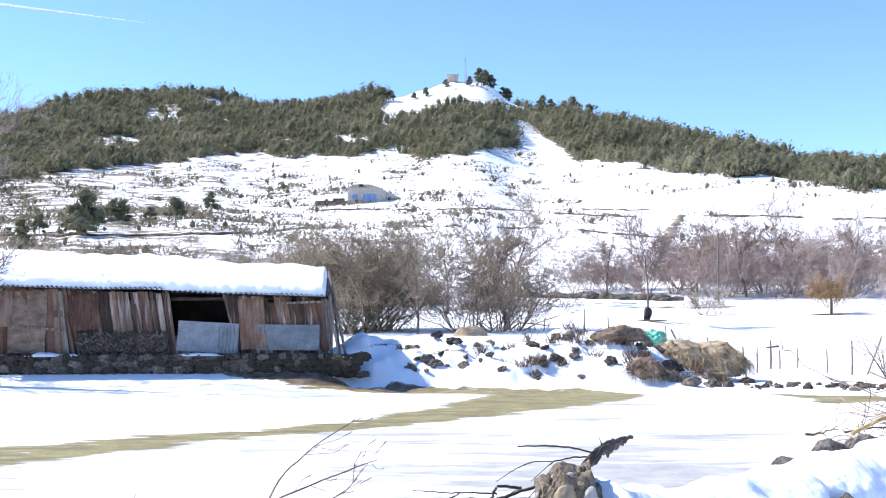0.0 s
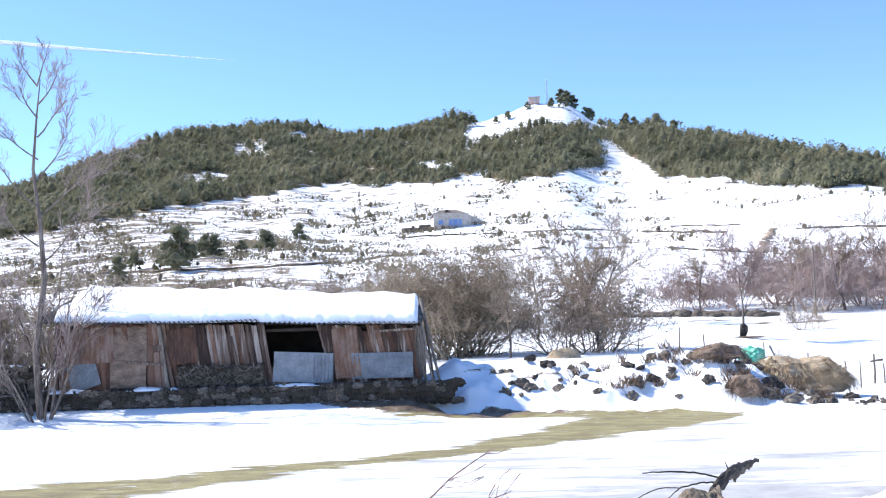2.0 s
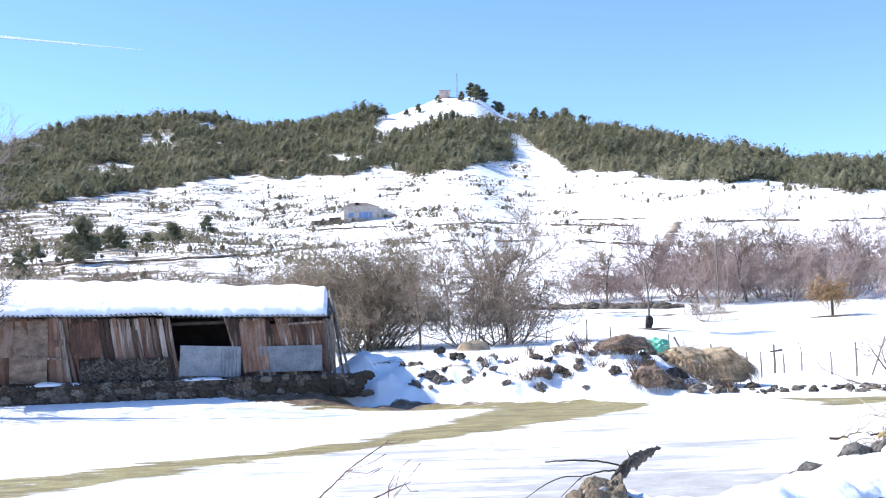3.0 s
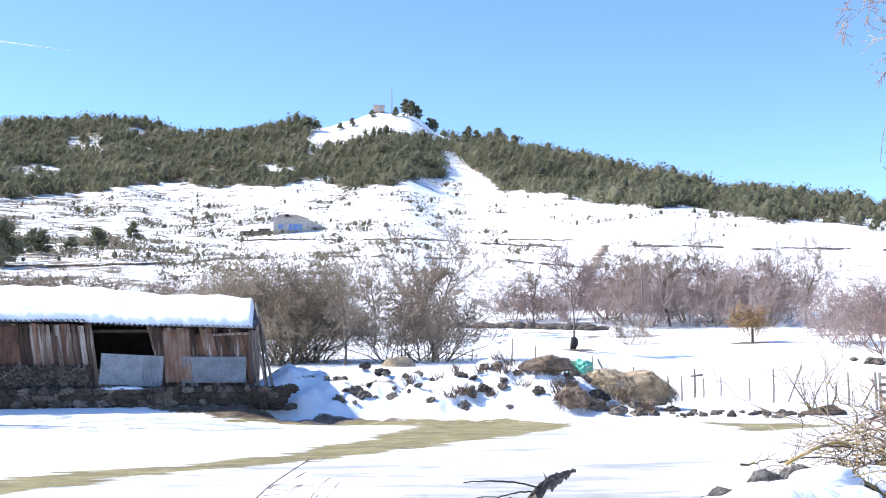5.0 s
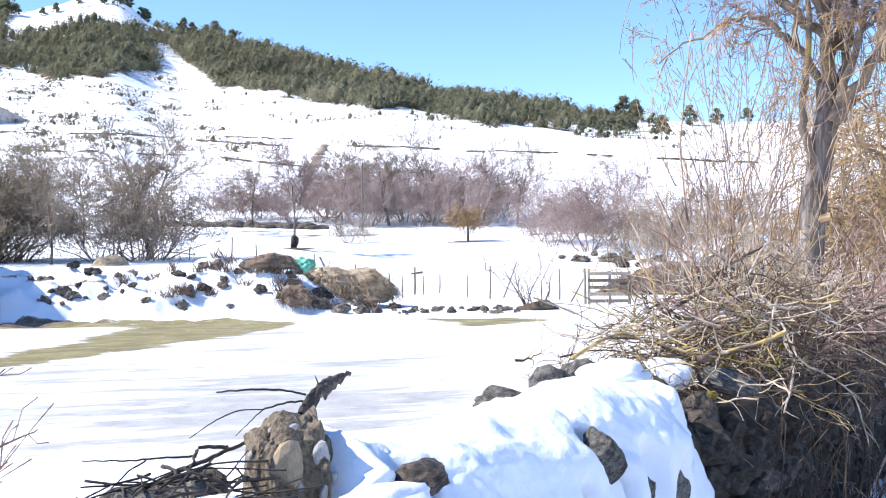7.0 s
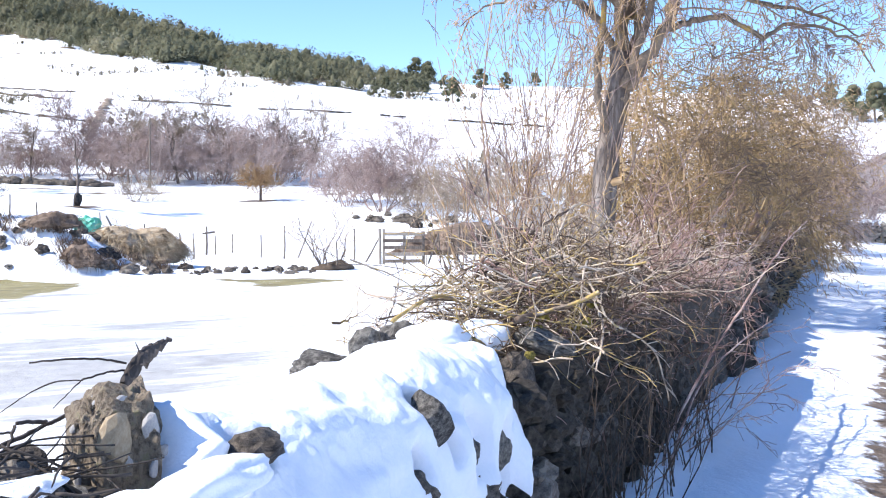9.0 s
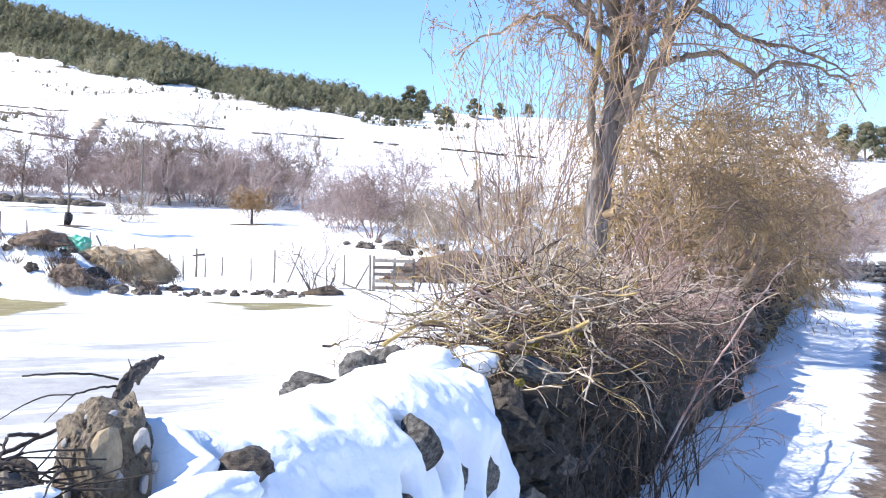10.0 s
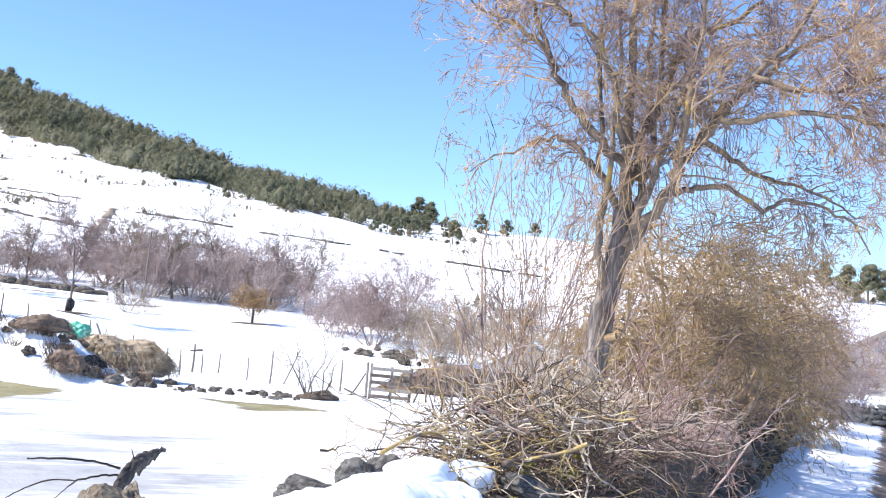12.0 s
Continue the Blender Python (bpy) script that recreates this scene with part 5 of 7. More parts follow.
# tall bare tree at the corner of the shed
rng = random.Random(124)
segs = []
trunk = [(0, 0, -0.3), (-0.16, 0, 2.0), (0.14, 0, 4.2), (-0.04, 0.1, 5.9), (-0.2, 0, 7.6), (-0.08, 0, 9.2), (0.05, 0, 10.4)]
for i in range(6):
    segs.append((trunk[i], trunk[i + 1], 0.12 - 0.018 * i, 0.102 - 0.018 * i, 0))
for z, dx, L in ((6.1, 0.9, 2.6), (6.4, -0.9, 2.4), (7.3, 0.7, 1.6), (7.9, -0.9, 1.8), (8.6, 0.5, 1.4), (9.2, -0.4, 1.2), (9.6, 0.6, 1.2), (5.2, -0.8, 2.0), (4.6, 0.9, 2.4), (10.2, 0.3, 1.0), (10.2, -0.3, 0.9)):
    grow(rng, (-0.05, 0, z), (dx, rng.uniform(-0.6, 0.6), 0.6), L, 0.03, 3, 6, 0.11, 0.09, 0.6, 0.55, 5, 0.2, 0.6, 0.0048, segs, 1)
for i in range(13):
    a = rng.uniform(0, 6.28)
    grow(rng, (0.3 * math.cos(a), 0.3 * math.sin(a), -0.2), (0.5 * math.cos(a) - 0.2, 0.4 * math.sin(a), 1), rng.uniform(2.4, 4.6), 0.035, 3, 5, 0.1, 0.03, 0.6, 0.45, 6, 0.3, 0.55, 0.008, segs, 0)
tree_thing("poplar_tree", segs, M_BARK, M_POPLAR, Matrix.Translation((-15.05, 33.9, -0.25)), "tall slender bare tree with many stems at its foot", "tree", split=1, sides=(6, 3))


# ---- hut and hamlet along the lane ----
def build_hut():
    h = empty("stone_hut", Matrix.Translation((17.26, 27.75, -0.62)) @ Matrix.Rotation(radians(-33), 4, "Z") @ Matrix.Diagonal((0.75, 1.0, 0.96, 1.0)), "small grey stone hut with snow on its gable roof", "hut")
    part("wall", box(3.4, 3.0, 1.55, (0, 1.5, 0), 0.03), M_STONE, h)
    V = [(-1.7, 0, 1.5), (1.7, 0, 1.5), (0, 0, 2.35), (-1.7, 3.0, 1.5), (1.7, 3.0, 1.5), (0, 3.0, 2.35)]
    part("gable", mesh_of("gable", V, [(0, 1, 2), (3, 5, 4), (0, 3, 4, 1)]), M_MASON, h)
    for sx in (-1, 1):
        V = [(sx * 2.0, -0.2, 1.36), (0, -0.2, 2.38), (0, 3.2, 2.38), (sx * 2.0, 3.2, 1.36)]
        V += [(x, y, z + 0.08) for x, y, z in V]
        part("roof", mesh_of("roof", V, [(0, 1, 2, 3), (7, 6, 5, 4), (0, 4, 5, 1), (2, 6, 7, 3), (3, 7, 4, 0)]), M_TILE, h, "worn grey roof slope")
    part("doorway", box(0.8, 0.08, 1.3, (-0.7, -0.01, 0.1)), M_GAPSHADE, h)
    V, F = [], []
    for i in range(15):
        for j in range(13):
            y, x = -0.22 + 3.44 * i / 14, 0.04 + 1.92 * j / 12
            e = min(1.0, min(i, 14 - i, j + 2, 12 - j) / 2)
            V.append((x, y, 2.47 - 0.51 * x + 0.1 * math.sqrt(e) + 0.03 * noise.noise(Vector((x * 2, y * 2, 1)))))
    for i in range(14):
        for j in range(12):
            a = i * 13 + j
            F.append((a, a + 1, a + 14, a + 13))
    part("roof_snow", mesh_of("roof_snow", V, F, True), M_SNOW, h, "white snow on one roof slope")


build_hut()


def hamlet_house(x, y, w, d, h, turn, wall, label):
    z = land_at(x, y) - 0.8
    o = empty("village_house", Matrix.Translation((x, y, z)) @ Matrix.Rotation(radians(turn), 4, "Z"), label, "house", "houses at the end of the lane")
    part("wall", box(w, d, h, (0, d / 2, 0), 0.03), wall, o)
    V = [(-w / 2, 0, h), (w / 2, 0, h), (0, 0, h + w * 0.27), (-w / 2, d, h), (w / 2, d, h), (0, d, h + w * 0.27)]
    part("gable", mesh_of("gable", V, [(0, 1, 2), (3, 5, 4), (0, 3, 4, 1)]), wall, o)
    for sx in (-1, 1):
        V = [(sx * (w / 2 + 0.4), -0.3, h - 0.2), (0, -0.3, h + w * 0.27 + 0.05), (0, d + 0.3, h + w * 0.27 + 0.05), (sx * (w / 2 + 0.4), d + 0.3, h - 0.2)]
        V += [(a, b, c + 0.2) for a, b, c in V]
        part("roof", mesh_of("roof", V, [(0, 1, 2, 3), (7, 6, 5, 4), (0, 4, 5, 1), (2, 6, 7, 3), (3, 7, 4, 0)]), M_SNOW if sx > 0 else M_TILE, o)
    window(0.9, 1.0, (-w * 0.22, -0.02, h * 0.45), M_GAPSHADE, o, 0.1)
    window(0.9, 1.0, (w * 0.22, -0.02, h * 0.45), M_GAPSHADE, o, 0.1)
    part("door", box(1.0, 0.1, 2.0, (0, -0.03, 0)), M_WOOD, o)


hamlet_house(57.6, 48.6, 7.5, 8, 2.9, -42, M_PLASTER, "grey village house with snowy roof at lane's end")
hamlet_house(67.0, 52.0, 6.5, 6, 3.4, -42, M_MASON, "pale village house behind the lane")
p = Vector((23.9, 22.9, 0))
tagged(part("lane_post", tubes("lane_post", [((p.x, p.y, -0.3), (p.x + 0.02, p.y, 1.25), 0.1, 0.09)], 8), M_WOOD), "grey wooden post at the lane's edge", "post")


# ---- the wall beside the camera ----
def W(s, c, z):
    """A place by its way along the wall, its way across the lane and its height; the wall bends off after 7.5 m."""
    c += 0.042 * max(0.0, s - 7.5)
    return Vector((U.x * s + N.x * c, U.y * s + N.y * c, z))


WALL_ANG = math.atan2(U.y, U.x)


def put_stone(parent, s, c, z, size, seed, m=None, rot=None, me=None):
    rng = random.Random(seed)
    ob = new("stone", me or rock(900 + seed, 3, 0.34))
    if m and not ob.data.materials:
        ob.data.materials.append(m)
    ob.parent = parent
    ob.matrix_basis = Matrix.LocRotScale(W(s, c, z), Euler(rot or (rng.uniform(-0.3, 0.3), rng.uniform(-0.3, 0.3), WALL_ANG + rng.uniform(-0.4, 0.4))), size)
    return ob


def build_lane_wall():
    rng = random.Random(4)
    wall = empty("wall_lane", None, "dry stone field wall along the lane under snow", "stone wall", kind="structure")
    L = 14.0
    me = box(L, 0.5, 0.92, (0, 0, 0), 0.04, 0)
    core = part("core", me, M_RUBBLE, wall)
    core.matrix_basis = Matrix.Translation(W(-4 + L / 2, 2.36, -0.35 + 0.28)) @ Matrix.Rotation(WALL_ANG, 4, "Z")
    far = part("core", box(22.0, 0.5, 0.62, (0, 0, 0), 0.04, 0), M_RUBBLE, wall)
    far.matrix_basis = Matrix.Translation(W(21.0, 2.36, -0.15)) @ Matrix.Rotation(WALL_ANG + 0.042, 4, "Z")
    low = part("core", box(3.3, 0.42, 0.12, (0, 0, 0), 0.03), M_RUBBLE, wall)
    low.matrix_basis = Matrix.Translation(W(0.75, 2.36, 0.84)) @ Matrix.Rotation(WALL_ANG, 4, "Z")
    # lane-side face
    a, b = W(3.3, 2.13, 0), W(4.5, 2.13, 0)
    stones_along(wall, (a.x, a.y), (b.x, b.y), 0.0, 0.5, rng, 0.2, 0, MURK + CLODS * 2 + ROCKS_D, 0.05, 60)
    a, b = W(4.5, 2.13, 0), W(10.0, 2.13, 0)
    # mostly near-black copies here: shade below the brush put into the stone colour
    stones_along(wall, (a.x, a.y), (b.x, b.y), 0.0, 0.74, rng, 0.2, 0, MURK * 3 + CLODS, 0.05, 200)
    a, b = W(10.0, 2.12, 0), W(32.0, 2.12, 0)
    stones_along(wall, (a.x, a.y), (b.x, b.y), 0.05, 0.5, rng, 0.36, 0, CLODS + ROCKS_D + MURK, 0.05, 200)
    # cap stones left of the snow, half bedded
    for i, (s, c, z, sx, sy, sz, m) in enumerate(((1.35, 2.2, 0.97, 0.34, 0.26, 0.22, M_STONE), (1.7, 2.22, 1.0, 0.26, 0.2, 0.22, M_STONE), (2.0, 2.3, 1.0, 0.26, 0.2, 0.2, M_STONE), (2.1, 2.32, 1.0, 0.2, 0.18, 0.14, M_DARKSTONE), (2.25, 2.5, 0.99, 0.22, 0.2, 0.16, M_DARKSTONE), (1.9, 2.3, 0.94, 0.18, 0.16, 0.14, M_DARKSTONE), (1.1, 2.25, 0.93, 0.3, 0.25, 0.2, M_DARKSTONE), (2.71, 2.16, 0.985, 0.18, 0.14, 0.1, M_DARKSTONE), (3.58, 2.1, 0.9, 0.2, 0.16, 0.18, M_STONE), (4.6, 2.66, 0.99, 0.34, 0.22, 0.22, M_STONE), (4.5, 2.97, 0.9, 0.44, 0.28, 0.12, M_STONE), (4.38, 2.66, 0.98, 0.18, 0.2, 0.22, M_STONE), (4.72, 2.42, 0.97, 0.22, 0.16, 0.13, M_DARKSTONE), (4.68, 2.38, 0.96, 0.16, 0.12, 0.12, M_DARKSTONE), (4.72, 2.2, 0.86, 0.26, 0.2, 0.2, M_DARKSTONE), (3.8, 2.07, 0.76, 0.13, 0.1, 0.12, M_STONE), (4.08, 2.06, 0.72, 0.14, 0.1, 0.18, M_STONE), (3.95, 2.06, 0.6, 0.2, 0.12, 0.13, M_DARKSTONE), (3.44, 2.07, 0.72, 0.13, 0.12, 0.12, M_DARKSTONE), (4.9, 2.15, 0.98, 0.25, 0.3, 0.1, M_STONE))):
        put_stone(wall, s, c, z, (sx, sy, sz), i + 1, m)
    # the conglomerate cap block
    bm = bmesh.new()
    bmesh.ops.create_icosphere(bm, subdivisions=5, radius=0.5)
    for v in bm.verts:
        q = v.co.copy()
        v.co = Vector([math.copysign(abs(t * 2) ** 0.6 / 2, t) for t in q])
        v.co += q.normalized() * (0.12 * noise.noise(q * 4) + 0.05 * noise.noise(q * 9) + 0.035 * noise.noise(q * 20) + 0.012 * noise.noise(q * 45))
        v.co.x *= 1.0 - 0.2 * (v.co.z + 0.5)
    me = bpy.data.meshes.new("conglomerate")
    bm.to_mesh(me)
    bm.free()
    blk = part("cap_block", me, M_CONGLO, wall, "rough brown conglomerate block with pebbles")
    blk.matrix_basis = Matrix.LocRotScale(W(2.5, 2.4, 1.0), Euler((0, 0, WALL_ANG - 0.75)), (0.22, 0.2, 0.3))
    for i, (x, y, z, sx, sy, sz, r, m) in enumerate(((-0.08, -0.52, 0.16, 0.38, 0.18, 0.44, 0.55, M_TAN), (0.28, -0.46, 0.24, 0.22, 0.12, 0.2, -0.6, M_PEBBLE), (0.3, -0.5, -0.06, 0.12, 0.08, 0.16, 0.3, M_PEBBLE), (0.28, -0.55, -0.34, 0.26, 0.12, 0.18, -0.4, M_PEBBLE), (-0.02, -0.55, -0.38, 0.17, 0.1, 0.13, 0.3, M_PEBBLE), (-0.42, -0.42, -0.1, 0.1, 0.1, 0.2, 0.1, M_PEBBLE), (0.02, -0.35, 0.42, 0.2, 0.12, 0.1, 0.1, M_PEBBLE), (-0.4, -0.42, -0.28, 0.12, 0.1, 0.14, 0.6, M_PEBBLE), (0.42, -0.38, 0.05, 0.1, 0.1, 0.1, 0, M_PEBBLE))):
        ob = new("pebble", rock(1200 + i, 2, 0.15))
        ob.data.materials.append(m)
        ob.parent = blk
        ob.matrix_basis = Matrix.LocRotScale((x, y, z), Euler((0, r, 0)), (sx, sy, sz))
    for i in range(80):
        a, e = rng.uniform(-2.9, -0.2), rng.uniform(-0.9, 1.2)
        d = Vector((math.cos(a) * math.cos(e), math.sin(a) * math.cos(e), math.sin(e)))
        k = rng.uniform(0.03, 0.1)
        ob = new("pebble", rng.choice(GRIT))
        ob.parent = blk
        ob.matrix_basis = Matrix.LocRotScale(Vector((d.x * 0.46, d.y * 0.5, d.z * 0.5)), Euler((rng.uniform(0, 6), rng.uniform(0, 6), 0)), (k * 1.3, k, k))
    return wall


GRIT = [rock(1300 + i, 2, 0.2) for i in range(4)]
for i, me in enumerate(GRIT):
    me.materials.append((M_PEBBLE, M_STONE, M_CONGLO, M_STONE)[i])
build_lane_wall()


def build_end_wall():
    """The low wall that closes the far end of the lane."""
    rng = random.Random(14)
    wall = empty("wall_end", None, "low stone wall under snow at the lane's end", "stone wall", kind="structure")
    a, b = W(43.0, 0.9, 0), W(45.5, -6.5, 0)
    ang = math.atan2(b.y - a.y, b.x - a.x)
    L = (b - a).length
    core = part("core", box(L, 0.4, 0.75, (L / 2, 0, 0), 0.05), M_RUBBLE, wall)
    core.matrix_basis = Matrix.Translation((a.x, a.y, -0.1)) @ Matrix.Rotation(ang, 4, "Z")
    stones_along(wall, (b.x, b.y), (a.x, a.y), 0.0, 0.6, rng, 0.3, 0.22, False, limit=120)
    snow_ridge("wall_snow", [(a.x, a.y, 0.62), (b.x, b.y, 0.62)], 0.55, 0.2, "white snow along the top of the end wall", 9, 0.4)


build_end_wall()


def build_wall_snow():
    """Snow draped over the wall top and down its lane side, with hollows where stones show."""
    prof = [(3.15, 0.25), (3.02, 0.62), (2.86, 0.84), (2.6, 0.98), (2.4, 1.065), (2.27, 1.05), (2.17, 1.0), (2.11, 0.92), (2.07, 0.8), (2.04, 0.5), (2.04, 0.2)]
    ns, nv = 270, 90
    s0, s1 = 2.0, 4.5
    holes = [(2.71, 1.0, 0.09, 0.05), (3.58, 0.93, 0.07, 0.07), (3.7, 0.8, 0.035, 0.05), (3.42, 0.8, 0.035, 0.05), (3.9, 0.76, 0.08, 0.12), (4.13, 0.62, 0.12, 0.16), (4.0, 0.48, 0.16, 0.1), (3.62, 0.48, 0.14, 0.07), (4.3, 0.84, 0.06, 0.08), (3.3, 0.56, 0.05, 0.05)]
    V, F = [], []
    pc = np.array(prof)
    tt = np.linspace(0, len(prof) - 1, nv + 1)
    ker = np.hanning(15) / np.hanning(15).sum()
    pc = np.stack([np.convolve(np.pad(np.interp(tt, range(len(prof)), pc[:, q]), 7, mode="edge"), ker, "valid") for q in (0, 1)], 1)
    for i in range(ns + 1):
        s = s0 + (s1 - s0) * i / ns
        for j in range(nv + 1):
            t = j / nv * (len(prof) - 1)
            c, z = pc[j]
            p = Vector((s * 2.2, c * 2.2, z * 2.2))
            k = 0.05 * noise.noise(p) + 0.04 * noise.noise(p * 2.3) + 0.018 * noise.noise(p * 5) + 0.009 * noise.noise(p * 12) + 0.004 * noise.noise(p * 26)
            ridge = (0.04 * noise.noise(Vector((s * 5.0, 2, z * 2.0))) + 0.018 * noise.noise(Vector((s * 11.0, 5, z * 5.0)))) * (t > 4.5) + 0.012 * noise.noise(Vector((s * 17.0 + c * 9.0, 8, 1))) * math.exp(-((t - 4.6) / 0.9) ** 2)
            k += ridge + 0.07 * math.exp(-((s - 2.56) / 0.13) ** 2) * (t < 6)
            g = min(1.0, max(0.0, (2.64 - s) / 0.26))
            k -= 0.24 * g * g * (3 - 2 * g) * (t < 7)
            end = min(1.0, min((s - s0) * 2.0, (s1 - s) * 1.2) / 0.18)
            k -= 0.14 * (1 - math.sqrt(max(0, end * (2 - end))))
            if c < 2.3:
                hn = 1 + 0.5 * noise.noise(Vector((s * 9, z * 9, 3)))
                for hs, hz, ws, wz in holes:
                    k -= 0.1 * math.exp(-hn * (((s - hs) / ws) ** 2 + ((z - hz) / wz) ** 2) ** 2)
            up = 1.0 if t < 5 else max(0.15, 1 - (t - 5) / 2)
            V.append(W(s, c - k * (1 - up) * 1.0, z + k * up))
    n = nv + 1
    for i in range(ns):
        for j in range(nv):
            a = i * n + j
            F.append((a, a + 1, a + n + 1, a + n))
    ob = part("wall_snow", mesh_of("wall_snow", V, F, True), M_SNOW)
    tagged(ob, "thick soft snow draped over the dry stone wall", "snow", kind="stuff")
    for k, (s, c, z, a, b, h) in enumerate(((4.5, 2.46, 1.02, 0.17, 0.13, 0.07), (4.84, 2.38, 1.0, 0.13, 0.11, 0.07))):
        bm = bmesh.new()
        bmesh.ops.create_icosphere(bm, subdivisions=4, radius=1)
        for v in bm.verts:
            v.co *= 1 + 0.22 * noise.noise(v.co * 1.5 + Vector((k * 9, 0, 0))) + 0.06 * noise.noise(v.co * 5)
            v.co = Vector((v.co.x * a, v.co.y * b, v.co.z * h))
        me = bpy.data.meshes.new("snow_pillow")
        bm.to_mesh(me)
        bm.free()
        me.polygons.foreach_set("use_smooth", [True] * len(me.polygons))
        o = part("snow_pillow", me, M_SNOW)
        o.matrix_basis = Matrix.Translation(W(s, c, z)) @ Matrix.Rotation(WALL_ANG, 4, "Z")
        tagged(o, "rounded pillow of snow on a cap stone", "snow", "snow pillows", kind="stuff")


build_wall_snow()
snow_ridge("hedge_snow", [tuple(W(10.2, 2.35, 0.57)), tuple(W(30.0, 2.4, 0.58))], 0.4, 0.07, "patchy snow along the wall top", 12, 1.0)


def stick(name, pts, r0, r1, m, label, twigs=0, seed=0, sub=6):
    """A crooked stick through a few points, with side twigs."""
    rng = random.Random(seed)
    P = [Vector(p) for p in pts]
    Q = []
    for i in range(len(P) - 1):
        a0, a1, a2, a3 = P[max(i - 1, 0)], P[i], P[i + 1], P[min(i + 2, len(P) - 1)]
        for k in range(sub):
            t = k / sub
            Q.append(0.5 * ((2 * a1) + (a2 - a0) * t + (2 * a0 - 5 * a1 + 4 * a2 - a3) * t * t + (3 * a1 - a0 - 3 * a2 + a3) * t ** 3))
    Q.append(P[-1])
    n = len(Q) - 1
    Q = [q + Vector([rng.gauss(0, r0 * 0.25) for _ in range(3)]) for q in Q]
    rows = [(tuple(Q[i]), tuple(Q[i + 1]), r0 + (r1 - r0) * i / n, r0 + (r1 - r0) * (i + 1) / n) for i in range(n)]
    segs = []
    for _ in range(twigs):
        i = rng.randrange(n // 3, n)
        d = (Q[i + 1] - Q[i]).normalized()
        k = Vector([rng.gauss(0, 1) for _ in range(3)])
        k = (k - d * k.dot(d)).normalized()
        L = rng.uniform(0.02, 0.07) * (1 + 40 * r0)
        e = Q[i] + (d * 0.8 + k * 0.6) * L
        segs += [(tuple(Q[i]), tuple(e), min(r1 * 0.9, 0.004), min(r1 * 0.6, 0.003)), (tuple(e), tuple(e + (d + k * 0.2) * L * 0.6), min(r1 * 0.6, 0.003), 0.0012)]
    ob = part(name, pipe(name, rows, 7, 0.3, seed), m)
    if segs:
        tagged(part("twig", tubes("twig", segs, 5), m, ob), kind="stuff")
    return tagged(ob, label, "branch")


def bark_plate(pts, wide, seed):
    """A broken slab of bark with a ragged lower edge along a few points."""
    rng = random.Random(seed)
    V, F = [], []
    n = 26
    P = [Vector(p) for p in pts]
    for i in range(n + 1):
        t = i / n * (len(P) - 1)
        k = min(int(t), len(P) - 2)
        p = P[k].lerp(P[k + 1], t - k)
        h = wide * (0.35 + 0.65 * math.sin(math.pi * min(1, 0.25 + 0.75 * i / n))) * rng.uniform(0.6, 1.15)
        for a, b in ((0.0, -0.006), (0.35, -0.014), (0.7, -0.012), (1.0, -0.003), (1.0, 0.004), (0.5, 0.008), (0.0, 0.006)):
            j = rng.uniform(-0.004, 0.004)
            V.append(p + Vector((0, 0, -h * a + j)) + N * (b + j) + U * rng.uniform(-0.004, 0.004))
    for i in range(n):
        for k in range(7):
            a, b = i * 7 + k, i * 7 + (k + 1) % 7
            F.append((a, b, b + 7, a + 7))
    return mesh_of("bark", V, F)


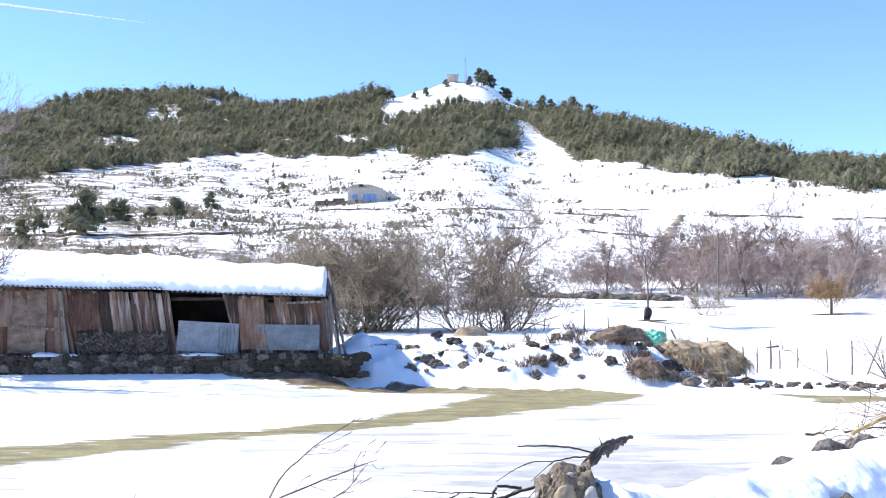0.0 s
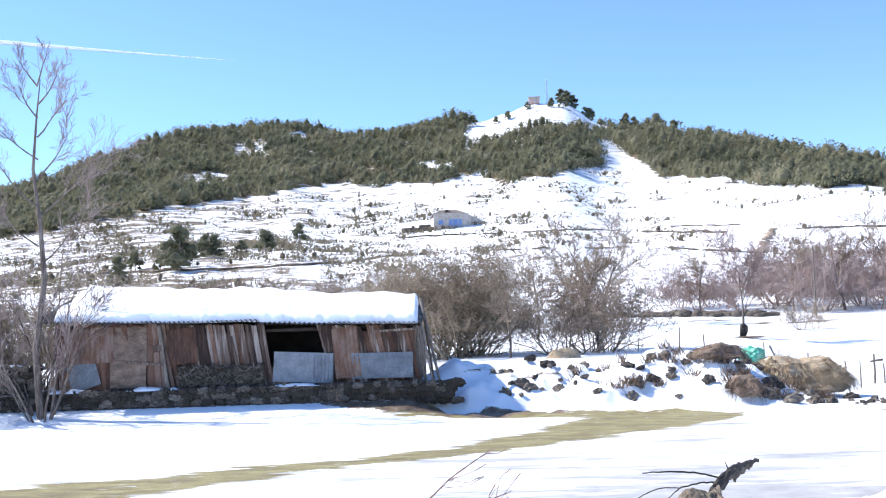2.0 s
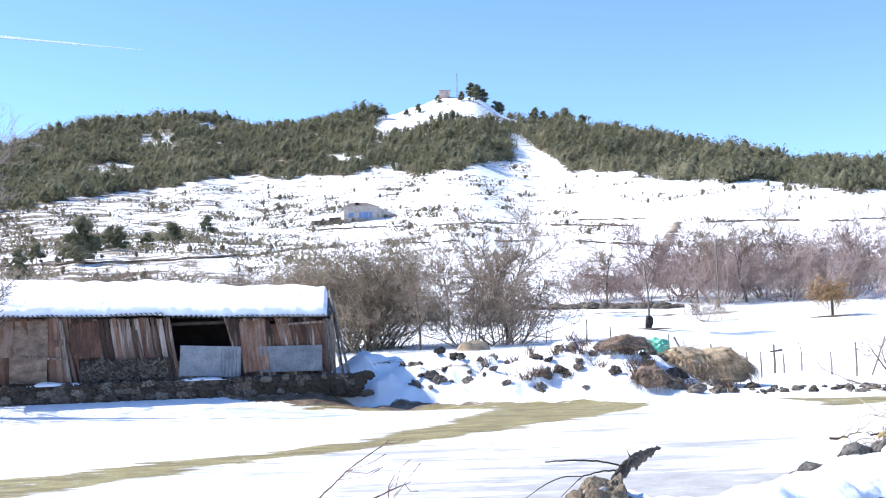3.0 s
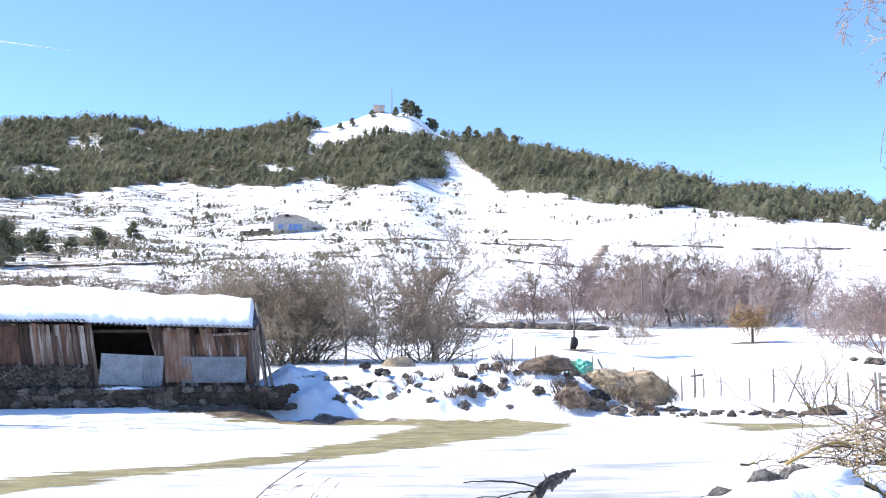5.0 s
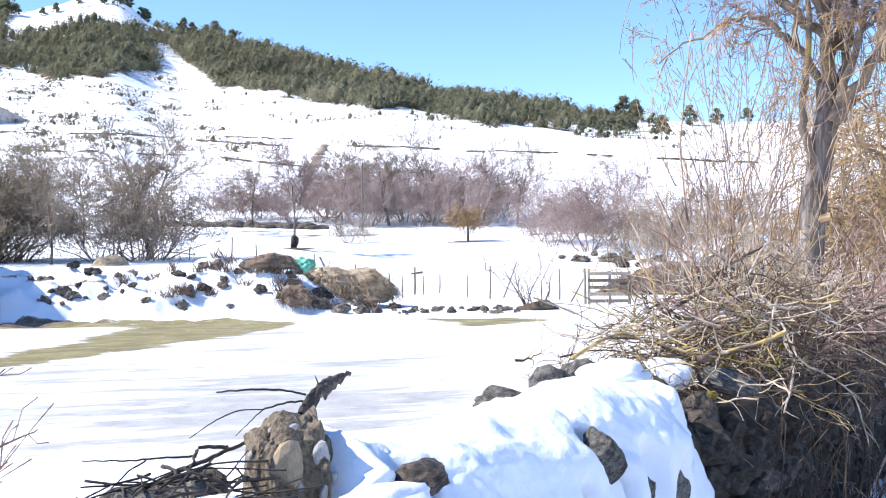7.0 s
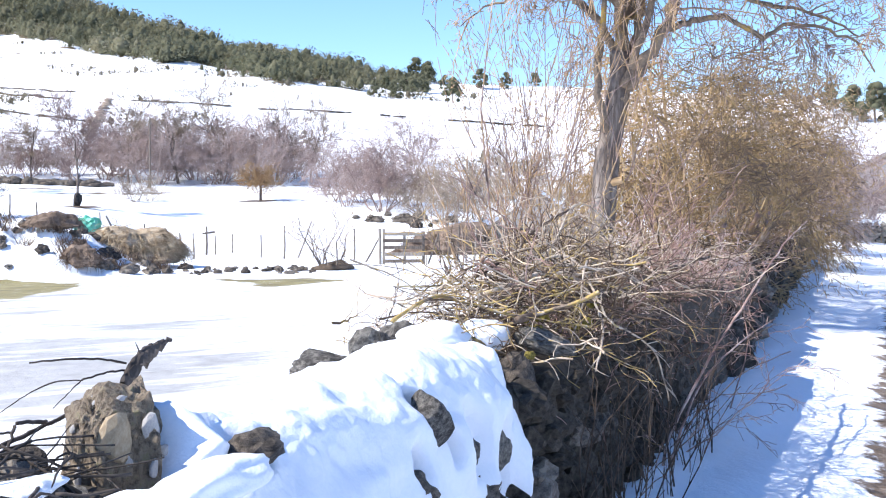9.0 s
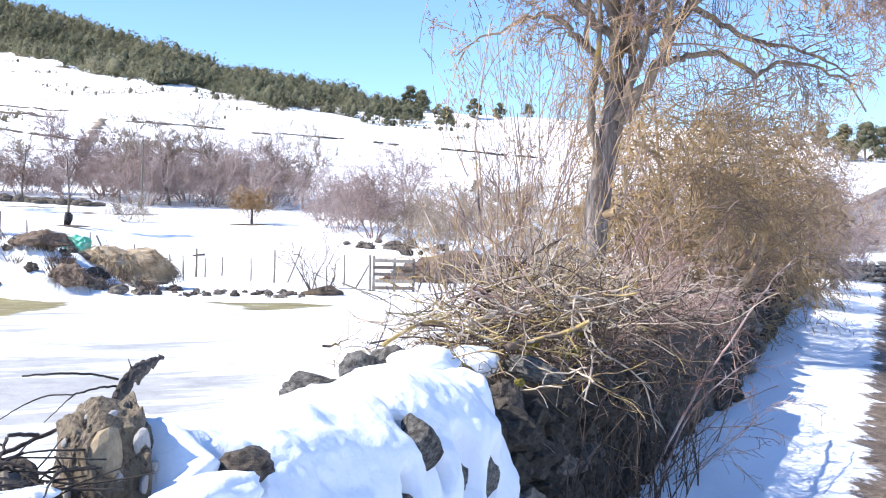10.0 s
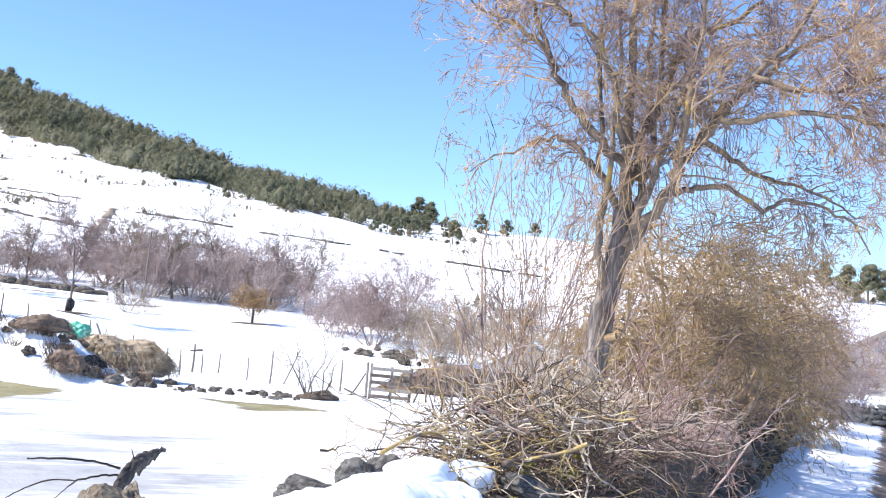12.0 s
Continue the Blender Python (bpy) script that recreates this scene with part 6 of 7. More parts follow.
snag = stick("snag", [W(2.62, 2.5, 1.07), W(2.78, 2.58, 1.125), W(2.92, 2.65, 1.15), W(3.02, 2.68, 1.165)], 0.009, 0.007, M_DARKTWIG, "dark broken branch with splintered bark on the wall", 0, 1)
part("bark", bark_plate([W(2.72, 2.55, 1.12), W(2.9, 2.63, 1.15), W(3.04, 2.69, 1.165), W(3.17, 2.73, 1.165)], 0.042, 4), M_DARKTWIG, snag, "splintered dark bark slab")
part("splinter", tubes("splinter", [(tuple(W(2.93, 2.65, 1.15)), tuple(W(2.91, 2.65, 1.185)), 0.003, 0.001)], 5), M_DARKTWIG, snag)
for i, (pts, r0, r1) in enumerate((([W(2.87, 2.65, 1.135), W(2.8, 2.67, 1.155), W(2.72, 2.69, 1.165), W(2.6, 2.72, 1.17)], 0.0045, 0.0032),
    ([W(2.8, 2.6, 1.13), W(2.74, 2.6, 1.135), W(2.69, 2.61, 1.13), W(2.66, 2.62, 1.125)], 0.0036, 0.0034), ([W(2.66, 2.62, 1.125), W(2.61, 2.66, 1.125), W(2.56, 2.7, 1.1), W(2.53, 2.75, 1.06)], 0.0028, 0.0015), ([W(2.66, 2.62, 1.125), W(2.62, 2.62, 1.105), W(2.57, 2.63, 1.07)], 0.0028, 0.0015),
    ([W(2.72, 2.55, 1.105), W(2.6, 2.55, 1.085), W(2.46, 2.54, 1.065), W(2.3, 2.52, 1.05), W(2.1, 2.5, 1.03)], 0.006, 0.007), ([W(2.34, 2.54, 1.065), W(2.26, 2.55, 1.075), W(2.16, 2.56, 1.085), W(2.05, 2.58, 1.1)], 0.004, 0.002), ([W(2.2, 2.55, 1.08), W(2.14, 2.55, 1.06), W(2.08, 2.54, 1.03)], 0.003, 0.0015),
    ([W(2.24, 2.4, 1.08), W(2.12, 2.34, 1.085), W(1.98, 2.26, 1.07), W(1.8, 2.14, 1.05)], 0.005, 0.004), ([W(2.2, 2.36, 1.06), W(2.08, 2.26, 1.05), W(1.92, 2.14, 1.03)], 0.0042, 0.003), ([W(2.18, 2.42, 1.08), W(2.14, 2.3, 1.06), W(2.1, 2.16, 1.02)], 0.004, 0.003), ([W(2.2, 2.5, 1.07), W(2.1, 2.36, 1.085), W(1.95, 2.3, 1.06)], 0.006, 0.004), ([W(2.4, 2.5, 1.08), W(2.28, 2.47, 1.1), W(2.2, 2.42, 1.07), W(2.12, 2.4, 1.03)], 0.006, 0.004), ([W(2.1, 2.24, 1.04), W(1.98, 2.16, 1.06), W(1.8, 2.06, 1.05)], 0.006, 0.004))):
    stick("dead_branch", pts, r0 * 0.75, r1 * 0.7, M_DARKTWIG, "thin dark dead branch lying on the wall", 0, 30 + i)
for i, (sa, c, z, sx, sy, sz) in enumerate(((2.2, 2.46, 1.0, 0.13, 0.11, 0.12), (2.08, 2.48, 1.0, 0.15, 0.12, 0.11), (1.94, 2.46, 0.98, 0.14, 0.12, 0.1), (1.8, 2.46, 0.98, 0.17, 0.12, 0.11), (2.32, 2.5, 1.0, 0.12, 0.1, 0.11), (1.98, 2.3, 0.99, 0.14, 0.1, 0.08))):
    ob = new("rubble_stone", rock(1700 + i, 3, 0.3))
    ob.data.materials.append(M_STONE if i % 2 else M_DARKSTONE)
    ob.matrix_basis = Matrix.LocRotScale(W(sa, c, z), Euler((0.2 * i, 0.3, i)), (sx, sy, sz))
    tagged(ob, "rounded grey stone bedded among dead branches", "stone", "tumbled stones")
for k, (sa, c, z, a, b, h) in enumerate(((1.98, 2.22, 1.05, 0.13, 0.05, 0.02), (2.12, 2.08, 1.0, 0.1, 0.06, 0.03), (2.35, 2.05, 1.0, 0.2, 0.07, 0.04))):
    bm = bmesh.new()
    bmesh.ops.create_icosphere(bm, subdivisions=4, radius=1)
    for v in bm.verts:
        v.co *= 1 + 0.25 * noise.noise(v.co * 1.5 + Vector((k * 7, 3, 0))) + 0.06 * noise.noise(v.co * 5)
        v.co = Vector((v.co.x * a, v.co.y * b, v.co.z * h))
    me = bpy.data.meshes.new("snow_pillow")
    bm.to_mesh(me)
    bm.free()
    me.polygons.foreach_set("use_smooth", [True] * len(me.polygons))
    o = part("snow_pillow", me, M_SNOW)
    o.matrix_basis = Matrix.Translation(W(sa, c, z)) @ Matrix.Rotation(WALL_ANG, 4, "Z")
    tagged(o, "rounded pillow of snow between dead branches", "snow", "snow pillows", kind="stuff")
rng = random.Random(67)
for i in range(80):
    s, c = rng.uniform(0.4, 2.22), rng.uniform(2.1, 2.6)
    k = rng.uniform(0.06, 0.15)
    ob = new("rubble_stone", rng.choice(ROCKS if rng.random() < 0.5 else ROCKS_D))
    ob.matrix_basis = Matrix.LocRotScale(W(s, c, 0.95 + rng.uniform(0, 0.04)), Euler([rng.uniform(0, 6) for _ in range(3)]), (k * 1.5, k, k))
    tagged(ob, "small grey stone tumbled on the wall top", "stone", "tumbled stones")
rng = random.Random(66)
for i in range(130):
    s, c = (rng.uniform(1.3, 2.05), rng.uniform(2.08, 2.5)) if i % 3 else (rng.uniform(1.95, 2.3), rng.uniform(2.2, 2.48))
    d = Vector((rng.choice((-1, 1)) * rng.uniform(0.5, 1), rng.gauss(0, 0.7), rng.gauss(0.0, 0.1)))
    d = (U * d.x + N * d.y + Vector((0, 0, d.z))).normalized()
    q = W(s, c, rng.uniform(1.0, 1.08))
    L = rng.uniform(0.1, 0.34)
    stick("dead_twig", [q - d * L / 2, q + Vector((0, 0, rng.uniform(-0.03, 0.03))), q + d * L / 2], rng.uniform(0.002, 0.0045), 0.0015, M_DARKTWIG, "short dark dead twig tangled on the wall", 0, 400 + i, 3)
# thin twigs standing up from behind the wall
for i, (pts, r0) in enumerate((([W(1.2, 2.05, 1.0), W(1.28, 2.1, 1.21), W(1.37, 2.1, 1.3), W(1.51, 2.1, 1.37)], 0.0035), ([W(1.1, 2.05, 1.15), W(1.28, 2.1, 1.205), W(1.48, 2.1, 1.255), W(1.58, 2.12, 1.27)], 0.0035), ([W(1.0, 2.1, 1.05), W(1.28, 2.1, 1.14), W(1.45, 2.1, 1.2), W(1.51, 2.1, 1.235)], 0.004), ([W(0.8, 2.1, 1.0), W(0.9, 2.1, 1.1), W(0.98, 2.12, 1.18), W(1.0, 2.14, 1.25)], 0.005), ([W(0.5, 2.1, 0.98), W(0.7, 2.1, 1.1), W(0.85, 2.1, 1.17)], 0.005))):
    stick("bare_twig", pts, r0 * 0.8, 0.001, M_TWIGRED, "thin budded bare twig rising above the wall", 6, 60 + i)


# ---- the lichened tree behind the wall ----
def build_main_tree():
    rng = random.Random(31)
    B = Vector((7.45, 11.33, -0.45))
    view = Vector((0.56, 0.83, 0))
    side = Vector((0.83, -0.56, 0))

    def at(x, z, y=0.0):
        return tuple(side * x + view * y + Vector((0, 0, z + 0.45)))

    segs, limbs = [], []

    def limb(pts, r0, r1, level=0, kids=9, droop=-0.02, kid_len=1.0, depth=3, spread=0.9):
        P = [Vector(p) for p in pts]
        n = len(P) - 1
        if kids:
            r0, r1, kids = r0 * 0.86, r1 * 0.82, int(kids * 1.5)
        mine = []
        limbs.append(mine)
        for i in range(n):
            a, b = r0 + (r1 - r0) * i / n, r0 + (r1 - r0) * (i + 1) / n
            m = 4
            for k in range(m):
                p, q = P[i].lerp(P[i + 1], k / m), P[i].lerp(P[i + 1], (k + 1) / m)
                if k:
                    p = last
                if k < m - 1:
                    q = q + Vector([rng.gauss(0, 0.02 if kids else 0.006) for _ in range(3)])
                last = q
                mine.append((tuple(p), tuple(q), a + (b - a) * k / m, a + (b - a) * (k + 1) / m, level))
        for _ in range(kids):
            t = rng.uniform(0.3, 1.0) * n
            i = min(int(t), n - 1)
            p = P[i].lerp(P[i + 1], t - i)
            d = (P[i + 1] - P[i]).normalized()
            k = Vector([rng.gauss(0, 1) for _ in range(3)])
            k = (k - d * k.dot(d)).normalized()
            grow(rng, p, d * 0.7 + k * spread, kid_len * rng.uniform(0.5, 1.3), max(r1 * 0.5, 0.013) * rng.uniform(0.6, 1.0), depth, 4, 0.14, droop, 0.85, 0.56, 5, 0.15, 0.62, 0.0044, segs, level + 1)
        for _ in range(kids // 3):
            t = rng.uniform(0.15, 0.8) * n
            i = min(int(t), n - 1)
            p = P[i].lerp(P[i + 1], t - i)
            grow(rng, p, (rng.gauss(0, 0.5), rng.gauss(0, 0.5), -0.4), rng.uniform(0.4, 1.3), 0.007, 1, 4, 0.1, -0.2, 0.5, 0.4, 7, 0.2, 0.6, 0.0045, segs, level + 1)

    limb([at(-0.08, -0.6), at(-0.07, 0.4), at(-0.04, 1.2), at(0.02, 1.77), at(0.06, 2.16), at(0.11, 2.51), at(0.17, 2.91), at(0.19, 3.2)], 0.165, 0.1, 0, 0)
    # the heavy stem to the right and its spreading limbs
    limb([at(0.06, 2.2), at(0.2, 2.6), at(0.33, 2.9, -0.1), at(0.56, 3.28, -0.2), at(0.76, 3.68, -0.2), at(0.91, 3.95, -0.2), at(1.19, 4.36, -0.3), at(1.43, 4.72, -0.3), at(1.8, 5.1, -0.4), at(2.2, 5.8, -0.4)], 0.095, 0.034, 0, 9, 0.0, 1.1)
    limb([at(0.1, 2.45, 0.05), at(0.25, 2.95, 0.1), at(0.38, 3.4, 0.1), at(0.46, 3.9, 0.15), at(0.5, 4.6, 0.2), at(0.48, 5.4, 0.2), at(0.55, 6.2, 0.2)], 0.07, 0.025, 0, 7, 0.0, 0.8)
    limb([at(0.02, 2.3, -0.08), at(-0.06, 2.8, -0.12), at(-0.04, 3.3, -0.15), at(0.0, 3.9, -0.2), at(0.02, 4.7, -0.2), at(-0.05, 5.6, -0.2)], 0.055, 0.02, 0, 5, 0.0, 0.7)
    limb([at(0.2, 2.8, -0.1), at(0.46, 3.5, -0.3), at(0.62, 4.2, -0.4), at(0.84, 5.0, -0.4), at(0.95, 6.0, -0.4)], 0.055, 0.02, 0, 7, 0.0, 0.8)
    limb([at(0.95, 4.03, -0.2), at(1.18, 4.4, 0.1), at(1.42, 4.73, 0.3), at(1.75, 4.98, 0.5), at(2.11, 5.36, 0.6), at(2.73, 5.72, 0.8), at(3.14, 5.97, 0.9)], 0.065, 0.02, 0, 17, -0.03, 1.1)
    limb([at(1.1, 4.2, -0.3), at(1.28, 4.23, -0.4), at(1.88, 4.28, -0.8), at(2.4, 4.23, -1.0), at(2.83, 4.08, -1.2), at(3.4, 3.8, -1.3)], 0.05, 0.012, 0, 12, -0.05, 0.85)
    limb([at(0.72, 3.4, -0.2), at(0.95, 3.52, 0.0), at(1.33, 3.6, 0.2), at(1.78, 3.34, 0.3), at(2.02, 3.52, 0.4), at(2.44, 3.5, 0.5), at(2.87, 3.34, 0.6), at(3.1, 3.0, 0.7)], 0.045, 0.012, 0, 8, -0.07, 0.7)
    limb([at(1.46, 4.76, -0.3), at(1.78, 4.58, -0.6), at(2.17, 4.52, -0.8), at(2.58, 4.64, -1.0), at(3.3, 4.8, -1.2)], 0.045, 0.014, 0, 17, -0.06, 1.0)
    limb([at(0.95, 4.05, -0.2), at(1.39, 3.93, 0.4), at(1.83, 3.83, 0.8), at(2.25, 3.82, 1.1), at(2.68, 3.72, 1.3), at(3.1, 3.5, 1.4)], 0.045, 0.012, 0, 9, -0.06, 0.8)
    # the left limbs
    limb([at(0.17, 3.1), at(0.17, 3.7), at(-0.19, 4.03), at(-0.48, 4.33), at(-0.66, 4.63), at(-0.79, 4.9), at(-0.99, 5.11), at(-1.23, 5.28), at(-1.7, 5.45)], 0.075, 0.025, 0, 11, -0.02, 0.9)
    limb([at(-0.77, 4.87), at(-0.93, 5.21), at(-1.05, 5.57), at(-1.15, 6.1)], 0.04, 0.015, 0, 8, 0.0, 0.8)
    limb([at(0.19, 3.1), at(-0.03, 3.52), at(-0.24, 3.73), at(-0.45, 3.92), at(-0.63, 4.0), at(-0.91, 3.9), at(-1.21, 3.75), at(-1.6, 3.5)], 0.06, 0.008, 0, 9, -0.12, 0.5)
    # the upright middle ones
    limb([at(0.19, 3.1), at(0.18, 3.84), at(0.15, 4.51), at(0.14, 5.19), at(0.14, 5.64), at(0.14, 6.4)], 0.075, 0.035, 0, 9, 0.0, 0.9)
    limb([at(-0.1, 3.55), at(-0.15, 4.26), at(-0.21, 4.8), at(-0.23, 5.25), at(-0.23, 5.62), at(-0.25, 6.2)], 0.035, 0.02, 0, 5, 0.0, 0.6)
    limb([at(0.21, 3.3, 0.1), at(0.3, 4.02, 0.3), at(0.44, 4.39, 0.5), at(0.63, 4.86, 0.6), at(0.73, 5.23, 0.6), at(0.97, 5.51, 0.7), at(1.27, 5.65, 0.8), at(1.7, 6.0, 0.9)], 0.075, 0.03, 0, 13, -0.02, 1.0)
    limb([at(0.16, 3.8, -0.1), at(0.0, 4.23, -0.3), at(-0.07, 4.63, -0.4), at(-0.31, 5.02, -0.5), at(-0.6, 5.23, -0.6), at(-0.83, 5.4, -0.7), at(-1.2, 5.7, -0.8)], 0.055, 0.02, 0, 11, -0.03, 0.9)
    limb([at(0.3, 3.6, 0.2), at(0.5, 4.4, 0.9), at(0.4, 5.3, 1.3), at(0.5, 6.2, 1.5)], 0.05, 0.02, 0, 12, 0.0, 1.0)
    limb([at(0.7, 3.5, -0.3), at(0.71, 3.74, -0.5), at(0.74, 4.19, -0.5), at(0.75, 4.57, -0.5)], 0.06, 0.045, 0, 5, -0.08, 0.7)
    # shoots at the foot
    for i in range(58):
        a = rng.uniform(0, 6.28)
        d = rng.uniform(0.15, 1.0)
        grow(rng, at(d * math.cos(a) - 0.75, -0.5, 0.1 + d * abs(math.sin(a))), (rng.gauss(0, 0.2), rng.gauss(0, 0.2), 1), rng.uniform(2.0, 4.6), rng.uniform(0.009, 0.02), 2, 4, 0.09, 0.02, 0.45, 0.3, 7, 0.4, 0.5, 0.0042, segs, 1)

    def inside(q):
        x, z = Vector(q).dot(side), q[2] - 0.45
        lim = float(np.interp(z, [0, 2.6, 3.4, 4.2, 5.2], [-2.2, -1.9, -1.9, -1.9, -2.4]))
        far = float(np.interp(z, [1.6, 2.2, 2.8, 3.4, 4.2, 5.0], [1.3, 1.9, 2.7, 3.1, 3.5, 3.9]))
        return lim + 0.25 * noise.noise(Vector(q) * 2) < x < far + 0.4 * noise.noise(Vector(q) * 1.7)
    def airy(q):
        x, z = Vector(q).dot(side), q[2] - 0.45
        if x > 1.5 and z < 4.1:
            return rng.random() < 0.6
        return x > -0.45 or rng.random() < (0.85 if z > 4.5 else 0.4 if z > 2.6 and x < -0.9 else 0.75)

    segs = [g for g in segs if inside(g[1]) and airy(g[1])]
    t = empty("lichened_tree", Matrix.Translation(B), "large bare tree with yellow lichen and drooping twigs", "tree")
    part("trunk", pipe("trunk", limbs[0], 16, 0.28, 3), M_BARK, t)
    for rows in limbs[1:]:
        part("limb", pipe("limb", rows, 9, 0.2, len(rows)), M_LICHEN, t)
    part("crown", tubes("crown", segs, 3), M_TWIG, t)
    part("cut_stub", tubes("cut_stub", [(at(0.02, 1.72, -0.05), at(0.2, 1.77, -0.14), 0.05, 0.04)], 8), M_ORANGE, t, "pale orange cut branch stub")


build_main_tree()


def build_thicket_tree(seed, base, h, width, label, n_stem=8, m=M_TWIGOLIVE):
    """A broad tree with a dense dome of hanging twigs."""
    rng = random.Random(seed)
    segs = []
    for i in range(n_stem):
        a = 6.28 * i / n_stem + rng.uniform(-0.3, 0.3)
        grow(rng, (0.2 * math.cos(a), 0.2 * math.sin(a), -0.2), (width / h * math.cos(a) * rng.uniform(0.5, 1.2), width / h * math.sin(a) * rng.uniform(0.5, 1.2), 0.9), h * rng.uniform(0.7, 0.95), 0.05, 4, 4, 0.22, -0.02, 0.95, 0.6, 6, 0.2, 0.58, 0.0058, segs)
    for i in range(280):
        a = rng.uniform(0, 6.28)
        z = h * rng.uniform(0.08, 0.85)
        k = rng.uniform(0.2, 0.6) * width
        grow(rng, (k * math.cos(a), k * math.sin(a), z), (math.cos(a), math.sin(a), rng.uniform(-0.1, 0.8)), width * rng.uniform(0.5, 1.0), rng.uniform(0.008, 0.017), 2, 4, 0.13, -0.1, 0.8, 0.5, 8, 0.2, 0.62, 0.005, segs, 1)
    off = Vector((seed, seed * 2, 0))

    def inside(q):
        k = 1 + 0.55 * noise.noise(Vector(q) * 1.5 + off)
        z = max(q[2] - 0.35 * h, (0.35 * h - q[2]) * 1.1)
        e = math.hypot(q[0], q[1]) ** 2 / (width * k) ** 2 + (z / (0.62 * h * k)) ** 2
        return q[2] > 0.1 and (e < 1 or rng.random() < 0.35 * math.exp(1.5 * (1 - e)))
    segs = [s for s in segs if (s[4] == 0 and math.hypot(s[1][0], s[1][1]) < 0.85 * width) or (s[4] and inside(s[1]))]
    return tree_thing("thicket_tree", segs, M_TWIG, m, Matrix.Translation(base), label, "tree", "thicket trees along the lane", split=0, sides=(6, 3))


build_thicket_tree(11, W(15.6, 3.15, -0.4), 4.5, 1.4, "dense bare bush tree with olive lichened twigs", 16)
build_thicket_tree(12, W(19.2, 3.1, -0.4), 5.0, 1.75, "dense bare bush tree with olive lichened twigs", 16)
build_thicket_tree(13, W(25.2, 2.97, -0.4), 5.4, 2.0, "dense brown bare bush tree beside the lane", 15)
build_thicket_tree(14, W(32.2, 2.7, -0.4), 5.1, 2.0, "dense brown bare bush tree beside the lane", 13, M_HEDGERED)
build_thicket_tree(15, W(41.2, 2.2, -0.3), 4.2, 1.9, "greyish brown bare bush tree beside the lane", 11, M_HEDGERED)


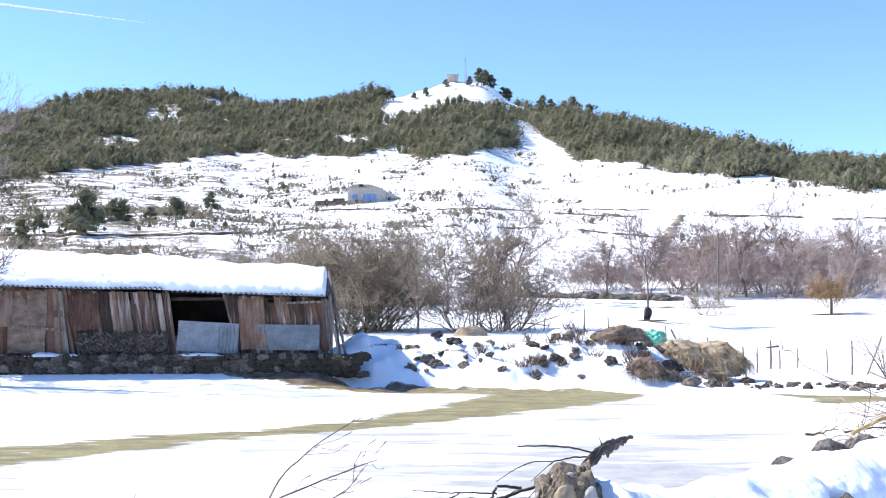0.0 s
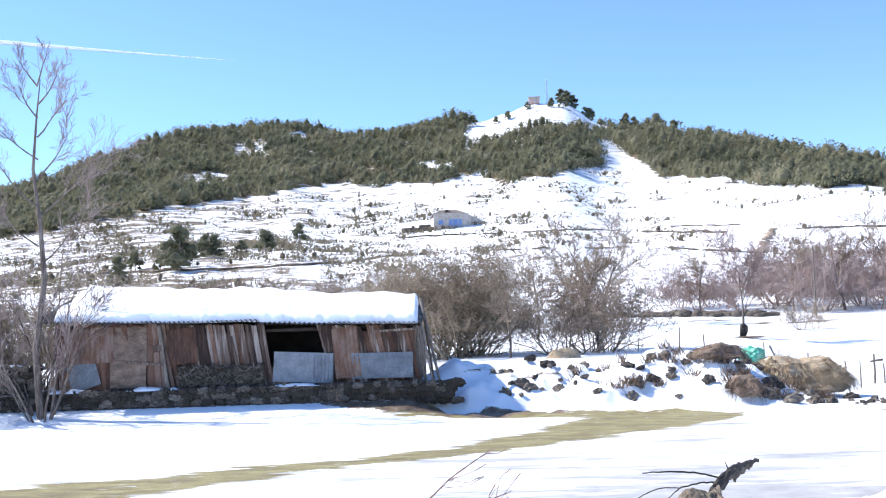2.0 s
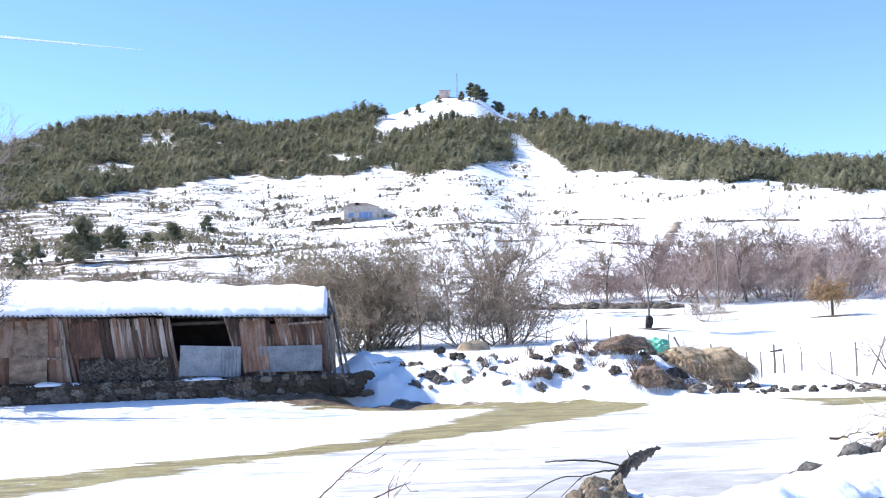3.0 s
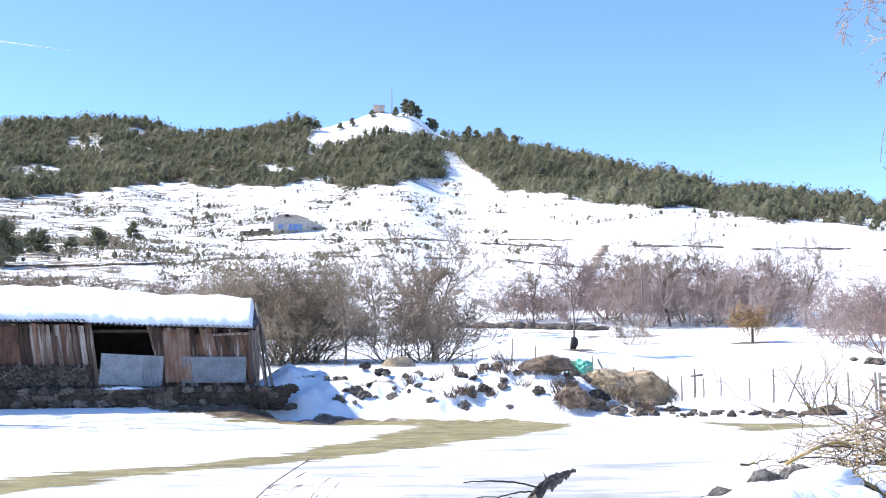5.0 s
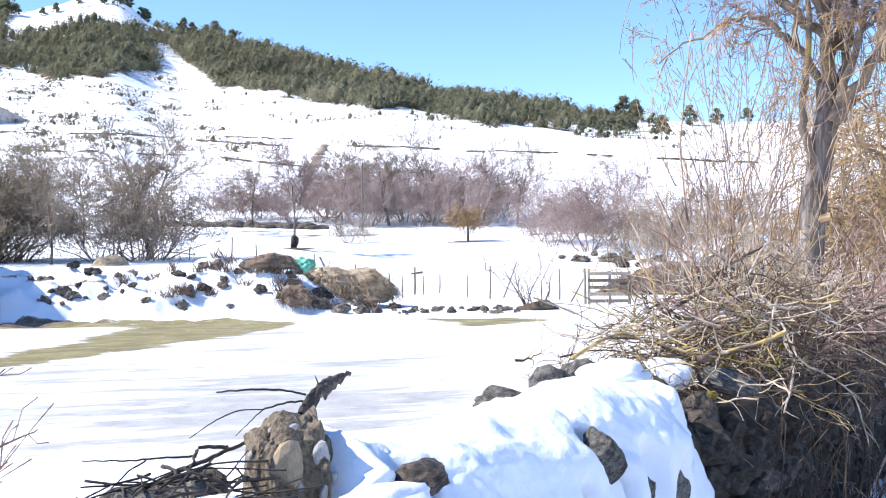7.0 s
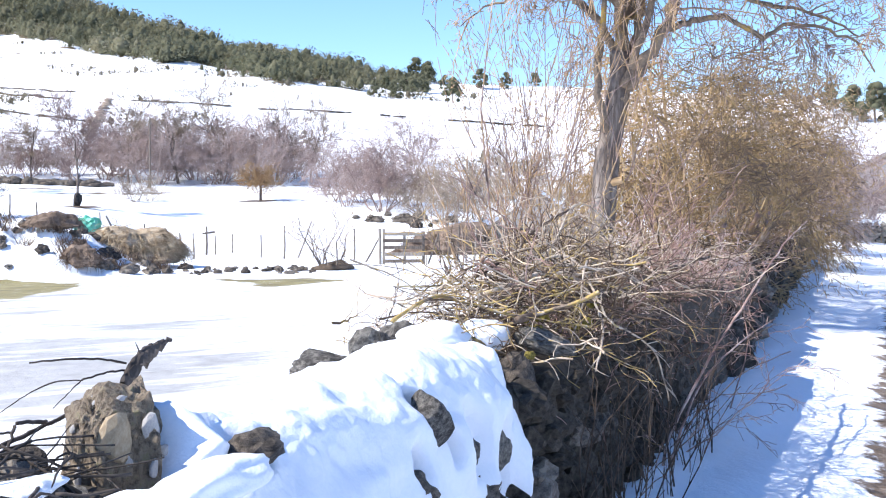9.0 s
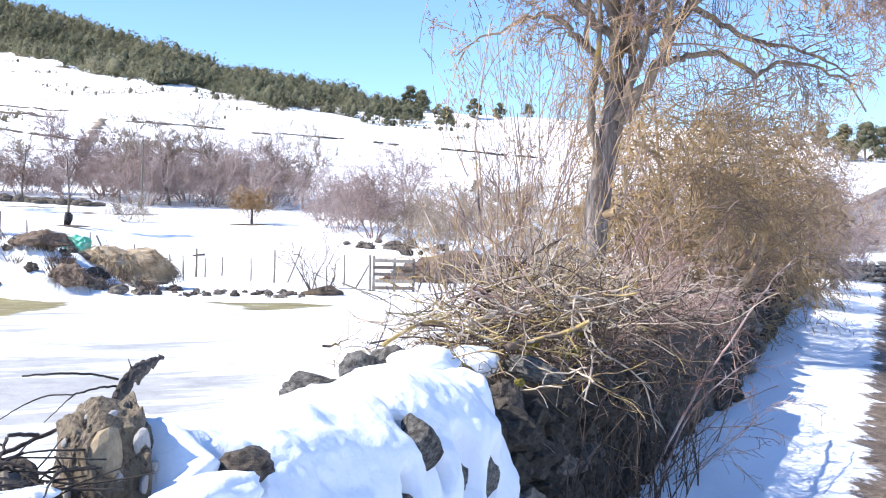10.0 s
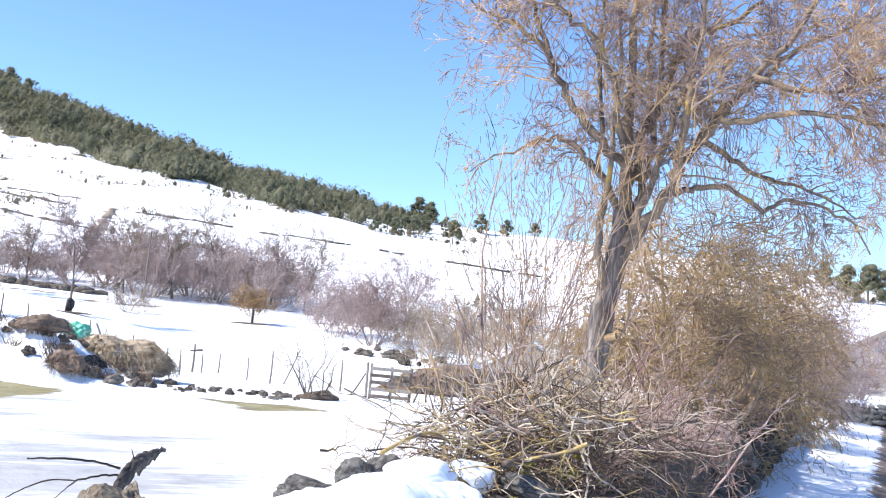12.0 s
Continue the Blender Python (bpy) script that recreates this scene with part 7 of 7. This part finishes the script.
# ---- brush pile and brambles on the wall ----
def build_brush():
    rng = random.Random(90)
    groups = {"cut_branches": [], "brambles": [], "mossy_sticks": [], "dark_branches": []}
    # cut branches heaped along the wall top
    for i in range(760):
        s = rng.uniform(4.6, 7.5) if i % 3 else rng.uniform(5.0, 15.0)
        c = 2.45 + rng.gauss(0, 0.22)
        top = float(np.interp(s, [4.4, 4.8, 5.2, 6.2, 9.5, 13], [1.1, 1.22, 1.3, 1.32, 1.18, 1.0])) - 0.2 * abs(c - 2.4)
        z = rng.uniform(0.86 if s < 9 else 0.55, top)
        a = rng.gauss(0, 1.0)
        d = U * math.cos(a) * rng.choice((-1, 1)) + N * math.sin(a) * 0.8 + Vector((0, 0, rng.gauss(0.03, 0.26)))
        L = rng.uniform(0.3, 0.8) * (0.6 if s < 5.2 else 1)
        r = rng.uniform(0.002, 0.0065) if i % 12 else rng.uniform(0.007, 0.01)
        # deeper sticks mostly get the dark brown: the heap's inner shade put into colour
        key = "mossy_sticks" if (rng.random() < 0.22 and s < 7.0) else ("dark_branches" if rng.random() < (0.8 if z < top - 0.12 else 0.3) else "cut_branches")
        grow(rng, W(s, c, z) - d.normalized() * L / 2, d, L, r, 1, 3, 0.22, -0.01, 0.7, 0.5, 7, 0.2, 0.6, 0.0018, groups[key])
    # brambles hanging over the lane side and along the wall
    for i in range(270):
        s = 5.2 + abs(rng.gauss(0, 1)) * (3.4 if i % 3 == 0 else 9.0)
        if s > 26 or (s < 7.0 and i % 3):
            continue
        c = rng.uniform(2.05, 2.55)
        z = rng.uniform(0.2, 1.05 if s < 11 else 0.7) - 0.5 * max(0.0, 2.0 - c)
        d = U * rng.gauss(0.2, 0.6) - N * rng.uniform(-0.3, 0.18) + Vector((0, 0, rng.uniform(-0.1, 1.2)))
        grow(rng, W(s, c, z), d, rng.uniform(0.25, 0.65), rng.uniform(0.003, 0.007), 2, 4, 0.18, -0.06, 0.7, 0.5, 6, 0.2, 0.6, 0.0022, groups["brambles"])
    # upright stems before the face
    for i in range(46):
        s = rng.uniform(4.8, 7.4)
        grow(rng, W(s, rng.uniform(1.8, 2.1), -0.02), U * rng.gauss(0, 0.2) + N * rng.gauss(-0.05, 0.15) + Vector((0, 0, 1)), rng.uniform(0.4, 0.95), rng.uniform(0.003, 0.007), 1, 3, 0.1, 0, 0.5, 0.5, 6, 0.3, 0.6, 0.002, groups["dark_branches"])
    for name, m, lab, cat in (("cut_branches", M_PALETWIG, "tangled heap of cut pale branches on the wall", "brush pile"), ("dark_branches", M_BROWNTWIG, "tangled brown branches, darkened for shade deep in the brush heap", "brush pile"), ("brambles", M_TWIGRED, "reddish bare bramble tangle over the wall", "brambles"), ("mossy_sticks", M_YELLOW, "yellow lichened sticks in the brush heap", "brush pile")):
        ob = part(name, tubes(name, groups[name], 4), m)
        tagged(ob, lab, cat, kind="stuff")
    # single larger boughs that stand out of the heap
    for i, (pts, r0, r1, m, lab) in enumerate((
        ([W(5.09, 2.5, 1.13), W(5.17, 2.42, 1.17), W(5.45, 2.3, 1.22), W(5.57, 2.2, 1.19), W(5.55, 2.1, 1.09), W(5.24, 1.98, 0.98), W(4.92, 1.93, 0.86)], 0.011, 0.004, M_PALETWIG, "thick lichened bough arching over the wall"),
        ([W(5.77, 2.45, 1.24), W(5.86, 2.35, 1.28), W(5.86, 2.25, 1.23), W(5.63, 2.12, 1.13), W(5.46, 2.0, 1.01), W(5.91, 1.9, 0.83), W(5.91, 1.82, 0.59)], 0.01, 0.003, M_PALETWIG, "pale arching bough hanging over the wall"),
        ([W(6.59, 1.98, 0.0), W(6.59, 1.95, 0.25), W(6.74, 1.75, 0.7), W(7.03, 1.6, 0.98), W(8.1, 1.48, 1.25), W(9.5, 1.37, 1.39)], 0.010, 0.003, M_TWIGRED, "tall thorny shoot leaning over the lane"),
        ([W(6.6, 1.95, 0.1), W(6.92, 1.85, 0.48), W(7.45, 1.7, 0.68), W(8.7, 1.55, 0.72)], 0.009, 0.003, M_TWIGRED, "thorny shoot leaning low over the lane"),
        ([W(4.73, 2.2, 1.08), W(5.4, 2.18, 1.08), W(6.15, 2.15, 1.09), W(7.6, 2.12, 1.12), W(9.0, 2.05, 1.13)], 0.017, 0.01, M_BROWNTWIG, "thick dark bough lying along the wall"),
        ([W(5.32, 2.5, 1.11), W(5.96, 2.45, 1.28), W(6.68, 2.5, 1.52), W(6.93, 2.4, 1.44), W(6.92, 2.3, 1.18)], 0.008, 0.003, M_PALETWIG, "pale bough rising from the brush"),
        ([W(5.4, 2.62, 1.2), W(5.72, 2.55, 1.29), W(5.93, 2.5, 1.4), W(6.56, 2.5, 1.5)], 0.01, 0.005, M_BROWNTWIG, "dark bough rising from the brush"),
        ([W(4.43, 2.6, 1.09), W(4.71, 2.55, 1.16), W(4.89, 2.45, 1.12), W(4.96, 2.3, 1.07)], 0.009, 0.005, M_YELLOW, "thick lichened bough across the wall"),
        ([W(6.62, 2.8, 1.0), W(6.62, 2.9, 1.25), W(6.57, 3.0, 1.51), W(6.21, 3.0, 1.65), W(5.89, 3.0, 1.69)], 0.005, 0.002, M_TWIGRED, "long arching bramble cane"))):
        stick("bough", pts, r0, r1, m, lab, 10, 200 + i)
    # thorny shoots that lean out over the lane
    for i in range(3):
        segs = grow(rng, W(rng.uniform(6.0, 8.5), rng.uniform(1.85, 2.0), 0.0), U * rng.uniform(0.3, 1.1) - N * rng.uniform(0.15, 0.4) + Vector((0, 0, 1)), rng.uniform(0.8, 1.3), rng.uniform(0.004, 0.007), 2, 6, 0.2, -0.05, 0.9, 0.4, 7, 0.25, 0.5, 0.0018)
        ob = part("thorny_shoot", tubes("thorny_shoot", segs, 5), M_TWIGRED)
        tagged(ob, "bare thorny shoot leaning over the snowy lane", "shoot", "thorny shoots")
    # moss on the stones under the heap
    for i in range(9):
        o = new("moss_clump", rock(1500 + i % 4, 3, 0.8))
        if not o.data.materials:
            o.data.materials.append(M_MOSS)
        o.matrix_basis = Matrix.LocRotScale(W(rng.uniform(4.5, 5.9), rng.uniform(2.05, 2.3), rng.uniform(0.93, 1.08)), Euler((rng.uniform(0, 3), 0, rng.uniform(0, 6))), [rng.uniform(0.03, 0.07) for _ in range(3)])
        tagged(o, "yellow green moss clump on the wall stones", "moss", "moss clumps")


build_brush()
